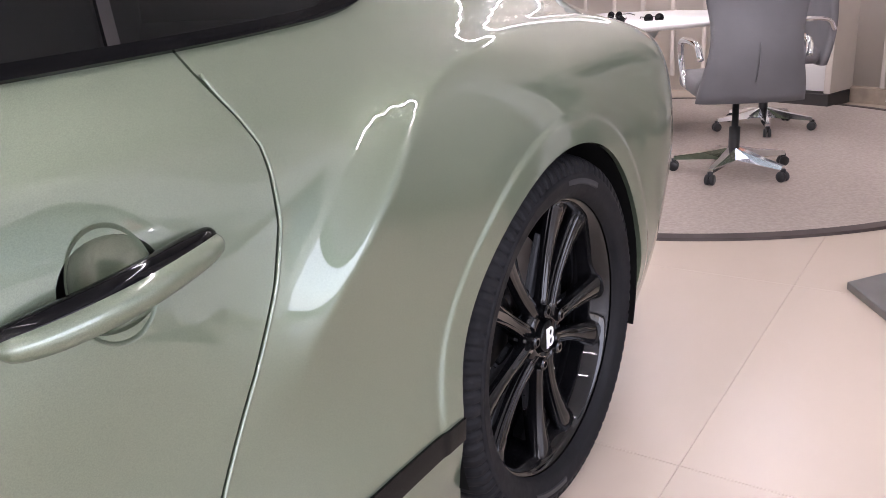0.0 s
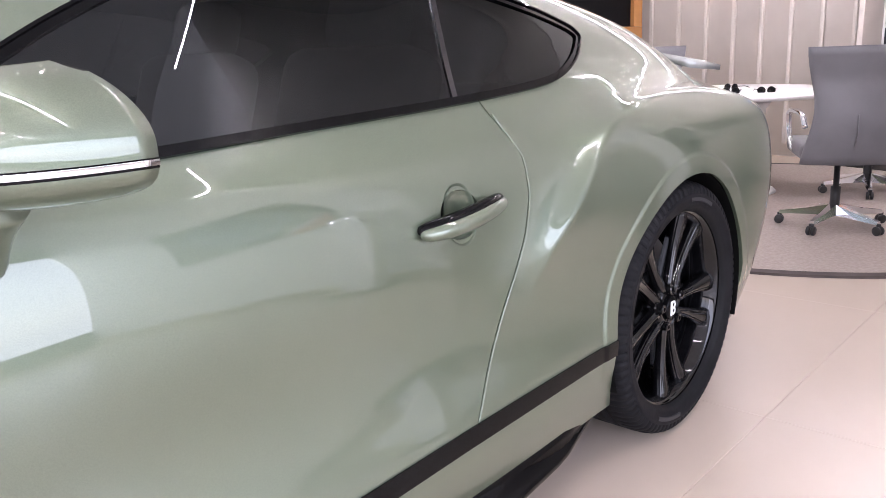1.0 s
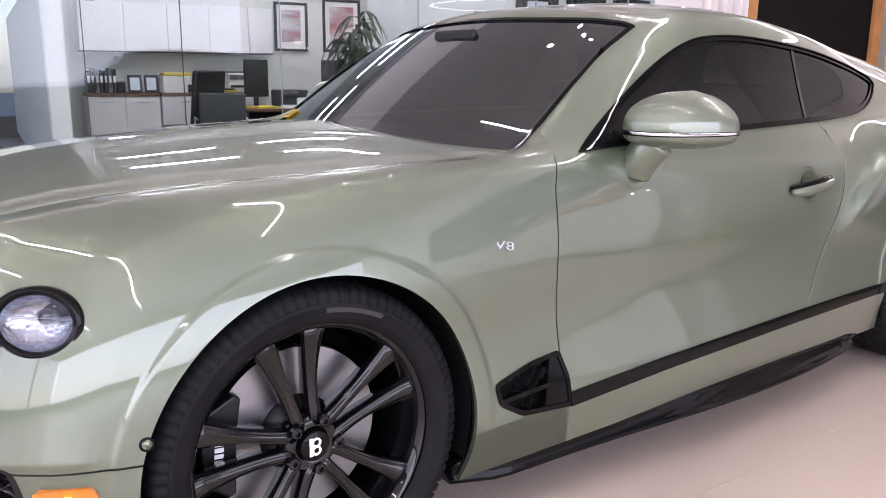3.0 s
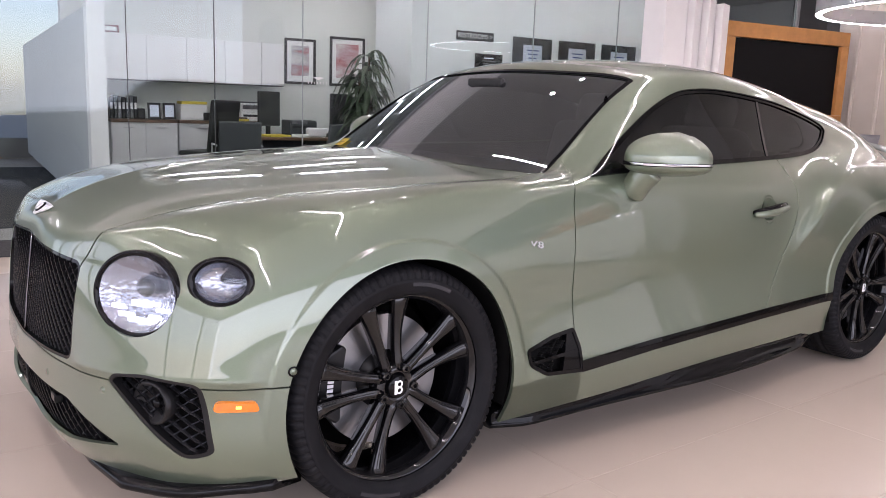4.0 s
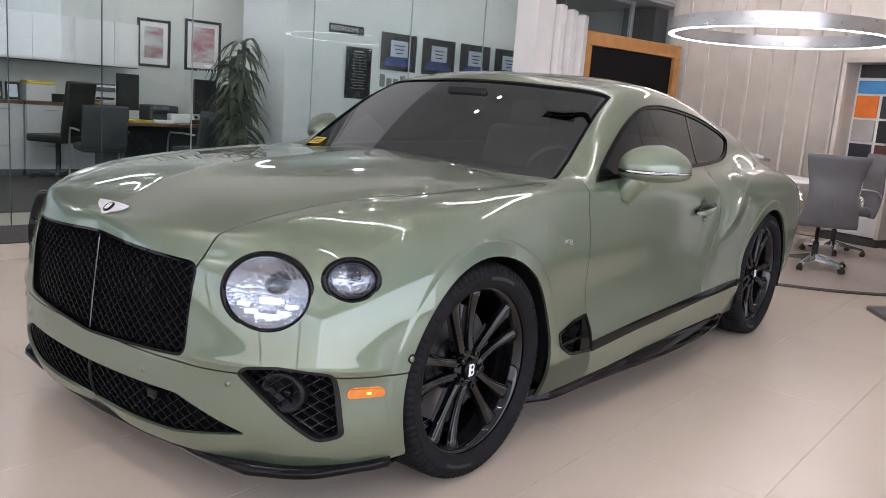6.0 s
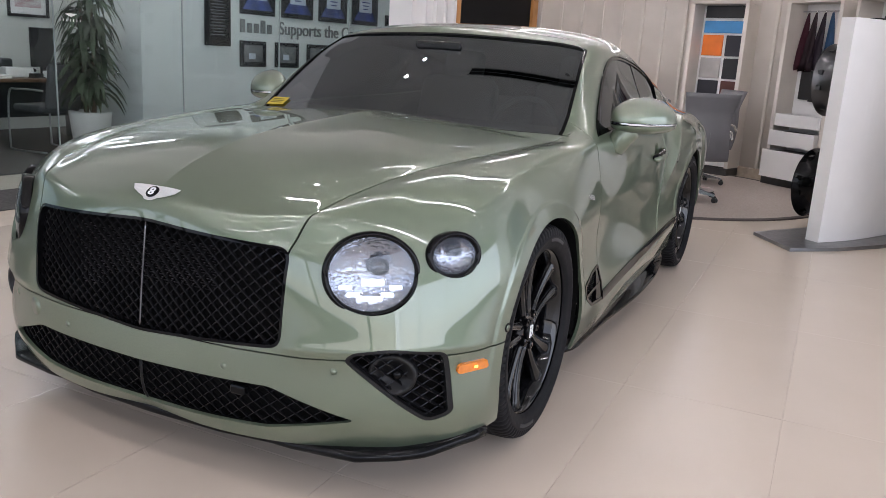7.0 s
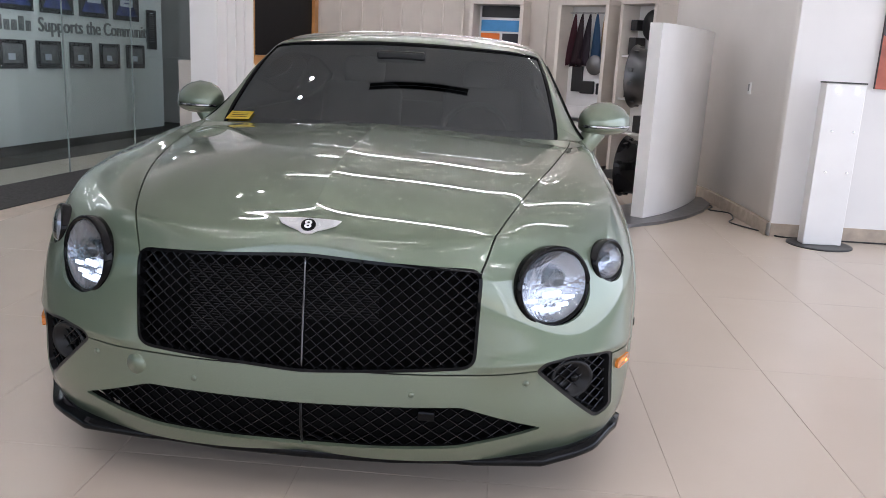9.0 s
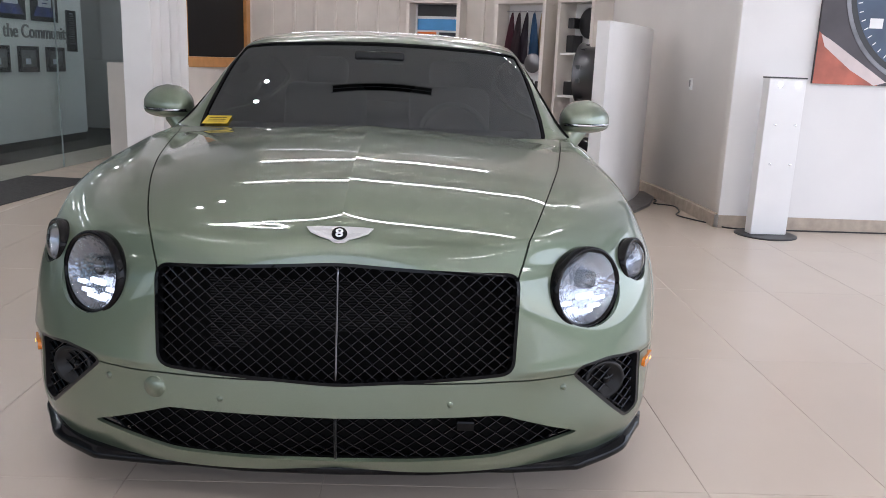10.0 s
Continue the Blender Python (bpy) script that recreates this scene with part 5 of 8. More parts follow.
station(1.005, 0.78, 0.58, (0.03, 0.20), (0.0, 0.31), (0.025, 0.44), (0.045, 0.58), (0.04, 0.72), (0.065, 0.88), (0.105, 0.968), (0.19, 1.008), (0.40, 1.006), (0.72, 1.015), 1.032)
station(1.005, 0.96, 0.71, (0.03, 0.20), (0.0, 0.32), (0.028, 0.45), (0.048, 0.59), (0.044, 0.73), (0.07, 0.885), (0.112, 0.975), (0.235, 1.115), (0.42, 1.122), (0.73, 1.118), 1.105)
station(1.002, 1.24, 0.94, (0.03, 0.20), (0.0, 0.33), (0.03, 0.46), (0.05, 0.60), (0.046, 0.74), (0.072, 0.895), (0.12, 0.985), (0.285, 1.265), (0.45, 1.285), (0.74, 1.275), 1.245)
station(1.00, 1.55, 1.20, (0.03, 0.20), (0.0, 0.34), (0.03, 0.47), (0.05, 0.61), (0.048, 0.75), (0.075, 0.905), (0.128, 0.995), (0.29, 1.30), (0.385, 1.385), (0.68, 1.415), 1.408)
# cabin and waist
station(0.995, 1.92, 1.68, (0.03, 0.20), (0.0, 0.35), (0.03, 0.48), (0.05, 0.62), (0.05, 0.76), (0.084, 0.92), (0.152, 1.01), (0.30, 1.30), (0.385, 1.40), (0.66, 1.448), 1.455)
station(0.990, 2.20, 2.08, (0.03, 0.20), (0.0, 0.36), (0.03, 0.49), (0.05, 0.63), (0.052, 0.77), (0.094, 0.925), (0.175, 1.022), (0.298, 1.275), (0.388, 1.375), (0.653, 1.43), 1.442)
station(0.984, 2.42, 2.34, (0.03, 0.20), (0.0, 0.365), (0.03, 0.495), (0.05, 0.64), (0.054, 0.785), (0.100, 0.93), (0.184, 1.030), (0.284, 1.235), (0.384, 1.34), (0.649, 1.408), 1.422)
station(0.976, 2.60, 2.55, (0.03, 0.20), (0.0, 0.37), (0.03, 0.50), (0.05, 0.65), (0.056, 0.795), (0.104, 0.93), (0.184, 1.025), (0.266, 1.185), (0.369, 1.30), (0.634, 1.378), 1.396)
# haunch and tail
station(0.966, 2.84, 2.82, (0.03, 0.20), (0.0, 0.37), (0.03, 0.50), (0.05, 0.66), (0.058, 0.81), (0.105, 0.925), (0.178, 1.000), (0.258, 1.13), (0.366, 1.25), (0.631, 1.338), 1.36)
station(0.948, 3.15, 3.15, (0.03, 0.20), (0.0, 0.37), (0.025, 0.50), (0.04, 0.66), (0.048, 0.80), (0.085, 0.905), (0.150, 0.975), (0.235, 1.08), (0.353, 1.195), (0.618, 1.28), 1.306)
station(0.955, 3.42, 3.44, (0.05, 0.22), (0.01, 0.37), (0.0, 0.50), (0.0, 0.65), (0.015, 0.78), (0.055, 0.88), (0.14, 0.95), (0.27, 1.025), (0.40, 1.12), (0.66, 1.205), 1.232)
station(0.90, 3.62, 3.56, (0.09, 0.24), (0.03, 0.38), (0.01, 0.50), (0.0, 0.64), (0.02, 0.77), (0.055, 0.87), (0.12, 0.935), (0.24, 0.985), (0.38, 1.055), (0.61, 1.14), 1.168)
station(0.78, 3.77, 3.60, (0.12, 0.25), (0.03, 0.38), (0.01, 0.50), (0.0, 0.64), (0.025, 0.77), (0.055, 0.87), (0.11, 0.94), (0.20, 0.985), (0.34, 1.045), (0.54, 1.115), 1.142)
station(0.50, 3.88, 3.62, (0.10, 0.25), (0.02, 0.38), (0.0, 0.50), (0.01, 0.64), (0.03, 0.77), (0.055, 0.87), (0.10, 0.945), (0.16, 0.99), (0.26, 1.035), (0.39, 1.095), 1.125)
station(0.00, 3.92, 3.64, (0.08, 0.25), (0.02, 0.38), (0.0, 0.50), (0.01, 0.64), (0.03, 0.77), (0.05, 0.87), (0.08, 0.945), (0.12, 0.99), (0.16, 1.025), (0.21, 1.07), 1.112)


# the thigh over the rear wheel: how far each row stands out from the waist, station by station
THIGH = {
    13: (0.0, 0.0, 0.0, 0.010, 0.030, 0.028, 0.0), 14: (0.0, 0.0, 0.0, 0.016, 0.040, 0.036, 0.008), 15: (0.0, 0.0, 0.004, 0.030, 0.054, 0.050, 0.025, 0.0), 16: (0.0, 0.0, 0.020, 0.052, 0.068, 0.066, 0.052, 0.010),
    17: (0.0, 0.01, 0.050, 0.080, 0.084, 0.085, 0.080, 0.020), 18: (0.03, 0.045, 0.078, 0.098, 0.100, 0.100, 0.112, 0.035), 19: (0.04, 0.050, 0.076, 0.088, 0.090, 0.092, 0.104, 0.045), 20: (0.02, 0.02, 0.030, 0.035, 0.040, 0.045, 0.075, 0.045),
    21: (0.0, 0.0, 0.02, 0.030, 0.045, 0.060, 0.065, 0.03), 22: (0.0, 0.0, 0.01, 0.02, 0.035, 0.045, 0.045, 0.02)}


def _bspline(c, axis, t, mirror):
    """Uniform cubic B-spline along an axis of the cage; mirrored across x = 0 at the ends named in mirror."""
    c = np.moveaxis(c, axis, 0)
    flip = np.array([-1.0, 1, 1])
    first = c[1] * flip if mirror[0] else 2 * c[0] - c[1]
    last = c[-2] * flip if mirror[1] else 2 * c[-1] - c[-2]
    q = np.concatenate([first[None], c, last[None]])
    i = np.minimum(t.astype(int), len(c) - 2)
    f = (t - i).reshape(-1, *[1] * (c.ndim - 1))
    w = ((1 - f) ** 3, 3 * f**3 - 6 * f**2 + 4, -3 * f**3 + 3 * f**2 + 3 * f + 1, f**3)
    out = sum(wk * q[i + k] for k, wk in enumerate(w)) / 6
    return np.moveaxis(out, 0, axis)


def lerp_f(xs, ys):
    return lambda q: np.interp(q, xs, ys)


def ease(q):
    q = np.clip(q, 0, 1)
    return q * q * (3 - 2 * q)


_hood_pts = curve_pts([(-0.86, 0.47), (-0.79, 0.487), (-0.70, 0.535), (-0.45, 0.61), (-0.137, 0.685), (0.065, 0.725), (0.40, 0.785), (0.63, 0.82), (0.75, 0.835)], 60)
hood_x = lerp_f(_hood_pts[:, 0], _hood_pts[:, 1])


def car_skin(nu, nv):
    goal = np.array(STATIONS)
    iu, iv = np.arange(goal.shape[0], dtype=float), np.arange(goal.shape[1], dtype=float)

    def skin(c, u, v):
        return _bspline(_bspline(c, 0, u, (True, True)), 1, v, (False, True))

    cage = goal.copy()
    for _ in range(3):
        cage += 0.9 * (goal - skin(cage, iu, iv))
        cage[0, :, 0] = cage[-1, :, 0] = cage[:, -1, 0] = 0.0
    thigh = np.zeros(goal.shape[:2])
    for k, row in THIGH.items():
        thigh[k, : len(row)] = row
    # fair lengthways: the flanks most, the glass least
    mu = 241
    um = np.linspace(0, len(iu) - 1, mu)
    w = skin(cage, um, iv)
    diff = np.diff(np.eye(mu), 3, axis=0)
    a, b = um[:, None], iv[None, :]
    cage2 = np.zeros(goal.shape)
    cage2[..., 1] = thigh
    thigh = skin(cage2, um, iv)[..., 1]
    for lam, keep in ((2.2e3, ease((a - 0.5) / 1.0) * ease((23.5 - a) / 1.0) * np.where(b > 6.4, 1 - ease((a - 7.0) / 1.2) * ease((15.0 - a) / 1.2), 1.0)), (6e4, ease((a - 5.5) / 1.5) * ease((19.5 - a) / 1.5) * (b < 6.5))):
        fair = np.einsum("ij,jkc->ikc", np.linalg.inv(np.eye(mu) + lam * diff.T @ diff), w)
        w = w + keep[..., None] * (fair - w)
    w[0, :, 0] = w[-1, :, 0] = w[:, -1, 0] = 0.0
    um_i = np.arange(mu, dtype=float)
    lift = w.copy()
    for _ in range(3):
        lift += 0.9 * (w - _bspline(_bspline(lift, 0, um_i, (True, True)), 1, iv, (False, True)))
    u = np.linspace(0, mu - 1, nu)
    # more rows where the flank and shoulder lie
    v = np.interp(np.linspace(0, 1, nv), (0, 0.06, 0.80, 1.0), (0.0, 0.8, 7.2, 10.0))
    g = _bspline(_bspline(lift, 0, u, (True, True)), 1, v, (False, True))
    out = np.zeros(w.shape)
    out[..., 1] = np.linalg.inv(np.eye(mu) + 2e4 * diff.T @ diff) @ thigh
    out = _bspline(_bspline(out, 0, u, (True, True)), 1, v, (False, True))[..., 1]
    g[..., 0] = np.maximum(g[..., 0], 0.0)
    x, y, z0 = g[..., 0], g[..., 1], g[..., 2].copy()
    # the bonnet is one fair low-order sheet
    near = x - hood_x(y)
    body = (1 - ease(near / 0.15)) * ease((0.62 - y) / 0.14) * ease((y + 0.85) / 0.12) * ease((z0 - 0.76) / 0.06)
    use = (near < 0.05) & (y > -0.74) & (y < 0.57) & (z0 > 0.80)
    terms = np.stack([np.ones_like(x), y, y**2, y**3, y**4, x**2, x**4], -1)
    fit = np.linalg.lstsq(terms[use], z0[use], rcond=None)[0]
    g[..., 2] += body * (terms @ fit - g[..., 2])
    on_lid = np.clip((0.62 - y) / 0.12, 0, 1) * np.clip((y + 0.80) / 0.12, 0, 1) * ease((z0 - 0.76) / 0.05)
    g[..., 2] += on_lid * (0.0065 * np.exp(-x / 0.06) - 0.001)
    # the wing rises beside the bonnet's shut line, which lies in a shallow valley
    valley = np.exp(-((near / 0.05) ** 2)) * ease((0.62 - y) / 0.25) * ease((y + 0.80) / 0.30) * ease((z0 - 0.72) / 0.06)
    g[..., 2] -= 0.008 * valley
    # the windscreen is one fair sheet too
    lo, hi = 0.575 + 0.085 * (x / 0.8) ** 2, 1.17 + 0.10 * (x / 0.7) ** 2
    side = np.interp(y, (0.50, 0.60, 0.66, 0.74, 0.82, 1.00, 1.24, 1.5), (0.70, 0.73, 0.752, 0.762, 0.756, 0.725, 0.68, 0.64))
    pane = (1 - ease((x - side) / 0.06)) * ease((y - lo + 0.03) / 0.05) * (1 - ease((y - hi + 0.01) / 0.16)) * (1 - 0.8 * ease((x - 0.50) / 0.2) * ease((y - 1.02) / 0.2))
    use = (x < side - 0.02) & (y > lo + 0.05) & (y < hi)
    terms = np.stack([np.ones_like(x), y, y**2, x**2, x**2 * y], -1)
    fit = np.linalg.lstsq(terms[use], (z0 - 0.07 * x**4)[use], rcond=None)[0]
    g[..., 2] += pane * (terms @ fit + 0.07 * x**4 - g[..., 2])
    # haunch: the thigh over the rear wheel stands out behind a line that climbs from the door to the rear shoulder
    crest = [(1.92, 0.12), (1.965, 0.27), (2.02, 0.40), (2.08, 0.51), (2.135, 0.615), (2.19, 0.695), (2.265, 0.772), (2.34, 0.838), (2.42, 0.896), (2.52, 0.940), (2.66, 0.968), (2.85, 0.983), (3.05, 0.985), (3.2, 0.977), (3.4, 0.950), (3.6, 0.905), (3.85, 0.84), (4.1, 0.78)]
    crest = [tuple(q) for q in curve_pts(crest, 60)] + [(4.1, 0.12)]
    far = -poly_sd(crest, y.ravel(), g[..., 2].ravel()).reshape(y.shape)
    low = ease((0.80 - g[..., 2]) / 0.38)
    soft = 0.5 * (far + np.sqrt(far**2 + (0.005 + 0.15 * low) ** 2))
    share = np.exp(-soft / (0.075 + 0.18 * low))
    g[..., 0] += out * share * np.clip(x / 0.3, 0, 1)
    # creases: the wing's crest that runs back along the door, and the fold of the haunch
    nrm = np.cross(np.gradient(g, axis=0), np.gradient(g, axis=1))
    nrm /= np.linalg.norm(nrm, axis=2, keepdims=True) + 1e-12
    line = curve_pts([(-0.60, 0.74), (-0.44, 0.822), (-0.345, 0.858), (-0.245, 0.886), (-0.128, 0.909), (0.04, 0.928), (0.185, 0.941), (0.405, 0.954), (0.70, 0.957), (1.1, 0.950), (1.5, 0.940), (2.0, 0.925)], 60)
    line = [tuple(q) for q in line]
    over = -poly_sd(line + [(2.0, 0.2), (-0.60, 0.2)], y.ravel(), g[..., 2].ravel()).reshape(y.shape)
    reach = np.where(over > 0, 0.050, 0.10)
    size = np.interp(y, (-0.52, -0.36, 0.0, 0.6, 1.0, 1.5, 1.95), (0.0, 0.014, 0.021, 0.020, 0.010, 0.006, 0.0)) * (x > 0.55)
    below = ease((7.5 - v) / 0.8)[None, :]
    ridge = below * size * (np.exp(-(np.sqrt(over**2 + 0.007**2) - 0.007) / reach) - 0.6 * np.exp(-((over / 0.17) ** 2)))
    fold = below * np.interp(y, (2.3, 2.65, 3.3, 3.6), (0.018, 0.034, 0.034, 0.022)) * (np.exp(-(np.sqrt(far**2 + 0.0045**2) - 0.0045) / np.where(far > 0, 0.05, 0.11)) - 0.6 * np.exp(-((far / 0.17) ** 2))) * ease((g[..., 2] - 0.55) / 0.2) * ease((3.75 - y) / 0.4) * (y > 1.9) * (x > 0.5)
    seam = g[..., 2] - np.interp(y, (-0.9, -0.8, -0.62, -0.35), (0.468, 0.473, 0.488, 0.482))
    ledge = 0.009 * np.exp(-(np.sqrt(seam**2 + 0.006**2) - 0.006) / np.where(seam > 0, 0.05, 0.03)) * ease((-0.40 - y) / 0.12) * ease((x - 0.46) / 0.10)
    g += nrm * (ridge + fold + ledge)[..., None]
    # rolled lips round the wheel arches
    for ay in (0.008, 2.855):
        d = np.hypot(y - ay, g[..., 2] - 0.373) - 0.402
        t = ease((0.060 - d) / 0.014)
        g[..., 0] += 0.0045 * t * (x > 0.7) * np.clip((g[..., 2] - 0.30) / 0.12, 0, 1) * np.clip((0.02 + d) / 0.02, 0, 1)
    du, dv = np.gradient(g, axis=0), np.gradient(g, axis=1)
    du[0] = du[0] * [1, 0, 0] + [1e-6, 0, 0]
    keel = on_lid[:, -1:] > 0.5
    dv[:, -1] = np.where(keel, dv[:, -2], dv[:, -1] * [1, 0, 0] + [-1e-6, 0, 0])
    n = np.cross(du, dv)
    n /= np.linalg.norm(n, axis=2, keepdims=True) + 1e-12
    idx = np.arange(nu * nv).reshape(nu, nv)
    a, b, c, d = idx[:-1, :-1].ravel(), idx[1:, :-1].ravel(), idx[1:, 1:].ravel(), idx[:-1, 1:].ravel()
    tris = np.concatenate([np.stack([a, b, c], 1), np.stack([a, c, d], 1)])
    return g.reshape(-1, 3), n.reshape(-1, 3), tris


def clip(s, f):
    """The part of a skin where f(points) > 0, cut cleanly along f = 0."""
    v, n, t = s
    val = f(v)
    ins = val[t] > 0
    cnt = ins.sum(1)
    keep = t[cnt == 3]
    mixed = (cnt == 1) | (cnt == 2)
    tm, im, cm = t[mixed], ins[mixed], cnt[mixed]
    if len(tm):
        lone = np.where(cm == 1, im.argmax(1), (~im).argmax(1))
        r = np.arange(len(tm))
        a, b, c = tm[r, lone], tm[r, (lone + 1) % 3], tm[r, (lone + 2) % 3]
        e = np.concatenate([np.stack([a, b], 1), np.stack([a, c], 1)])
        e.sort(axis=1)
        ue, inv = np.unique(e, axis=0, return_inverse=True)
        inv = inv.ravel()
        w = (val[ue[:, 0]] / (val[ue[:, 0]] - val[ue[:, 1]]))[:, None]
        nv = v[ue[:, 0]] * (1 - w) + v[ue[:, 1]] * w
        nn = n[ue[:, 0]] * (1 - w) + n[ue[:, 1]] * w
        nn /= np.linalg.norm(nn, axis=1, keepdims=True) + 1e-12
        p, q = len(v) + inv[: len(tm)], len(v) + inv[len(tm) :]
        one = cm == 1
        keep = np.concatenate([keep, np.stack([a, p, q], 1)[one], np.stack([p, b, c], 1)[~one], np.stack([p, c, q], 1)[~one]])
        v, n = np.concatenate([v, nv]), np.concatenate([n, nn])
    used, inv = np.unique(keep, return_inverse=True)
    return v[used], n[used], inv.reshape(-1, 3)


def flipped(s):
    v, n, t = s
    m = np.array([-1.0, 1, 1])
    return v * m, n * m, t[:, ::-1]


def both(s):
    f = flipped(s)
    return np.concatenate([s[0], f[0]]), np.concatenate([s[1], f[1]]), np.concatenate([s[2], f[2] + len(s[0])])


def raised(s, h):
    return s[0] + s[1] * h, s[1], s[2]


def main_piece(s):
    """The largest connected piece of a skin part."""
    v, n, t = s
    tag = np.arange(len(v))
    for _ in range(300):
        low = tag.copy()
        np.minimum.at(low, t.ravel(), np.repeat(tag[t].min(1), 3))
        if (low == tag).all():
            break
        tag = low
    names, count = np.unique(tag[t[:, 0]], return_counts=True)
    t = t[tag[t[:, 0]] == names[count.argmax()]]
    used, back = np.unique(t, return_inverse=True)
    return v[used], n[used], back.reshape(-1, 3)


def panel(name, s, mat, parent, label="", thick=0.012):
    """A skin piece as sheet with turned-in edges."""
    v, n, t = s
    e = np.concatenate([t[:, [0, 1]], t[:, [1, 2]], t[:, [2, 0]]])
    key = np.sort(e, axis=1)
    _, first, count = np.unique(key, axis=0, return_index=True, return_counts=True)
    rim = e[first[count == 1]]
    if len(rim):
        rim = rim[~((np.abs(v[rim[:, 0], 0]) < 1e-4) & (np.abs(v[rim[:, 1], 0]) < 1e-4))]
    k = len(v)
    a, b = rim[:, 0], rim[:, 1]
    edge = v[b] - v[a]
    out = np.cross(edge, (n[a] + n[b]) / 2)
    out /= np.linalg.norm(out, axis=1, keepdims=True) + 1e-12
    m = len(rim)
    verts = np.concatenate([v, v[a], v[b], v[b] - n[b] * thick, v[a] - n[a] * thick])
    norms = np.concatenate([n, out, out, out, out])
    i = np.arange(m)
    quads = np.stack([k + i, k + 3 * m + i, k + 2 * m + i, k + m + i], 1)
    me = bpy.data.meshes.new(name)
    me.from_pydata(verts.tolist(), [], t.tolist() + quads.tolist())
    me.materials.append(mat)
    me.shade_smooth()
    me.normals_split_custom_set_from_vertices(norms.tolist())
    ob = new(name, me)
    ob.parent = parent
    return tagged(ob, label)


def poly_sd(pts, px, py):
    """Signed distance to a closed outline, positive inside."""
    pts = np.asarray(pts, float)
    best, inside = np.full(px.shape, 1e9), np.zeros(px.shape, bool)
    for (x0, y0), (x1, y1) in zip(pts, np.roll(pts, -1, 0)):
        ex, ey = x1 - x0, y1 - y0
        h = np.clip(((px - x0) * ex + (py - y0) * ey) / (ex * ex + ey * ey + 1e-12), 0, 1)
        best = np.minimum(best, np.hypot(px - x0 - h * ex, py - y0 - h * ey))
        cross = ((y0 > py) != (y1 > py)) & (px < (x1 - x0) * (py - y0) / (y1 - y0 + 1e-12) + x0)
        inside ^= cross
    return np.where(inside, best, -best)


def rounded(pts, r, n=5):
    """An outline with its corners rounded off by r."""
    pts = [Vector(p) for p in pts]
    out = []
    for i, p in enumerate(pts):
        a, b = (pts[i - 1] - p), (pts[(i + 1) % len(pts)] - p)
        k = min(r, a.length * 0.45, b.length * 0.45)
        a, b = p + a.normalized() * k, p + b.normalized() * k
        for j in range(n + 1):
            t = j / n
            out.append(tuple(a * (1 - t) ** 2 + p * 2 * t * (1 - t) + b * t * t))
    return out


def near_part(s, f):
    """The whole triangles of a skin whose first corner passes f."""
    v, n, t = s
    t = t[f(v)[t[:, 0]]]
    used, back = np.unique(t, return_inverse=True)
    return v[used], n[used], back.reshape(-1, 3)


SKIN = car_skin(720, 320)
NOSE = near_part(SKIN, lambda p: p[:, 1] < -0.35)
FLANK = near_part(SKIN, lambda p: (p[:, 0] > 0.42) & (p[:, 2] > 0.93) & (p[:, 1] > 0.3))
VENT_SKIN = near_part(SKIN, lambda p: (p[:, 0] > 0.6) & (p[:, 1] > 0.40) & (p[:, 1] < 0.82) & (p[:, 2] < 0.56))
SV, SN = SKIN[0], SKIN[1]
_front = SN[:, 1] < -0.25
_side = (SN[:, 0] > 0.15)
_topm = SN[:, 2] > 0.3


def _near(mask, cols, q, want):
    """The skin's point (and normal) whose coordinates cols lie nearest to q."""
    pts = SV[mask]
    k = np.argmin(((pts[:, cols] - q) ** 2).sum(1))
    return pts[k], SN[mask][k]


def on_front(x, z):
    p, n = _near(_front, [0, 2], (abs(x), z), None)
    s = 1 if x >= 0 else -1
    return Vector((x, p[1], z)), Vector((n[0] * s, n[1], n[2]))


def on_side(y, z):
    p, n = _near(_side, [1, 2], (y, z), None)
    return Vector((p[0], y, z)), Vector(n)


def on_top(x, y):
    p, n = _near(_topm, [0, 1], (abs(x), y), None)
    s = 1 if x >= 0 else -1
    return Vector((x, y, p[2])), Vector((n[0] * s, n[1], n[2]))


CAR = thing("car", pose(0, 0, 0), "sage green metallic coupe with gloss black trim on beige floor", "car")

# cutting lines
ARCH_F, ARCH_R, ARCH_RAD = (0.008, 0.373), (2.855, 0.373), 0.402


def off_arches(p):
    a = np.hypot(p[:, 1] - ARCH_F[0], p[:, 2] - ARCH_F[1]) - ARCH_RAD
    b = np.hypot(p[:, 1] - ARCH_R[0], p[:, 2] - ARCH_R[1]) - ARCH_RAD
    return np.where(p[:, 0] > 0.6, np.minimum(a, b), 1.0)


screen_y = lambda x: 0.575 + 0.085 * (np.abs(x) / 0.8) ** 2
screen_top = lambda x: 1.17 + 0.10 * (np.abs(x) / 0.7) ** 2
pillar_x = lerp_f([0.50, 0.60, 0.66, 0.74, 0.82, 1.00, 1.24, 1.5], [0.70, 0.73, 0.752, 0.762, 0.756, 0.725, 0.68, 0.64])
hood_back = lambda x: screen_y(x) - 0.02
WINDOW = curve_pts([(0.83, 0.984), (1.2, 1.001), (1.6, 1.014), (2.0, 1.023), (2.3, 1.034), (2.50, 1.052), (2.64, 1.095), (2.712, 1.142), (2.722, 1.166), (2.67, 1.196), (2.49, 1.242), (2.22, 1.292), (1.85, 1.322), (1.60, 1.318), (1.44, 1.29), (1.25, 1.215), (1.03, 1.10)], 90)
door_front = lerp_f([0.15, 0.30, 0.45, 0.70, 0.90, 0.97, 1.05], [0.745, 0.735, 0.712, 0.700, 0.712, 0.735, 0.80])
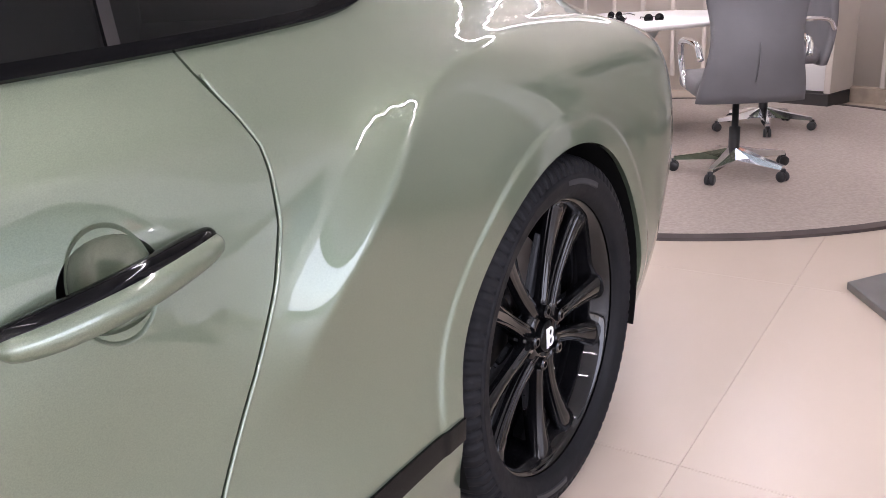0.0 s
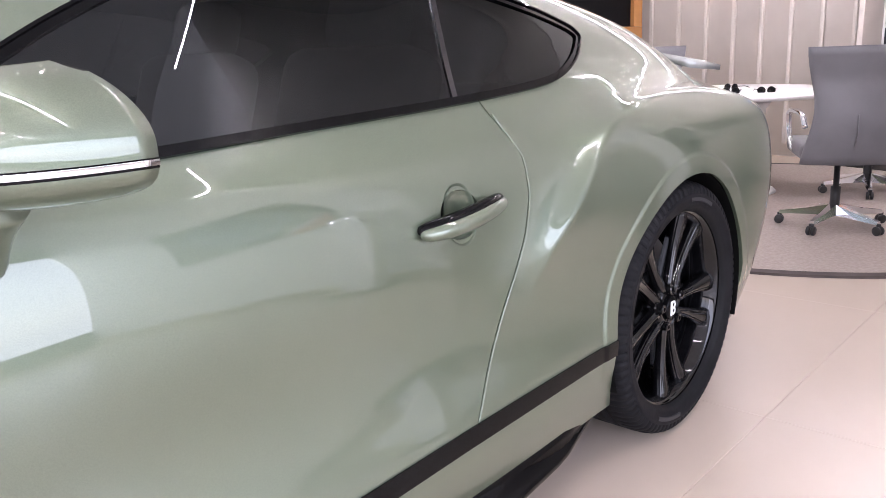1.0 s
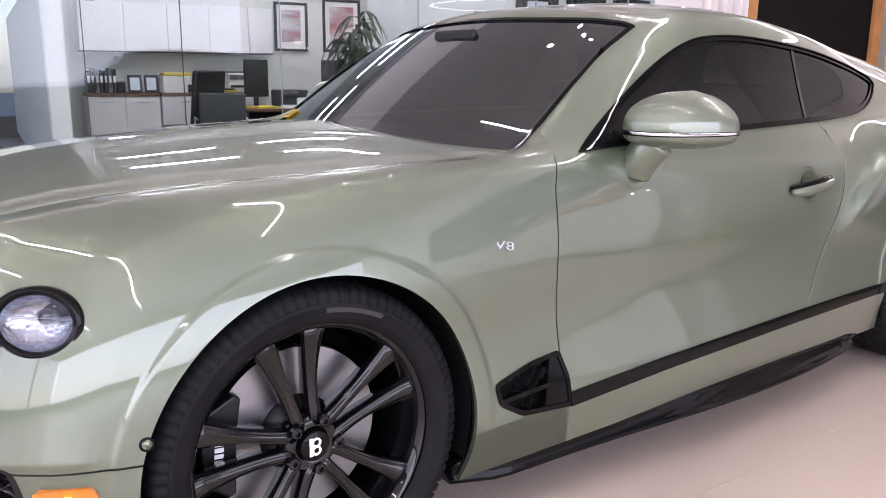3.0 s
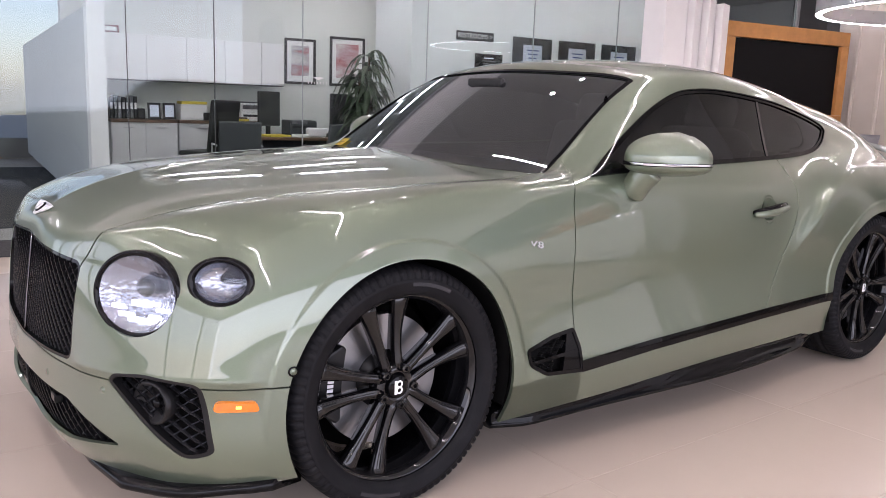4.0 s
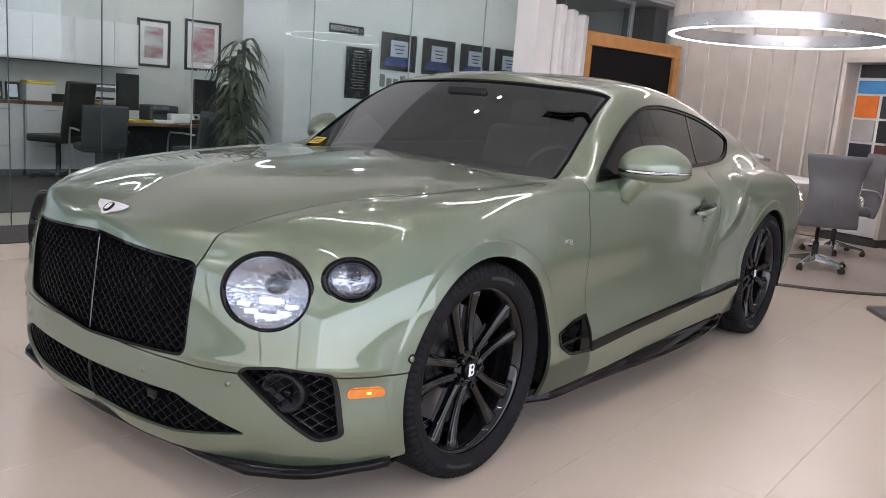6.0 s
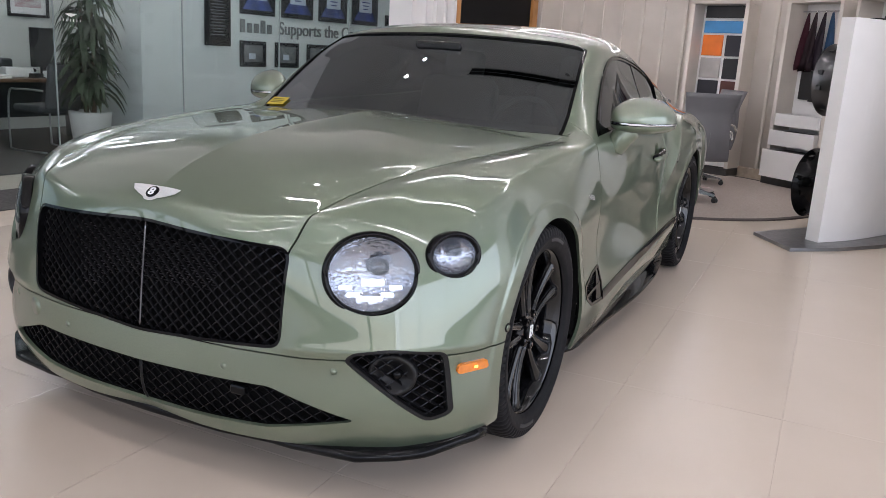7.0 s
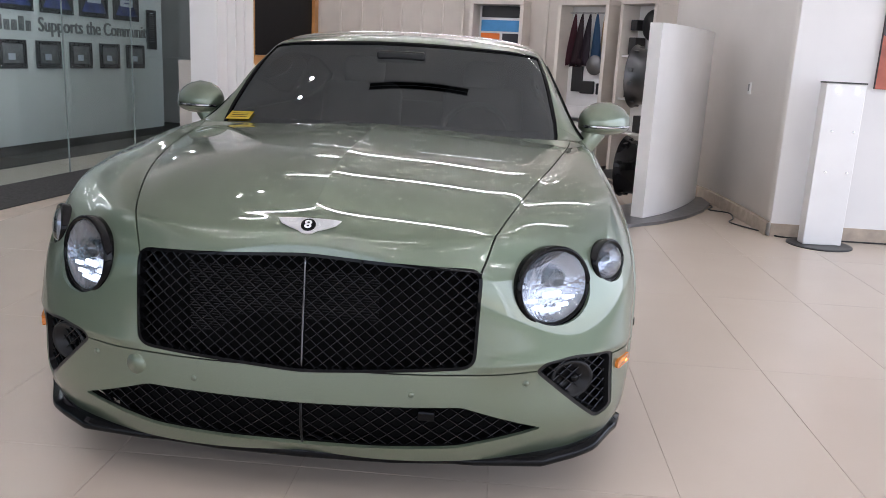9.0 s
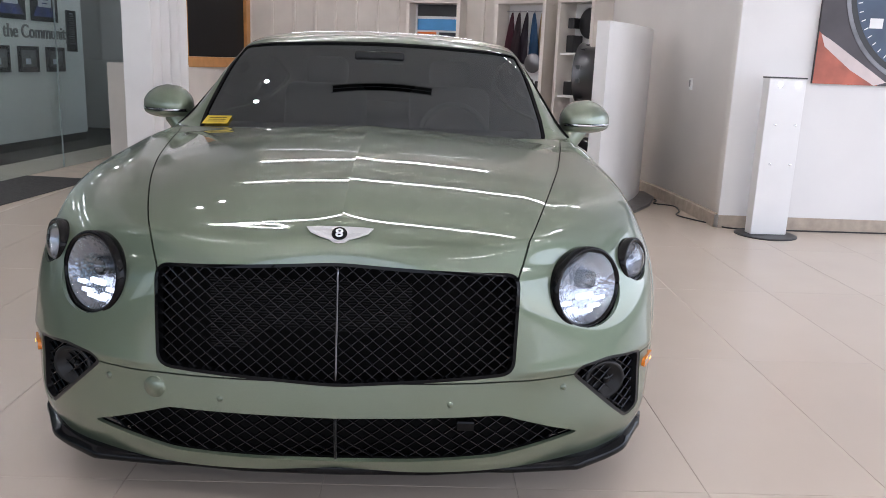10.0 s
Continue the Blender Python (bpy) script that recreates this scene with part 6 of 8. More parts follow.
door_back = lerp_f([0.15, 0.26, 0.33, 0.408, 0.55, 0.657, 0.70, 0.75, 0.82, 0.88, 0.91, 0.95, 0.99, 1.03, 1.10], [1.75, 1.79, 1.86, 1.905, 2.0, 2.07, 2.095, 2.125, 2.158, 2.172, 2.175, 2.165, 2.15, 2.135, 2.12])
strip_z = lerp_f([0.4, 0.74, 1.13, 1.86, 2.45], [0.322, 0.332, 0.352, 0.374, 0.386])
bump_z = lerp_f([-0.9, -0.8, -0.62, -0.35], [0.445, 0.45, 0.468, 0.462])
GRILLE = rounded([(-0.498, 0.750), (0, 0.774), (0.498, 0.750), (0.492, 0.466), (0, 0.434), (-0.492, 0.466)], 0.042)
LOWER = rounded([(-0.70, 0.272), (-0.46, 0.352), (0, 0.345), (0.46, 0.352), (0.70, 0.272), (0.45, 0.222), (0, 0.203), (-0.45, 0.222)], 0.02)
FOG = rounded([(0.664, 0.452), (0.688, 0.478), (0.78, 0.492), (0.902, 0.480), (0.920, 0.284), (0.866, 0.264)], 0.022)
VENT = rounded([(0.472, 0.430), (0.60, 0.462), (0.708, 0.472), (0.735, 0.40), (0.742, 0.312), (0.56, 0.328), (0.484, 0.372)], 0.016)
LAMPS = ((Vector((0.690, -0.672, 0.688)), Vector((0.60, -0.80, 0.12)).normalized(), 0.112, 1.15), (Vector((0.873, -0.523, 0.738)), Vector((0.80, -0.58, 0.16)).normalized(), 0.062, 1.28))


def lamp_gap(p, ring=0.0):
    best = np.full(len(p), 1.0)
    for c, n, r, wide in LAMPS:
        d = p - np.array(c)
        h = d @ np.array(n)
        side = np.array(Vector((0, 0, 1)).cross(n).normalized())
        a = d @ side
        rest_d = d - h[:, None] * np.array(n) - a[:, None] * side
        best = np.minimum(best, np.where(np.abs(h) < 0.14, np.sqrt((a / wide) ** 2 + (rest_d**2).sum(1)) - r - ring, 1.0))
    return best


def front_cut(outline):
    return lambda p: np.where(p[:, 1] < -0.4, -poly_sd(outline, p[:, 0], p[:, 2]), 1.0)


def side_cut(outline):
    return lambda p: np.where(p[:, 0] > 0.45, -poly_sd(outline, p[:, 1], p[:, 2]), 1.0)


def cuts(s, *fs):
    for f in fs:
        s = clip(s, f)
    return s


GAP = 0.0022
skin = cuts(SKIN, off_arches)
# dark layer under the shut lines
under = cuts(cuts(car_skin(260, 130), off_arches), side_cut(WINDOW), front_cut(GRILLE), front_cut(LOWER), front_cut(FOG), side_cut(VENT), lamp_gap, lambda p: np.where(p[:, 0] > 0.5, np.hypot(p[:, 1] - 1.925, p[:, 2] - 0.822) - 0.075, 1.0), lambda p: np.where((p[:, 1] > 0.3) & (p[:, 1] < 1.6), np.maximum(np.maximum(screen_y(p[:, 0]) - p[:, 1], p[:, 0] - pillar_x(p[:, 1])), p[:, 1] - screen_top(p[:, 0])), 1.0))
panel("inner_shell", raised(both(under), -0.02), MATT_BLACK, CAR, "black inner body shell", 0.0)

hood = cuts(skin, lambda p: np.where(p[:, 2] > 0.70, np.minimum(hood_x(p[:, 1]) - p[:, 0], hood_back(p[:, 0]) - p[:, 1]) - GAP, -1.0), front_cut(GRILLE))
panel("hood", both(hood), PAINT, CAR, "long sage green bonnet with a central ridge")
not_hood = lambda p: np.where((p[:, 2] > 0.70) & (p[:, 1] < 0.9), np.maximum(p[:, 0] - hood_x(p[:, 1]), p[:, 1] - hood_back(p[:, 0])) - GAP, 1.0)
bumper = cuts(skin, lambda p: np.minimum(bump_z(p[:, 1]) - p[:, 2], ARCH_F[0] - p[:, 1]) - GAP, front_cut(GRILLE), front_cut(LOWER), front_cut(FOG))
panel("front_bumper", both(bumper), PAINT, CAR)
above_strip = lambda p: p[:, 2] - strip_z(p[:, 1])
in_front = lambda p: door_front(p[:, 2]) - p[:, 1] - GAP
fender = cuts(skin, lambda p: np.where(p[:, 1] < ARCH_F[0], p[:, 2] - bump_z(p[:, 1]) - GAP, 1.0), not_hood, lamp_gap, front_cut(GRILLE), front_cut(FOG), side_cut(VENT), side_cut(WINDOW),
              lambda p: np.where(p[:, 2] < 0.985, in_front(p), np.minimum(screen_y(p[:, 0]) - p[:, 1], 0.735 - p[:, 1])))
door = cuts(skin, lambda p: np.minimum(p[:, 1] - door_front(p[:, 2]), door_back(p[:, 2]) - p[:, 1]) - GAP, lambda p: np.where(p[:, 0] > 0.5, 1.04 - p[:, 2], -1.0), lambda p: above_strip(p) - 0.004, side_cut(WINDOW), lambda p: np.hypot((p[:, 1] - 1.925) / 1.25, p[:, 2] - 0.822) - 0.049)
rest = cuts(skin, lambda p: np.maximum(p[:, 1] - 0.735, p[:, 1] - screen_y(p[:, 0])), side_cut(WINDOW),
            lambda p: np.where((p[:, 2] < 1.04) & (p[:, 0] > 0.5), np.maximum(np.where(p[:, 2] > 0.985, 0.735 - p[:, 1], -1.0), np.maximum(p[:, 1] - door_back(p[:, 2]) - GAP, -1.0)), 1.0),
            lambda p: np.where(p[:, 1] < 1.7, np.maximum(p[:, 0] - pillar_x(p[:, 1]), p[:, 1] - screen_top(p[:, 0])), 1.0),
            lambda p: np.where(p[:, 1] < ARCH_R[0], above_strip(p) - 0.004, 1.0))
rear_glass = lambda p: np.where((p[:, 1] > 2.3) & (p[:, 1] < 3.3), np.minimum(np.minimum(p[:, 1] - 2.42, 3.18 - p[:, 1]), 0.50 + (2.42 - p[:, 1]) * 0.06 - p[:, 0]), -1.0)
back_lines = lambda p: np.where(p[:, 1] > 2.0, -rear_glass(p), 1.0)
rest = cuts(rest, back_lines)
roof = cuts(rest, lambda p: np.where((p[:, 1] < 3.2) & (p[:, 2] > 1.1), 0.60 - p[:, 0], -1.0))
quarter = cuts(rest, lambda p: np.where((p[:, 1] < 3.2) & (p[:, 2] > 1.1), p[:, 0] - 0.60, 1.0), lambda p: 3.50 - p[:, 1])
tail = cuts(rest, lambda p: p[:, 1] - 3.504)
rocker = cuts(skin, lambda p: np.minimum(strip_z(p[:, 1]) - 0.004 - p[:, 2], np.minimum(p[:, 1] - ARCH_F[0], ARCH_R[0] - p[:, 1])), side_cut(VENT))
strip = cuts(skin, lambda p: 0.020 - np.abs(p[:, 2] - strip_z(p[:, 1])), lambda p: np.minimum(p[:, 1] - 0.735, ARCH_R[0] - p[:, 1]))
panel("roof", both(roof), PAINT, CAR)
panel("tail_panel", both(tail), PAINT, CAR)
screen = cuts(skin, lambda p: np.where(p[:, 1] < 1.7, np.minimum(np.minimum(p[:, 1] - screen_y(p[:, 0]), pillar_x(p[:, 1]) - p[:, 0]), screen_top(p[:, 0]) - p[:, 1]), -1.0))
pane = raised(both(screen), -0.004)
panel("windscreen", pane, SCREEN_GLASS, CAR, "dark tinted curved windscreen", 0.0)
edge = cuts(screen, lambda p: 0.025 - np.minimum(np.minimum(p[:, 1] - screen_y(p[:, 0]), pillar_x(p[:, 1]) - p[:, 0]), screen_top(p[:, 0]) - p[:, 1]))
panel("windscreen_border", raised(both(edge), -0.009), GLOSS_BLACK, CAR, "black ceramic windscreen border", 0.0)
seal_d = lambda p: np.where(p[:, 1] < 1.7, np.minimum(pillar_x(p[:, 1]) - p[:, 0], screen_top(p[:, 0]) - p[:, 1]), -1.0)
seal = cuts(skin, lambda p: seal_d(p) + 0.008, lambda p: 0.006 - seal_d(p), lambda p: p[:, 1] - screen_y(p[:, 0]))
panel("windscreen_seal", raised(both(seal), 0.0022), GLOSS_BLACK, CAR, "gloss black windscreen seal", 0.006)
panel("rear_window", both(cuts(skin, rear_glass)), REAR_GLASS, CAR, "", 0.0)
win_sd = lambda p: np.where(p[:, 0] > 0.45, poly_sd(WINDOW, p[:, 1], p[:, 2]), -1.0)
pillar_line = lambda p: p[:, 1] - (2.055 + (p[:, 2] - 1.03) * 0.30)


def band(s, f, lo, hi):
    return clip(clip(s, lambda p: f(p) - lo), lambda p: hi - f(p))


filler = cuts(FLANK, lambda p: np.minimum(np.minimum(p[:, 1] - 0.60, 1.30 - p[:, 1]), p[:, 2] - 0.979), lambda p: np.maximum(p[:, 0] - pillar_x(p[:, 1]) - 0.001, -1.0), lambda p: -win_sd(p) - 0.001, lambda p: np.maximum(p[:, 0] - hood_x(p[:, 1]), p[:, 1] - screen_y(p[:, 0])) - 0.002)
for flip in (False, True):
    put = flipped if flip else (lambda s: s)
    panel("front_fender", put(fender), PAINT, CAR)
    panel("pillar_base", put(raised(filler, -0.0008)), PAINT, CAR, "", 0.0)
    panel("quarter_panel", put(quarter), PAINT, CAR)
    panel("rocker_panel", put(rocker), PAINT, CAR)
    panel("sill_strip", put(raised(strip, 0.005)), GLOSS_BLACK, CAR, "gloss black sill strip")
    panel("door", put(door), PAINT, CAR)
    panel("window_trim", put(raised(clip(clip(FLANK, win_sd), lambda p: 0.017 - win_sd(p)), 0.004)), GLOSS_BLACK, CAR, "gloss black window surround")
    panel("trim_lip", put(raised(clip(clip(FLANK, win_sd), lambda p: 0.0045 - win_sd(p)), 0.0085)), GLOSS_BLACK, CAR, "raised gloss black lip of the window surround", 0.007)
    inner = clip(FLANK, lambda p: win_sd(p) - 0.013)
    panel("side_window", put(raised(clip(inner, lambda p: -pillar_line(p) - 0.008), -0.002)), CAR_GLASS, CAR, "dark tinted frameless door glass", 0.0)
    panel("quarter_window", put(raised(clip(inner, lambda p: pillar_line(p) - 0.008), -0.002)), CAR_GLASS, CAR, "dark tinted rear side glass", 0.0)
    panel("window_pillar", put(raised(clip(inner, lambda p: 0.009 - np.abs(pillar_line(p))), 0.001)), DARK_CHROME, CAR)

# ---- wheels ----
def tyre_mesh(name, r_out, r_in, width, parent):
    """A tyre round local z with ribs, shoulder notches and rounded walls."""
    w = width / 2
    prof = [(r_in, -w * 0.80), (r_in + 0.02, -w * 0.97), (r_in + 0.05, -w), (r_out - 0.014, -w * 0.94), (r_out - 0.002, -w * 0.80)]
    for c in (-0.42, 0.0, 0.42):
        prof += [(r_out, c * w - 0.006), (r_out - 0.007, c * w - 0.005), (r_out - 0.007, c * w + 0.005), (r_out, c * w + 0.006)]
    prof += [(r_out, w * 0.55), (r_out - 0.001, w * 0.70), (r_out - 0.004, w * 0.82), (r_out - 0.012, w * 0.93), (r_out - 0.022, w * 0.975), (r_out - 0.034, w * 0.992), (r_out - 0.036, w * 0.994), (r_in + 0.052, w), (r_in + 0.046, w + 0.0025), (r_in + 0.040, w), (r_in + 0.02, w * 0.97), (r_in + 0.008, w * 0.93), (r_in, w * 0.84)]
    seg, verts, faces = 440, [], []
    shoulder = [i for i, (r, h) in enumerate(prof) if w * 0.60 < h and r > r_out - 0.035]
    for i in range(seg):
        a = 2 * math.pi * i / seg
        for k, (r, h) in enumerate(prof):
            if k in shoulder and i % 5 == 0:
                r -= 0.005
                h -= 0.005
            verts.append((r * math.cos(a), r * math.sin(a), h))
    n = len(prof)
    for i in range(seg):
        j = (i + 1) % seg
        for k in range(n - 1):
            faces.append((i * n + k, j * n + k, j * n + k + 1, i * n + k + 1))
    return make(name, verts, faces, RUBBER, parent, True)


def spoke_mesh(side, r0, r1):
    """One spoke of a pair: bent at the hub, blade-like with a bright shoulder."""
    bm = bmesh.new()
    rings = []
    for k in range(9):
        t = k / 8
        r = r0 + (r1 - r0) * t
        off = side * (0.021 + 0.043 * t**1.5)
        wd = 0.0170 - 0.003 * math.sin(math.pi * min(1, t * 1.2)) + 0.016 * t**3
        top = 0.088 - 0.018 * t * (1 - t) * 2 + 0.012 * t**2
        dep = 0.052 - 0.018 * t
        sec = [(-wd, top - dep), (-wd * 1.05, top - 0.010), (-wd * 0.55, top), (wd * 0.75, top - 0.002), (wd * 1.05, top - 0.012), (wd, top - dep)]
        if side < 0:
            sec = [(-a, b) for a, b in reversed(sec)]
        rings.append([bm.verts.new((r, off + a, b)) for a, b in sec])
    for a, b in zip(rings, rings[1:]):
        for q in range(6):
            bm.faces.new((a[q], a[(q + 1) % 6], b[(q + 1) % 6], b[q]))
    bm.faces.new(rings[0])
    bm.faces.new(rings[-1])
    bmesh.ops.bevel(bm, geom=[e for e in bm.edges if not e.is_boundary and abs((e.verts[0].co - e.verts[1].co).x) > 0.01], offset=0.004, segments=3, affect="EDGES")
    return bm


def wheel(turn, tyre_width, caliper_angle):
    """Wheel round local z, its outer face to +z, with tyre, rim, spokes and brake."""
    w = thing("wheel", pose(0, 0, 0), "", "")
    tyre = tyre_mesh("tyre", 0.376, 0.287, tyre_width, w)
    tagged(tyre, "black low-profile tyre with a notched shoulder")
    h = tyre_width / 2
    for a0 in (62, 242):
        bm = bmesh.new()
        rows = []
        for i in range(17):
            a = radians(a0 + i * 1.6)
            rows.append([bm.verts.new((r * math.cos(a), r * math.sin(a), z)) for r, z in ((0.317, h - 0.003), (0.319, h + 0.001), (0.334, h + 0.001), (0.336, h - 0.004))])
        for a, b in zip(rows, rows[1:]):
            for k in range(3):
                bm.faces.new((a[k], a[k + 1], b[k + 1], b[k]))
        part("tyre_mark", bm, RUBBER_MARK, tyre, "dull grey raised band")
    rim = part("rim", lathe([(0.262, -h * 0.8), (0.255, -0.05), (0.258, 0.02), (0.266, 0.075), (0.276, h - 0.036), (0.284, h - 0.028), (0.290, h - 0.026), (0.2915, h - 0.034), (0.287, h - 0.05), (0.268, 0.0), (0.272, -h * 0.8)], 96, closed=True), WHEEL_BLACK, w, "gloss black alloy rim", True)
    for k in range(5):
        for side in (-1, 1):
            sp = part("spoke", spoke_mesh(side, 0.045, 0.281), WHEEL_BLACK, rim, "", True)
            sp.matrix_basis = Matrix.Translation((0, 0, h - 0.135)) @ Matrix.Rotation(radians(turn + 72 * k), 4, "Z")
    part("hub", lathe([(0.070, h - 0.10), (0.070, h - 0.064), (0.060, h - 0.053), (0.046, h - 0.049), (0.042, h - 0.052), (0.0, h - 0.052)], 60), WHEEL_BLACK, rim, "", True)
    for k in range(5):
        a = radians(turn + 36 + 72 * k)
        m = Matrix.Translation((0.059 * math.cos(a), 0.059 * math.sin(a), h - 0.05))
        part("lug_bolt", lathe([(0.0135, -0.004), (0.0135, 0.010), (0.010, 0.013), (0.0065, 0.013), (0.006, 0.006), (0.0, 0.006)], 12, m), WHEEL_BLACK, rim)
    cap = part("centre_cap", lathe([(0.036, h - 0.054), (0.036, h - 0.043), (0.033, h - 0.040), (0.0, h - 0.039)], 40), GLOSS_BLACK, rim, "", True)
    bm = bmesh.new()
    for dy in (-0.0095, 0.0095):
        lathe([(0.0065, h - 0.0395), (0.0065, h - 0.0375), (0.0118, h - 0.0375), (0.0118, h - 0.0395)], 24, Matrix.Translation((0.001, dy, 0)), True, bm)
    box(bm, (-0.016, -0.0215, h - 0.0395), (-0.008, 0.0215, h - 0.0375))
    part("cap_emblem", bm, WHITE_MARK, cap, "white enamel emblem shape")
    part("brake_disc", lathe([(0.09, -0.03), (0.205, -0.03), (0.205, 0.0), (0.09, 0.0)], 72, closed=True), STEEL, w, "grey steel brake disc")
    part("disc_bell", lathe([(0.092, -0.03), (0.092, 0.012), (0.0, 0.016)], 40), SATIN_BLACK, w, "", True)
    # matt black disc in place of the shade behind the spokes
    part("drum_shadow_plate", lathe([(0.25, -h * 0.7), (0.0, -h * 0.7)], 48), MATT_BLACK, w, "black disc that stands in for shade inside the wheel")
    bm = bmesh.new()
    pts = [(0.15, -0.11), (0.165, -0.12), (0.222, -0.085), (0.235, 0.0), (0.222, 0.085), (0.165, 0.12), (0.15, 0.11), (0.158, 0.0)]
    prism(bm, pts, -0.05, 0.026, bevel=0.006)
    cal = part("brake_caliper", bm, SATIN_BLACK, w, "black brake caliper with white bars")
    cal.matrix_basis = Matrix.Rotation(radians(caliper_angle), 4, "Z")
    bm = bmesh.new()
    for i in range(5):
        box(bm, (0.186, -0.032 + i * 0.014, 0.0262), (0.206, -0.022 + i * 0.014, 0.0275))
    part("caliper_mark", bm, WHITE_MARK, cal, "white lettering bars")
    return w


LEFT = Matrix(((0, 0, 1, 0), (1, 0, 0, 0), (0, 1, 0, 0), (0, 0, 0, 1)))
RIGHT = Matrix(((0, 0, -1, 0), (-1, 0, 0, 0), (0, 1, 0, 0), (0, 0, 0, 1)))
wf = wheel(101, 0.275, 175)
wf.parent = CAR
wf.matrix_basis = Matrix.Translation((0.848, 0, 0.376)) @ LEFT
copy_thing(wf, Matrix.Translation((-0.848, 0, 0.376)) @ RIGHT)
wr = wheel(62, 0.300, 5)
wr.parent = CAR
wr.matrix_basis = Matrix.Translation((0.842, 2.851, 0.376)) @ LEFT
copy_thing(wr, Matrix.Translation((-0.842, 2.851, 0.376)) @ RIGHT)

# wheel housings and floor pan
for sx in (1, -1):
    for cy in (0.005, 2.853):
        bm = bmesh.new()
        rows = []
        for i in range(33):
            a = radians(-18 + 216 * i / 32)
            rows.append([bm.verts.new((sx * x, cy + r * math.cos(a), 0.376 + r * math.sin(a))) for x, r in ((0.45, 0.40), (0.93, 0.408), (0.985, 0.402))])
        for a, b in zip(rows, rows[1:]):
            for k in range(2):
                bm.faces.new((a[k], a[k + 1], b[k + 1], b[k]))
        bm.faces.new([r[0] for r in rows])
        part("wheel_liner", bm, MATT_BLACK, CAR, "black felt wheel arch liner", True)
bm = bmesh.new()
box(bm, (-0.80, 0.42, 0.15), (0.80, 2.44, 0.24), 0.02)
box(bm, (-0.62, -0.70, 0.17), (0.62, 0.45, 0.26), 0.02)
box(bm, (-0.62, 2.40, 0.19), (0.62, 3.70, 0.30), 0.02)
part("floor_pan", bm, MATT_BLACK, CAR)

# ---- grilles ----
_ys = {}


def front_y(x, z):
    k = (round(abs(x), 2), round(z, 2))
    if k not in _ys:
        _ys[k] = on_front(*k)[0].y
    return _ys[k]


def front_at(x, z):
    """Depth of the skin at x, z, smoothed between hundredths."""
    x = abs(x)
    x0, z0 = math.floor(x * 100) / 100, math.floor(z * 100) / 100
    fx, fz = (x - x0) * 100, (z - z0) * 100
    a = front_y(x0, z0) * (1 - fx) + front_y(x0 + 0.01, z0) * fx
    b = front_y(x0, z0 + 0.01) * (1 - fx) + front_y(x0 + 0.01, z0 + 0.01) * fx
    return a * (1 - fz) + b * fz


def lattice(outline, pitch, slope, inset, half=0.0017, depth=0.012, lo=0.0):
    """Crossing diagonal bars that fill an outline of the nose."""
    bm = bmesh.new()
    o = np.array(outline)
    (x0, z0), (x1, z1) = o.min(0), o.max(0)
    for s in (slope, -slope):
        c0, c1 = min(z0 - s * x0, z0 - s * x1), max(z1 - s * x0, z1 - s * x1)
        for c in np.arange(math.floor(c0 / pitch) * pitch, c1, pitch):
            xs = np.arange(x0, x1 + 0.008, 0.008)
            zs = s * xs + c
            ok = poly_sd(outline, xs, zs) > lo
            prev = None
            nx, nz = -s / math.hypot(1, s) * half, 1 / math.hypot(1, s) * half
            for x, z, good in zip(xs, zs, ok):
                if not good:
                    prev = None
                    continue
                y = front_at(x, z) + inset + (0.003 if s > 0 else 0.0)
                ring = [bm.verts.new(q) for q in ((x - nx * 0.6, y, z - nz * 0.6), (x + nx * 0.6, y, z + nz * 0.6), (x + nx, y + 0.004, z + nz), (x + nx * 1.3, y + depth, z + nz * 1.3), (x - nx * 1.3, y + depth, z - nz * 1.3), (x - nx, y + 0.004, z - nz))]
                if prev:
                    for q in range(6):
                        bm.faces.new((prev[q], prev[(q + 1) % 6], ring[(q + 1) % 6], ring[q]))
                prev = ring
    return bm


def front_in(outline, pad=0.0):
    return lambda p: np.where(p[:, 1] < -0.4, poly_sd(outline, p[:, 0], p[:, 2]) - pad, -1.0)


grille_bar = surface("grille_bar", (0.028, 0.028, 0.031), 0.2, metal=0.8, vary=0.2)
grille = part("grille", lattice(GRILLE, 0.034, 0.86, 0.016), grille_bar, CAR, "black diamond mesh radiator grille")
panel("grille_backing", raised(both(clip(NOSE, front_in(GRILLE, -0.02))), -0.10), MATT_BLACK, CAR, "black void behind the grille", 0.0)
panel("grille_frame", raised(both(clip(clip(NOSE, front_in(GRILLE, -0.006)), lambda p: 0.009 - poly_sd(GRILLE, p[:, 0], p[:, 2]))), -0.002), GLOSS_BLACK, CAR, "black grille frame", 0.03)
bm = bmesh.new()
tube(bm, [(0, front_at(0.0, z) + 0.008, z) for z in np.linspace(0.440, 0.770, 12)], 0.0035, 8)
part("grille_centre_bar", bm, DARK_CHROME, CAR, "dark chrome centre bar", True)
bm = bmesh.new()
for z in np.linspace(0.50, 0.70, 26):
    box(bm, (-0.36, -0.745, z), (0.20, -0.742, z + 0.003))
tagged(part("radiator_core", bm, SATIN_BLACK, CAR, "dark radiator core behind the mesh"), kind="stuff")
part("lower_grille", lattice(LOWER, 0.036, 0.72, 0.02), grille_bar, CAR, "black diamond mesh lower intake")
panel("lower_backing", raised(both(clip(NOSE, front_in(LOWER, -0.05))), -0.06), MATT_BLACK, CAR, "", 0.0)
bm = bmesh.new()
tube(bm, [(0, front_at(0.0, z) + 0.012, z) for z in np.linspace(0.206, 0.342, 6)], 0.004, 8)
part("intake_centre_bar", bm, SATIN_BLACK, CAR, "", True)
bm = bmesh.new()
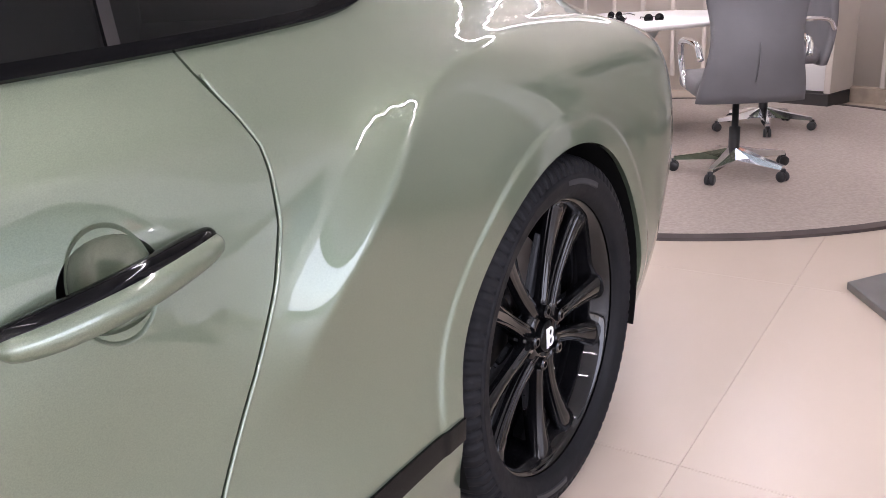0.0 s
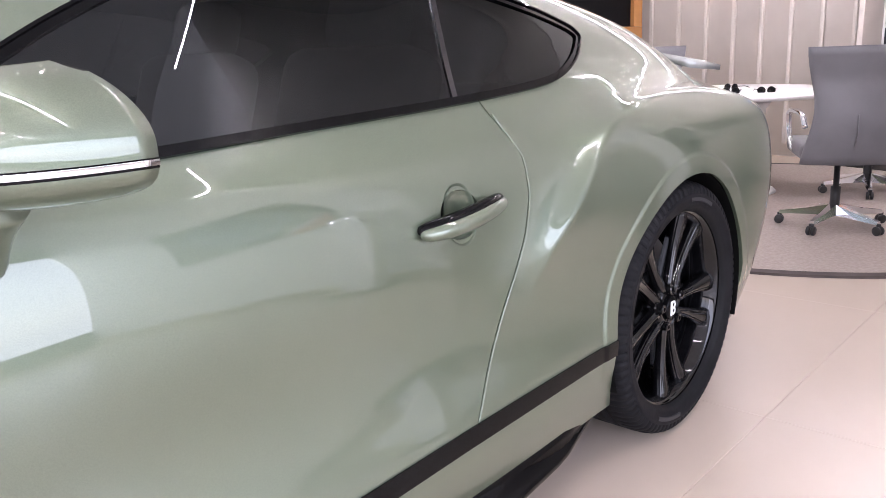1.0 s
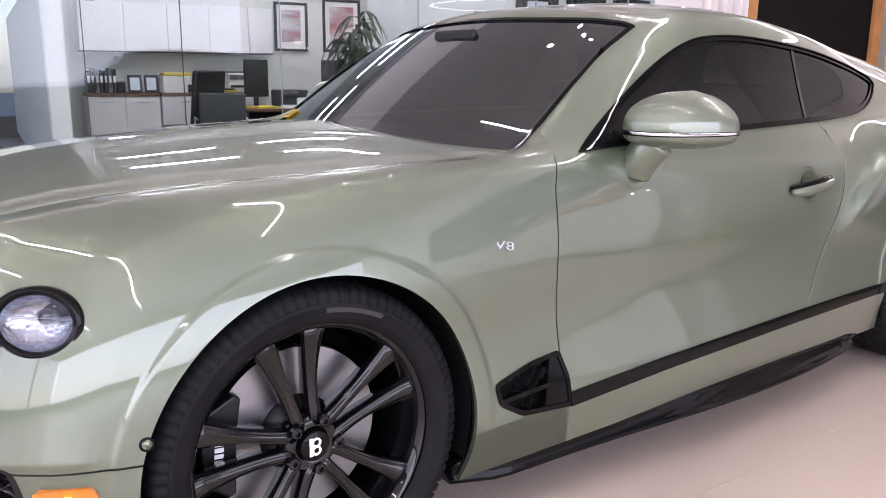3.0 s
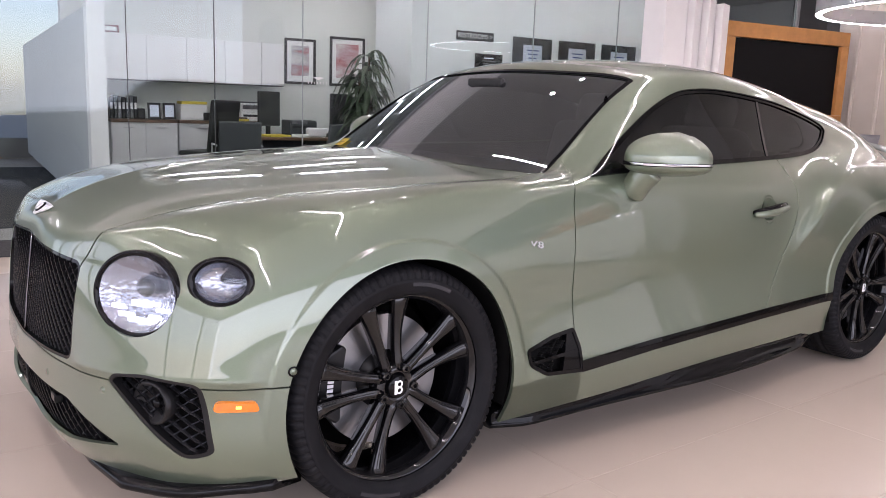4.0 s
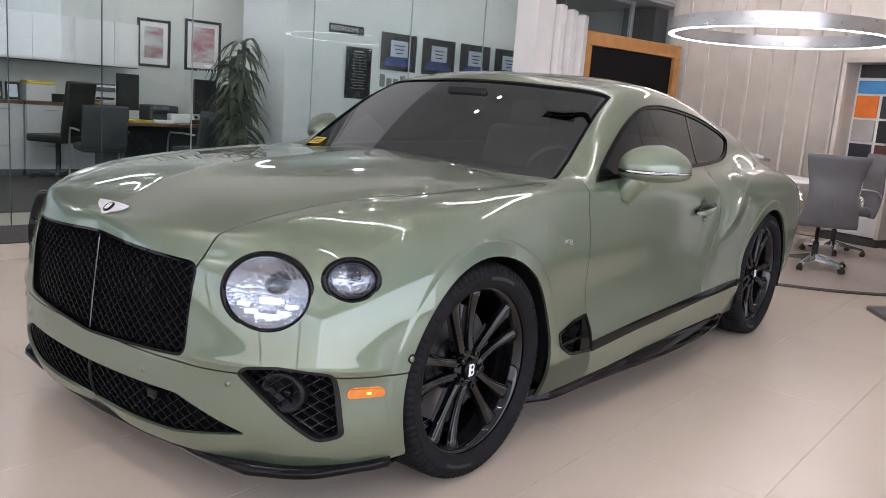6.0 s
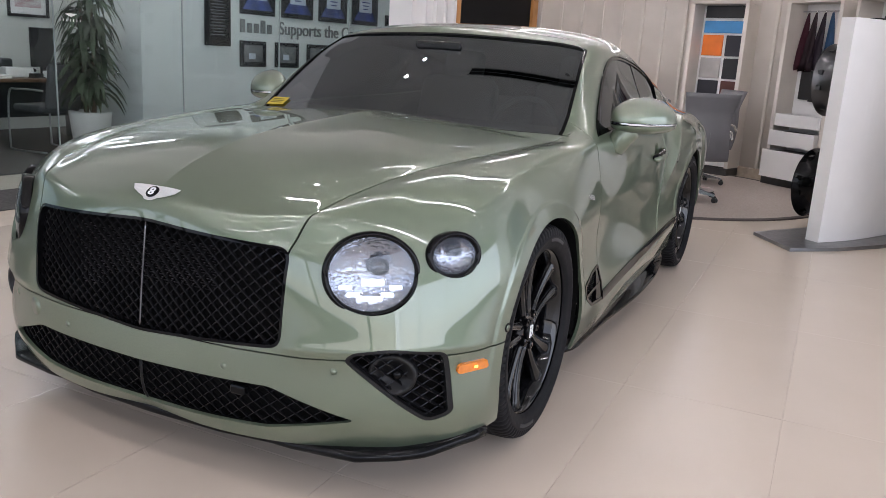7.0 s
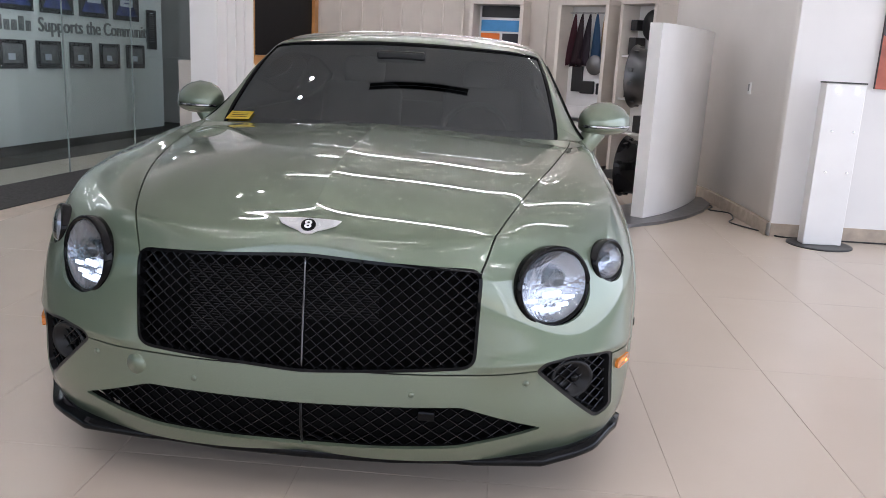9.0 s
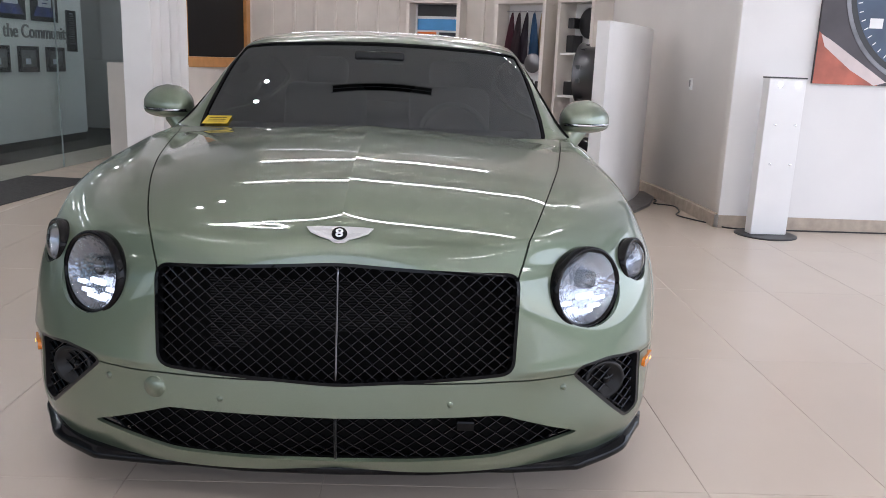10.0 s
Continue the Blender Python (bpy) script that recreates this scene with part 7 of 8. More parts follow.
box(bm, (0.335, front_at(0.35, 0.32) + 0.0, 0.308), (0.385, front_at(0.35, 0.32) + 0.03, 0.338), 0.006)
part("front_radar_camera", bm, GLOSS_BLACK, CAR, "small black camera pod in the lower intake")
fog_bm = lattice(FOG, 0.034, 0.85, 0.022)
for sx in (1, -1):
    b2 = fog_bm.copy()
    if sx < 0:
        b2.transform(Matrix.Diagonal((-1, 1, 1, 1)))
    part("side_intake_mesh", b2, grille_bar, CAR, "black mesh in the side intake")
    put = (lambda s: s) if sx > 0 else flipped
    panel("side_intake_backing", put(raised(clip(NOSE, front_in(FOG, -0.015)), -0.06)), MATT_BLACK, CAR, "", 0.0)
    panel("side_intake_frame", put(raised(clip(clip(NOSE, front_in(FOG, -0.001)), lambda p: 0.010 - poly_sd(FOG, p[:, 0], p[:, 2])), -0.002)), SATIN_BLACK, CAR, "", 0.03)
    c, n = on_front(sx * 0.782, 0.408)
    n = Vector((sx * 0.35, -0.93, 0.0)).normalized()
    m = Matrix.Translation(c - n * 0.012) @ n.to_track_quat("Z", "Y").to_matrix().to_4x4()
    sens = part("radar_bezel", lathe([(0.062, -0.04), (0.062, -0.004), (0.058, 0.002), (0.050, -0.002), (0.034, -0.022), (0.0, -0.026)], 48, m @ Matrix.Diagonal((1.12, 0.98, 1, 1))), SATIN_BLACK, CAR, "round black bezel in the side intake", True)
    part("radar_eye", lathe([(0.016, -0.02), (0.014, -0.008), (0.008, -0.003), (0.0, -0.002)], 24, m @ Matrix.Translation((0.012, 0, 0))), GLOSS_BLACK, sens, "", True)
fog_bm.free()

# ---- lamps ----
def facet_chrome():
    m, nt, p = _mat("faceted_reflector")
    tc = nt.nodes.new("ShaderNodeTexCoord")
    v = nt.nodes.new("ShaderNodeTexVoronoi")
    v.inputs["Scale"].default_value = 75.0
    nt.links.new(tc.outputs["Object"], v.inputs["Vector"])
    bp = nt.nodes.new("ShaderNodeBump")
    bp.inputs["Strength"].default_value, bp.inputs["Distance"].default_value = 0.35, 0.006
    nt.links.new(v.outputs["Distance"], bp.inputs["Height"])
    nt.links.new(bp.outputs[0], p.inputs["Normal"])
    p.inputs["Base Color"].default_value = (0.40, 0.41, 0.45, 1)
    p.inputs["Metallic"].default_value, p.inputs["Roughness"].default_value = 1.0, 0.24
    return m


FACET = facet_chrome()
for sx in (1, -1):
    for k, (c0, n0, r, wide) in enumerate(LAMPS):
        d = SV - np.array(c0)
        h = d @ np.array(n0)
        rad = np.linalg.norm(d - h[:, None] * np.array(n0), axis=1)
        lift = float(np.mean(h[(rad < r * 1.03) & (rad > r * 0.9) & (np.abs(h) < 0.12)]))
        c = Vector(c0) + Vector(n0) * (lift + 0.004)
        c, n = Vector((c.x * sx, c.y, c.z)), Vector((n0.x * sx, n0.y, n0.z))
        m = Matrix.Translation(c) @ n.to_track_quat("Z", "Y").to_matrix().to_4x4() @ Matrix.Diagonal((wide, 1, 1, 1))
        lamp = part("headlamp" if k == 0 else "auxiliary_lamp", lathe([(r + 0.006, -0.05), (r + 0.007, 0.0), (r + 0.003, 0.006), (r - 0.003, 0.006), (r - 0.009, 0.0), (r - 0.0095, -0.05)], 72, m), GLOSS_BLACK, CAR, "round lamp with a gloss black bezel", True)
        part("lamp_bowl", lathe([(r - 0.009, -0.001), (r * 0.78, -0.016), (r * 0.55, -0.028), (r * 0.3, -0.032), (0.0, -0.033)], 72, m, cap=False), FACET, lamp, "faceted chrome reflector", True)
        part("lamp_lens", lathe([(r - 0.008, 0.003), (r * 0.7, 0.012), (r * 0.35, 0.018), (0.0, 0.020)], 64, m, cap=False), LENS, lamp, "clear dome lens", True)
        ins = bmesh.new()
        lathe([(r * 0.26, -0.034), (r * 0.24, -0.012), (r * 0.21, -0.010), (r * 0.19, -0.018), (r * 0.10, -0.026), (0.0, -0.028)], 40, m @ Matrix.Translation((r * 0.16, r * 0.18, 0)), bm=ins)
        part("projector", ins, DARK_CHROME, lamp, "chrome projector ring", True)
        if k == 0:
            led = bmesh.new()
            box(led, (-0.022, -0.034, -0.026), (0.032, -0.018, -0.012), 0.003, m=m)
            for q in range(6):
                a = radians(212 + q * 23)
                box(led, (0.072 * math.cos(a) - 0.0145, 0.072 * math.sin(a) - 0.005, -0.024), (0.072 * math.cos(a) + 0.0145, 0.072 * math.sin(a) + 0.005, -0.013), m=m)
            part("daytime_light", led, LED_WHITE, lamp, "lit white light bar")
    # side marker, sensors
    bm = bmesh.new()
    pts = rounded([(-0.566, 0.406), (-0.562, 0.437), (-0.468, 0.435), (-0.458, 0.405)], 0.014)
    ring = []
    for lift in (-0.004, 0.009):
        row = []
        for y, z in pts:
            p, nn = on_side(y, z)
            q = p + nn * lift
            row.append(bm.verts.new((q.x * sx, q.y, q.z)))
        ring.append(row)
    bm.faces.new(ring[1])
    for i in range(len(pts)):
        j = (i + 1) % len(pts)
        bm.faces.new((ring[0][i], ring[0][j], ring[1][j], ring[1][i]))
    mk = part("side_marker", bm, AMBER, CAR, "amber side marker lens")
    p, nn = on_side(-0.51, 0.42)
    bm = bmesh.new()
    box(bm, (-0.007, -0.004, 0.0085), (0.007, 0.004, 0.0100), 0.0007, m=Matrix.Translation((p.x * sx, p.y, p.z)) @ Vector((nn.x * sx, nn.y, nn.z)).to_track_quat("Z", "Y").to_matrix().to_4x4())
    part("marker_bulb", bm, LED_AMBER, mk, "small glowing amber bulb")
    for x, z in ((0.315, 0.388), (0.64, 0.418)):
        p, nn = on_front(sx * x, z)
        m = Matrix.Translation(p) @ nn.to_track_quat("Z", "Y").to_matrix().to_4x4()
        part("parking_sensor", lathe([(0.0115, -0.004), (0.0115, 0.0006), (0.0098, 0.0006), (0.0098, -0.001), (0.0088, -0.001), (0.0088, 0.0012), (0.0, 0.0014)], 24, m), PAINT, CAR, "small round body-colour sensor", True)
    p, nn = on_side(-0.375, 0.505)
    m = Matrix.Translation((p.x * sx, p.y, p.z)) @ Vector((nn.x * sx, nn.y, nn.z)).to_track_quat("Z", "Y").to_matrix().to_4x4()
    part("parking_sensor", lathe([(0.0145, -0.004), (0.0145, 0.001), (0.0105, 0.0012), (0.0, 0.0012)], 28, m), GLOSS_BLACK, CAR, "small round sensor with a black ring", True)
    part("sensor_face", lathe([(0.0098, 0.0), (0.0098, 0.0018), (0.0, 0.0022)], 24, m), PAINT, CAR, "", True)
p, nn = on_front(-0.50, 0.405)
m = Matrix.Translation(p) @ nn.to_track_quat("Z", "Y").to_matrix().to_4x4()
part("tow_cover", lathe([(0.034, -0.004), (0.034, 0.0006), (0.0325, 0.0006), (0.0325, -0.0012), (0.031, -0.0012), (0.031, 0.0006), (0.0, 0.0006)], 36, m), PAINT, CAR, "round body-colour towing eye cover", True)

# ---- lower lips, skirts, vents ----
def plan_front(x):
    """The nose's outline in plan at half width x."""
    return float(np.interp(x, [0, 0.26, 0.49, 0.705, 0.87, 0.962, 1.0], [-0.858, -0.85, -0.817, -0.74, -0.62, -0.475, -0.33]))


bm = bmesh.new()
rows = []
xs = np.concatenate([np.linspace(-0.975, -0.7, 18), np.linspace(-0.68, 0.68, 40), np.linspace(0.7, 0.975, 18)])
for x in xs:
    a = abs(x)
    y = plan_front(a)
    side = np.clip((a - 0.45) / 0.25, 0, 1)
    out = -0.045 + 0.054 * side - 0.012 * np.clip((a - 0.84) / 0.1, 0, 1)
    dx = np.sign(x) * out * np.clip((a - 0.6) / 0.3, 0, 1)
    dy = -out * (1 - 0.4 * np.clip((a - 0.6) / 0.3, 0, 1))
    up = 0.018 * np.clip((a - 0.80) / 0.16, 0, 1)
    rows.append([bm.verts.new(q) for q in ((x + dx, y + dy, 0.150 + up), (x + dx, y + dy - 0.004, 0.157 + up), (x + dx, y + dy, 0.166 + up + 0.010 * side), (x * 0.97, y + 0.045, 0.180 + up), (x * 0.93, y + 0.12, 0.180), (x * 0.93, y + 0.12, 0.138))])
for a, b in zip(rows, rows[1:]):
    for k in range(6):
        bm.faces.new((a[k], a[(k + 1) % 6], b[(k + 1) % 6], b[k]))
bm.faces.new(rows[0])
bm.faces.new(rows[-1])
part("front_splitter", bm, GLOSS_BLACK, CAR, "gloss black front splitter lip", True)
for sx in (1, -1):
    bm = bmesh.new()
    rows = []
    for y in np.linspace(0.40, 2.47, 40):
        t = (y - 0.40) / 2.07
        x = 0.942 + 0.015 * math.sin(math.pi * min(1, t * 1.1)) - 0.03 * np.clip((t - 0.9) / 0.1, 0, 1) - 0.05 * np.clip((0.06 - t) / 0.06, 0, 1)
        lo = 0.142 + 0.012 * t + 0.045 * np.clip((t - 0.88) / 0.12, 0, 1)
        wing = np.clip((t - 0.15) / 0.45, 0, 1) * np.clip((1.0 - t) / 0.32, 0, 1)
        xo = x + 0.024 + 0.040 * wing * wing * (3 - 2 * wing)
        rows.append([bm.verts.new((sx * a, y, b)) for a, b in ((x - 0.10, lo), (xo - 0.006, lo), (xo, lo + 0.004), (xo, lo + 0.016), (xo - 0.008, lo + 0.021), (x + 0.026, 0.194 + 0.012 * t), (x + 0.020, 0.216 + 0.012 * t), (x - 0.10, 0.216 + 0.012 * t))])
    for a, b in zip(rows, rows[1:]):
        for k in range(8):
            bm.faces.new((a[k], a[(k + 1) % 8], b[(k + 1) % 8], b[k]))
    bm.faces.new(rows[0])
    bm.faces.new(rows[-1])
    part("side_skirt", bm, GLOSS_BLACK, CAR, "gloss black side skirt blade", True)
    put = (lambda s: s) if sx > 0 else flipped
    vent_in = lambda p: np.where(p[:, 0] > 0.45, poly_sd(VENT, p[:, 1], p[:, 2]), -1.0)
    panel("wing_vent_backing", put(raised(clip(VENT_SKIN, lambda p: vent_in(p) + 0.01), -0.035)), MATT_BLACK, CAR, "", 0.0)
    vent = panel("wing_vent_frame", put(raised(clip(clip(VENT_SKIN, vent_in), lambda p: 0.013 - vent_in(p)), 0.003)), GLOSS_BLACK, CAR, "gloss black wing vent frame", 0.03)
    rear_plate = clip(clip(VENT_SKIN, vent_in), lambda p: p[:, 1] - (0.655 + (p[:, 2] - 0.39) * 0.25))
    panel("vent_plate", put(raised(rear_plate, 0.0)), GLOSS_BLACK, vent, "", 0.02)
    mid = clip(clip(VENT_SKIN, vent_in), lambda p: 0.006 - np.abs(p[:, 2] - (0.385 + (p[:, 1] - 0.6) * 0.05)))
    panel("vent_bar", put(raised(mid, 0.001)), GLOSS_BLACK, vent, "", 0.02)
    for q in range(11):
        y0 = 0.515 + q * 0.0125
        for half in (1, -1):
            slat = clip(clip(VENT_SKIN, lambda p: np.minimum(vent_in(p) - 0.012, half * (p[:, 2] - 0.385 - (p[:, 1] - 0.6) * 0.05) - 0.005)), lambda p: 0.0022 - np.abs(p[:, 1] - y0 - (p[:, 2] - 0.39) * 0.9))
            if len(slat[2]) > 8:
                slat = main_piece(slat)
                panel("vent_slat", put(raised(slat, -0.006)), SATIN_BLACK, vent, "", 0.02)

# ---- mirrors and handles ----
def door_mirror(sx):
    m = thing("door_mirror", pose(0, 0, 0), "", "")
    m.parent = CAR
    c = Vector((1.030, 1.128, 1.054))

    def shell(zlo, zhi, name, mat, label, grow=0.0, first=-0.5):
        bm = bmesh.new()
        rows = []
        for i in range(17):
            t = i / 16
            z = z0 = zlo + (zhi - zlo) * t
            row = []
            for j in range(33):
                s = math.pi * (first + (0.5 - first) * j / 32)
                zz = z0 / (0.100 if z0 > 0 else 0.064)
                k = max(0.0, 1 - abs(zz) ** (2.3 if z0 > 0 else 4.5)) ** 0.5
                x = (0.132 + grow) * math.sin(s) * k * (1.0 - 0.10 * math.sin(s))
                y = -(0.155 + grow) * max(0.0, math.cos(s)) ** 0.85 * k
                out = min(1.0, max(0.0, (x / 0.125 + 0.35) / 1.35))
                z = z0 * (1 - (0.28 if z0 > 0 else 0.15) * out * out)
                row.append(bm.verts.new((sx * (c.x + x * 1.0), c.y + y + 0.055 * (x / 0.128), c.z + z)))
            rows.append(row)
        for a, b in zip(rows, rows[1:]):
            for j in range(32):
                bm.faces.new((a[j], a[j + 1], b[j + 1], b[j]))
        for row in (rows[0], rows[-1]):
            bm.faces.new(row)
        bm.faces.new([r[0] for r in rows] + [r[-1] for r in reversed(rows)])
        return part(name, bm, mat, m, label, True)

    shell(-0.0165, 0.100, "mirror_cap", PAINT, "sage green mirror cap")
    shell(-0.064, -0.0185, "mirror_base_shell", PAINT, "")
    shell(-0.0240, -0.0205, "mirror_gap", GLOSS_BLACK, "gloss black line", 0.0008, -0.36)
    shell(-0.0205, -0.0125, "mirror_strip", CHROME, "bright strip across the mirror", 0.0014, -0.34)
    shell(-0.0125, -0.0105, "mirror_gap", GLOSS_BLACK, "gloss black line", 0.0008, -0.36)
    bm = bmesh.new()
    lathe([(0.105, 0), (0.105, 0.004), (0.0, 0.0045)], 40, Matrix.Translation((sx * c.x, c.y + 0.001, c.z + 0.008)) @ pose(0, 0, 0, -90, 0, -sx * -20) @ Matrix.Diagonal((1.02, 0.58, 1, 1)), bm=bm)
    part("mirror_glass", bm, MIRROR_GLASS, m, "mirror glass", True)
    bm = bmesh.new()
    path = curve_pts([(0.912, 1.040, 0.922), (0.928, 1.040, 0.948), (0.948, 1.045, 0.98), (0.975, 1.058, 1.014)], 12)
    tube(bm, [(sx * a, b, cc) for a, b, cc in path], [0.049 + 0.004 * (i / 11) for i in range(12)], 24)
    part("mirror_stalk", bm, PAINT, m, "", True)
    return m


for sx in (1, -1):
    door_mirror(sx)
    # handle
    put = (lambda s: s) if sx > 0 else flipped
    p, nn = on_side(1.925, 0.822)
    m = Matrix.Translation((p.x * sx, p.y, p.z)) @ Vector((nn.x * sx, nn.y, nn.z)).to_track_quat("Z", "Y").to_matrix().to_4x4()
    part("handle_cup", lathe([(0.051, 0.0006), (0.0475, -0.0012), (0.043, -0.009), (0.034, -0.021), (0.020, -0.030), (0.0, -0.033)], 40, m @ Matrix.Diagonal((1, 1.25, 1, 1)), cap=False), PAINT, CAR, "body-colour finger recess", True)
    bm = bmesh.new()
    pts = []
    for y, z, o in ((1.798, 0.806, 0.004), (1.812, 0.807, 0.018), (1.85, 0.810, 0.030), (1.92, 0.816, 0.036), (1.99, 0.823, 0.030), (2.04, 0.827, 0.018), (2.056, 0.828, 0.004)):
        q, _ = on_side(y, z)
        pts.append(((q.x + o) * sx, y, z))
    tube(bm, curve_pts(pts, 22), [0.006 + 0.0115 * math.sin(math.pi * i / 21) ** 0.5 for i in range(22)], 12)
    hd = part("door_handle", bm, PAINT, CAR, "sage green pull handle with a black upper edge", True)
    bm = bmesh.new()
    tube(bm, [(q[0] - sx * 0.009, q[1], q[2] + 0.004 + 0.007 * math.sin(math.pi * i / 21) ** 0.6) for i, q in enumerate(curve_pts(pts, 22))], [0.005 + 0.0115 * math.sin(math.pi * i / 21) ** 0.5 for i in range(22)], 14)
    part("handle_inlay", bm, GLOSS_BLACK, hd, "gloss black handle inlay", True)
    # rolled rear edge of the door
    bm = bmesh.new()
    pts = []
    for z in np.linspace(0.392, 1.0, 70):
        y = float(door_back(z)) + 0.0042
        p, nn = on_side(y, float(z))
        x = p.x - (nn.y * (y - p.y) + nn.z * (z - p.z)) / max(nn.x, 0.3)
        pts.append((x, y, float(z)))
    xs = np.convolve(np.pad([q[0] for q in pts], 4, mode="edge"), np.ones(9) / 9, mode="valid")
    tube(bm, [(sx * (a - 0.0002), q[1], q[2]) for a, q in zip(xs, pts)], 0.0032, 8)
    part("door_edge", bm, PAINT, CAR, "", True)
    # wing badge
    p, nn = on_side(0.510, 0.778)
    ydir = Vector((0, sx, 0))
    zdir = (nn if sx > 0 else Vector((-nn.x, nn.y, nn.z)))
    up = zdir.cross(ydir).normalized()
    rot = Matrix((ydir, up, ydir.cross(up))).transposed().to_4x4()
    writing("wing_badge", "V8", 0.038, BADGE_CHROME, Matrix.Translation((p.x * sx, p.y, p.z)) @ rot @ Matrix(((1.35, 0.35, 0, 0), (0, 0.72, 0, 0), (0, 0, 1, 0.0028), (0, 0, 0, 1))), CAR, 0.003, label="chrome V8 badge")
    # rear side marker
    bm = bmesh.new()
    p, nn = on_side(3.60, 0.50)
    box(bm, (-0.012, -0.05, -0.003), (0.012, 0.05, 0.004), 0.003, m=Matrix.Translation((p.x * sx, p.y, p.z)) @ Vector((nn.x * sx, nn.y, nn.z)).to_track_quat("Z", "Y").to_matrix().to_4x4())
    part("rear_side_marker", bm, RED_LENS, CAR, "red rear side marker")

bm = bmesh.new()
box(bm, (-0.34, front_at(0, 0.21) + 0.05, 0.166), (0.34, front_at(0, 0.21) + 0.24, 0.178), 0.003)
part("intake_floor", bm, MATT_BLACK, CAR, "black floor of the lower intake")

# ---- bonnet emblem ----
p, nn = on_top(0.0, -0.775)
nn = Vector((0, -0.62, 0.78)).normalized()
m = Matrix.Translation(p + nn * 0.004) @ Matrix((Vector((1, 0, 0)), nn.cross(Vector((1, 0, 0))), nn)).transposed().to_4x4()
wing = [(0.0, -0.034), (0.016, -0.031), (0.027, -0.020), (0.052, -0.012), (0.078, 0.001), (0.091, 0.020), (0.06, 0.022), (0.03, 0.023), (0.0, 0.023)]
bm = bmesh.new()
prism(bm, wing + [(-x, y) for x, y in wing[-2:0:-1]], 0.0, 0.004, m, bevel=0.0012)
for q in range(6):
    for s in (1, -1):
        box(bm, (s * (0.026 + q * 0.010), -0.004 + q * 0.002, 0.004), (s * (0.030 + q * 0.010), 0.013, 0.0055), m=m)
em = part("bonnet_emblem", bm, BADGE_SILVER, CAR, "chrome wing-shaped bonnet emblem")
part("emblem_disc", lathe([(0.0215, 0.004), (0.0205, 0.0075), (0.0, 0.008)], 32, m @ Matrix.Translation((0, -0.003, 0))), GLOSS_BLACK, em, "black oval disc", True)
bm = bmesh.new()
for dy in (-0.0062, 0.0062):
    lathe([(0.0032, 0.0078), (0.0032, 0.009), (0.0082, 0.009), (0.0082, 0.0078)], 20, m @ Matrix.Translation((0, dy - 0.003, 0)) @ Matrix.Diagonal((1.25, 1, 1, 1)), True, bm)
part("emblem_mark", bm, WHITE_MARK, em)

# ---- cowl, wipers, card, spoiler ----
panel("cowl", raised(both(cuts(SKIN, lambda p: np.where((p[:, 1] > 0.3) & (p[:, 1] < 0.9) & (p[:, 2] > 0.93), np.minimum(p[:, 1] - hood_back(p[:, 0]) + 0.01, screen_y(p[:, 0]) + 0.012 - p[:, 1]), -1.0), lambda p: 0.80 - p[:, 0])), -0.012), SATIN_BLACK, CAR, "black cowl under the windscreen", 0.0)
for x0, x1 in ((-0.60, -0.05), (0.08, 0.62)):
    bm = bmesh.new()
    pts = []
    for i in range(14):
        x = x0 + (x1 - x0) * i / 13
        y = float(screen_y(x)) + 0.012 + 0.02 * i / 13
        q, n2 = on_top(x, y)
        pts.append(q + n2 * 0.006)
    tube(bm, pts, 0.005, 6)
    part("wiper", bm, SATIN_BLACK, CAR, "black parked wiper blade")
bm = bmesh.new()
q = []
for x, y in ((-0.765, 0.735), (-0.645, 0.705), (-0.63, 0.745), (-0.745, 0.775)):
    a, n2 = on_top(x, y)
    q.append(a + n2 * 0.003)
bm.faces.new([bm.verts.new(v) for v in q])
bmesh.ops.solidify(bm, geom=bm.faces[:], thickness=0.0015)
card = part("window_card", bm, YELLOW, CAR, "yellow card on the windscreen corner")
bm = bmesh.new()
for r in range(3):
    t = 0.25 + r * 0.22
    a, b = q[0].lerp(q[3], t), q[1].lerp(q[2], t)
    a, b = a.lerp(b, 0.15), a.lerp(b, 0.85)
    tube(bm, [a + Vector((0, -0.001, 0.002)), b + Vector((0, -0.001, 0.002))], 0.0012, 4)
part("card_lines", bm, SATIN_BLACK, card, "dark printed bars")
bm = bmesh.new()
rows = []
for x in np.linspace(-0.62, 0.62, 25):
    k = (x / 0.62) ** 2
    y0, y1, zf, zr = 3.66 - 0.04 * k, 3.93 - 0.03 * k, 1.138 - 0.075 * k, 1.078 - 0.045 * k
    rows.append([bm.verts.new(v) for v in ((x, y0, zf), (x, (y0 + y1) / 2, (zf + zr) / 2 + 0.006), (x, y1, zr), (x, y1 - 0.006, zr - 0.020), (x, y0 + 0.01, zf - 0.030))])
for a, b in zip(rows, rows[1:]):
    for k in range(5):
        bm.faces.new((a[k], a[(k + 1) % 5], b[(k + 1) % 5], b[k]))
bm.faces.new(rows[0]); bm.faces.new(rows[-1])
part("rear_spoiler", bm, surface("spoiler_grey", (0.42, 0.43, 0.41), 0.25, metal=0.3, vary=0.05, coat=0.6), CAR, "raised pale grey rear spoiler", True)
bm = bmesh.new()
for x in (-0.35, 0.35):
    box(bm, (x - 0.02, 3.74, 0.96), (x + 0.02, 3.80, 1.082), 0.005)
part("spoiler_strut", bm, SATIN_BLACK, CAR)

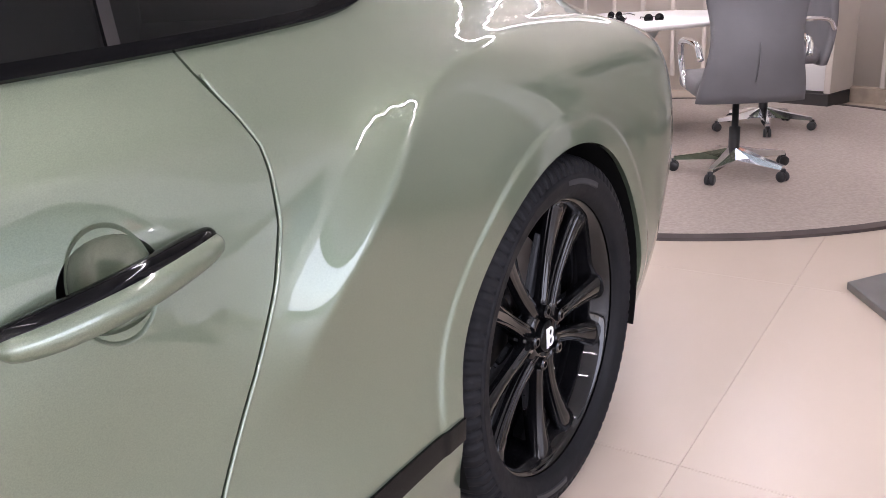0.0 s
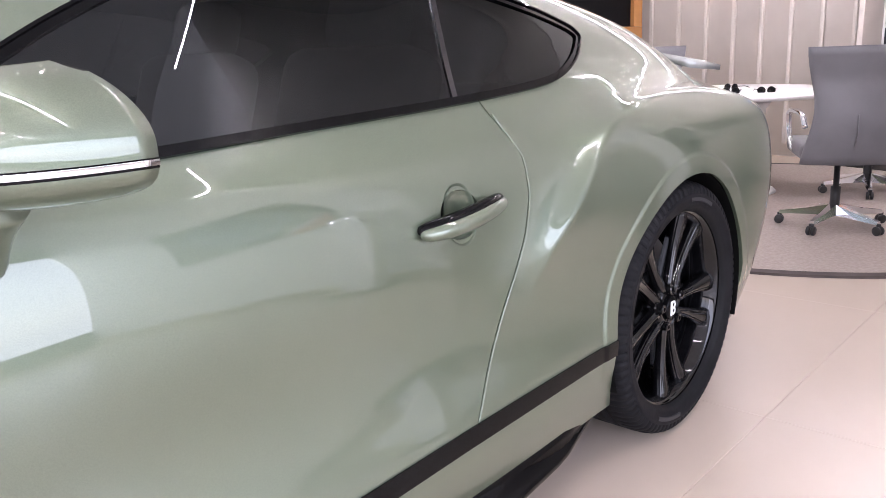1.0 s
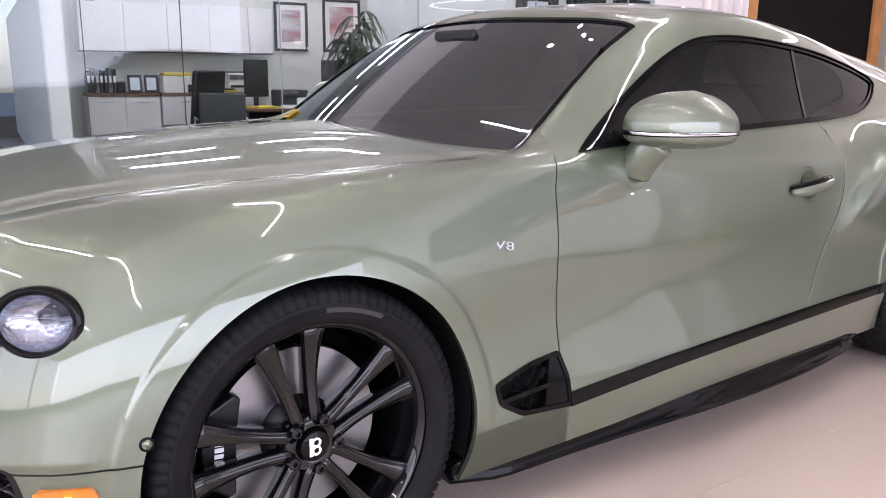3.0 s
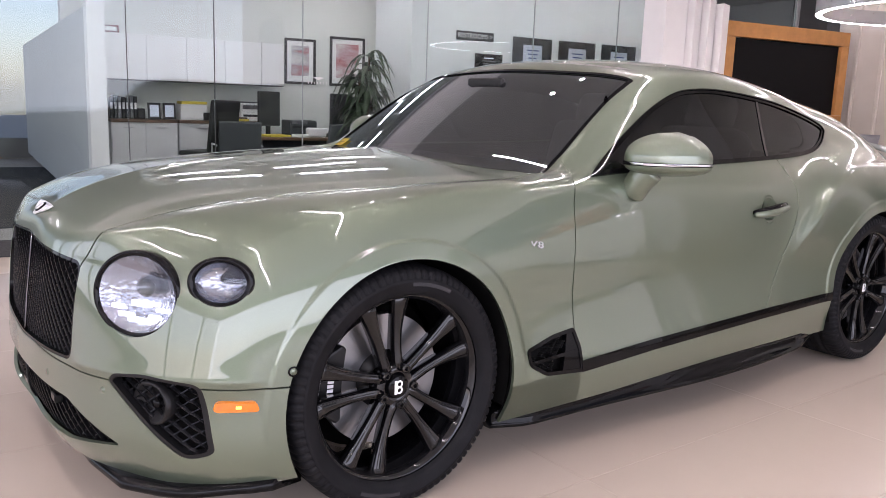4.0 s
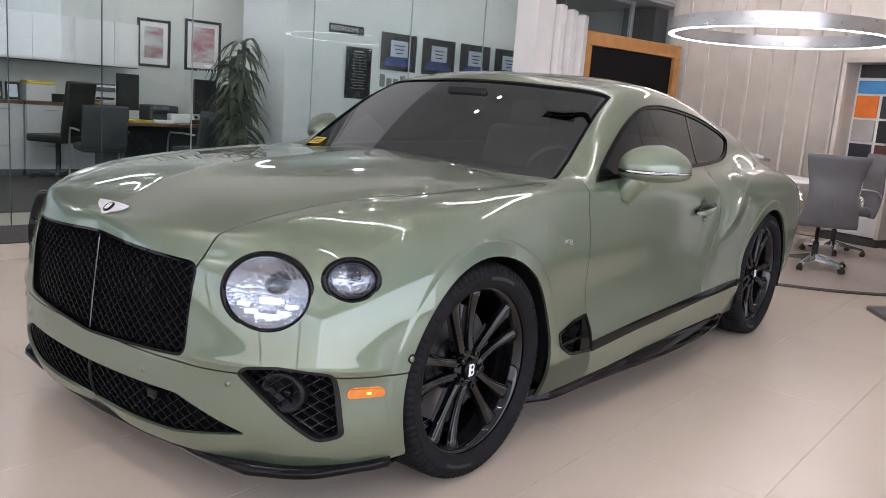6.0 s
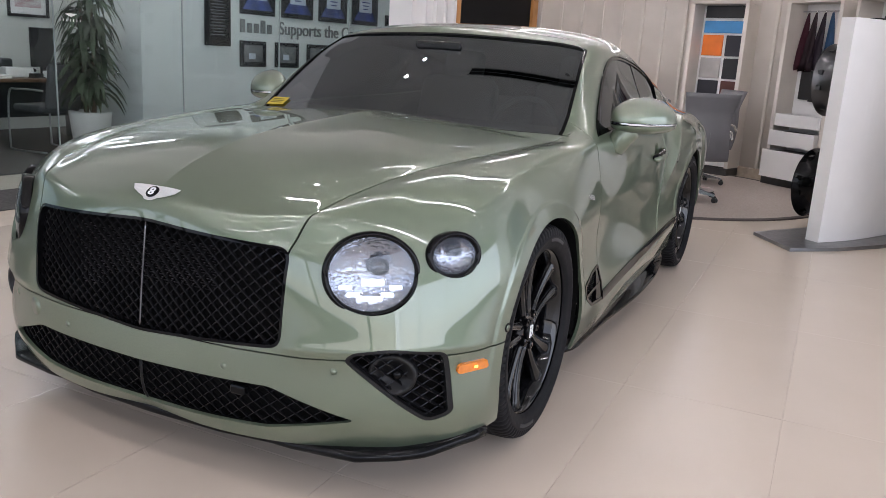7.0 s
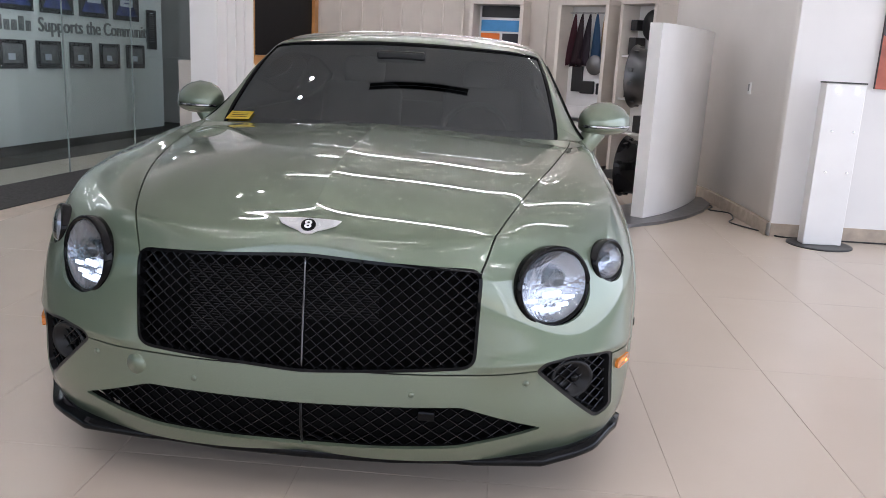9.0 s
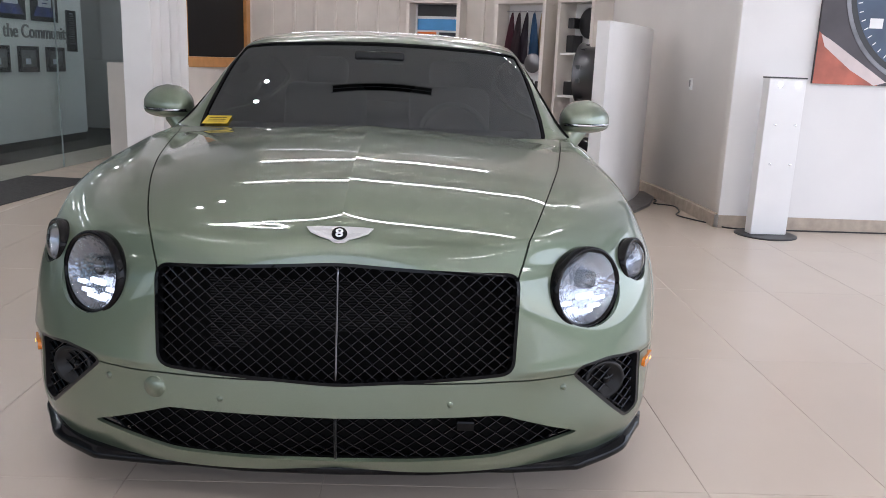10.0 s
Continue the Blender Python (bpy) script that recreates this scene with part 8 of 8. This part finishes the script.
# ---- cabin ----
cab = thing("cabin", pose(0, 0, 0), "", "")
cab.parent = CAR
bm = bmesh.new()
prism(bm, [(0.60, 0.70), (0.72, 0.965), (0.95, 1.00), (1.15, 0.97), (1.22, 0.85), (1.10, 0.60)], -0.72, 0.72, Matrix(((0, 0, 1, 0), (1, 0, 0, 0), (0, 1, 0, 0), (0, 0, 0, 1))), bevel=0.02)
part("dashboard", bm, LEATHER_DARK, cab, "dark leather dashboard")
bm = bmesh.new()
lathe([(0.165, -0.014), (0.182, -0.012), (0.190, 0), (0.182, 0.012), (0.165, 0.014), (0.160, 0)], 40, closed=True, m=pose(0.38, 1.30, 0.93, 68, 0, 0), bm=bm)
box(bm, (-0.165, -0.02, -0.012), (0.165, 0.02, 0.012), 0.008, m=pose(0.38, 1.30, 0.93, 68, 0, 0))
lathe([(0.06, -0.02), (0.06, 0.02), (0.0, 0.025)], 24, pose(0.38, 1.30, 0.93, 68, 0, 0), bm=bm)
part("steering_wheel", bm, surface("grey_leather", (0.12, 0.12, 0.125), 0.5, vary=0.1), cab, "grey leather steering wheel")
seat_m = surface("seat_leather", (0.06, 0.06, 0.062), 0.5, vary=0.15, fine=0.2, fine_scale=200)
for x in (-0.38, 0.38):
    seat = bmesh.new()
    box(seat, (x - 0.26, 1.45, 0.40), (x + 0.26, 1.98, 0.60), 0.06, 3)
    box(seat, (-0.25, -0.09, 0.0), (0.25, 0.09, 0.62), 0.07, 3, Matrix.Translation((x, 2.02, 0.56)) @ pose(0, 0, 0, -18, 0, 0))
    box(seat, (-0.13, -0.06, 0.62), (0.13, 0.06, 0.80), 0.05, 3, Matrix.Translation((x, 2.02, 0.55)) @ pose(0, 0, 0, -18, 0, 0))
    part("front_seat", seat, seat_m, cab, "dark leather bucket seat", True)
bm = bmesh.new()
box(bm, (-0.62, 2.35, 0.45), (0.62, 2.75, 0.62), 0.06, 3)
box(bm, (-0.60, -0.08, 0.0), (0.60, 0.08, 0.45), 0.06, 3, Matrix.Translation((0, 2.78, 0.60)) @ pose(0, 0, 0, -25, 0, 0))
part("rear_bench", bm, seat_m, cab, "", True)
bm = bmesh.new()
box(bm, (-0.12, 1.06, 1.285), (0.12, 1.09, 1.345), 0.012)
part("rear_view_mirror", bm, SATIN_BLACK, cab)
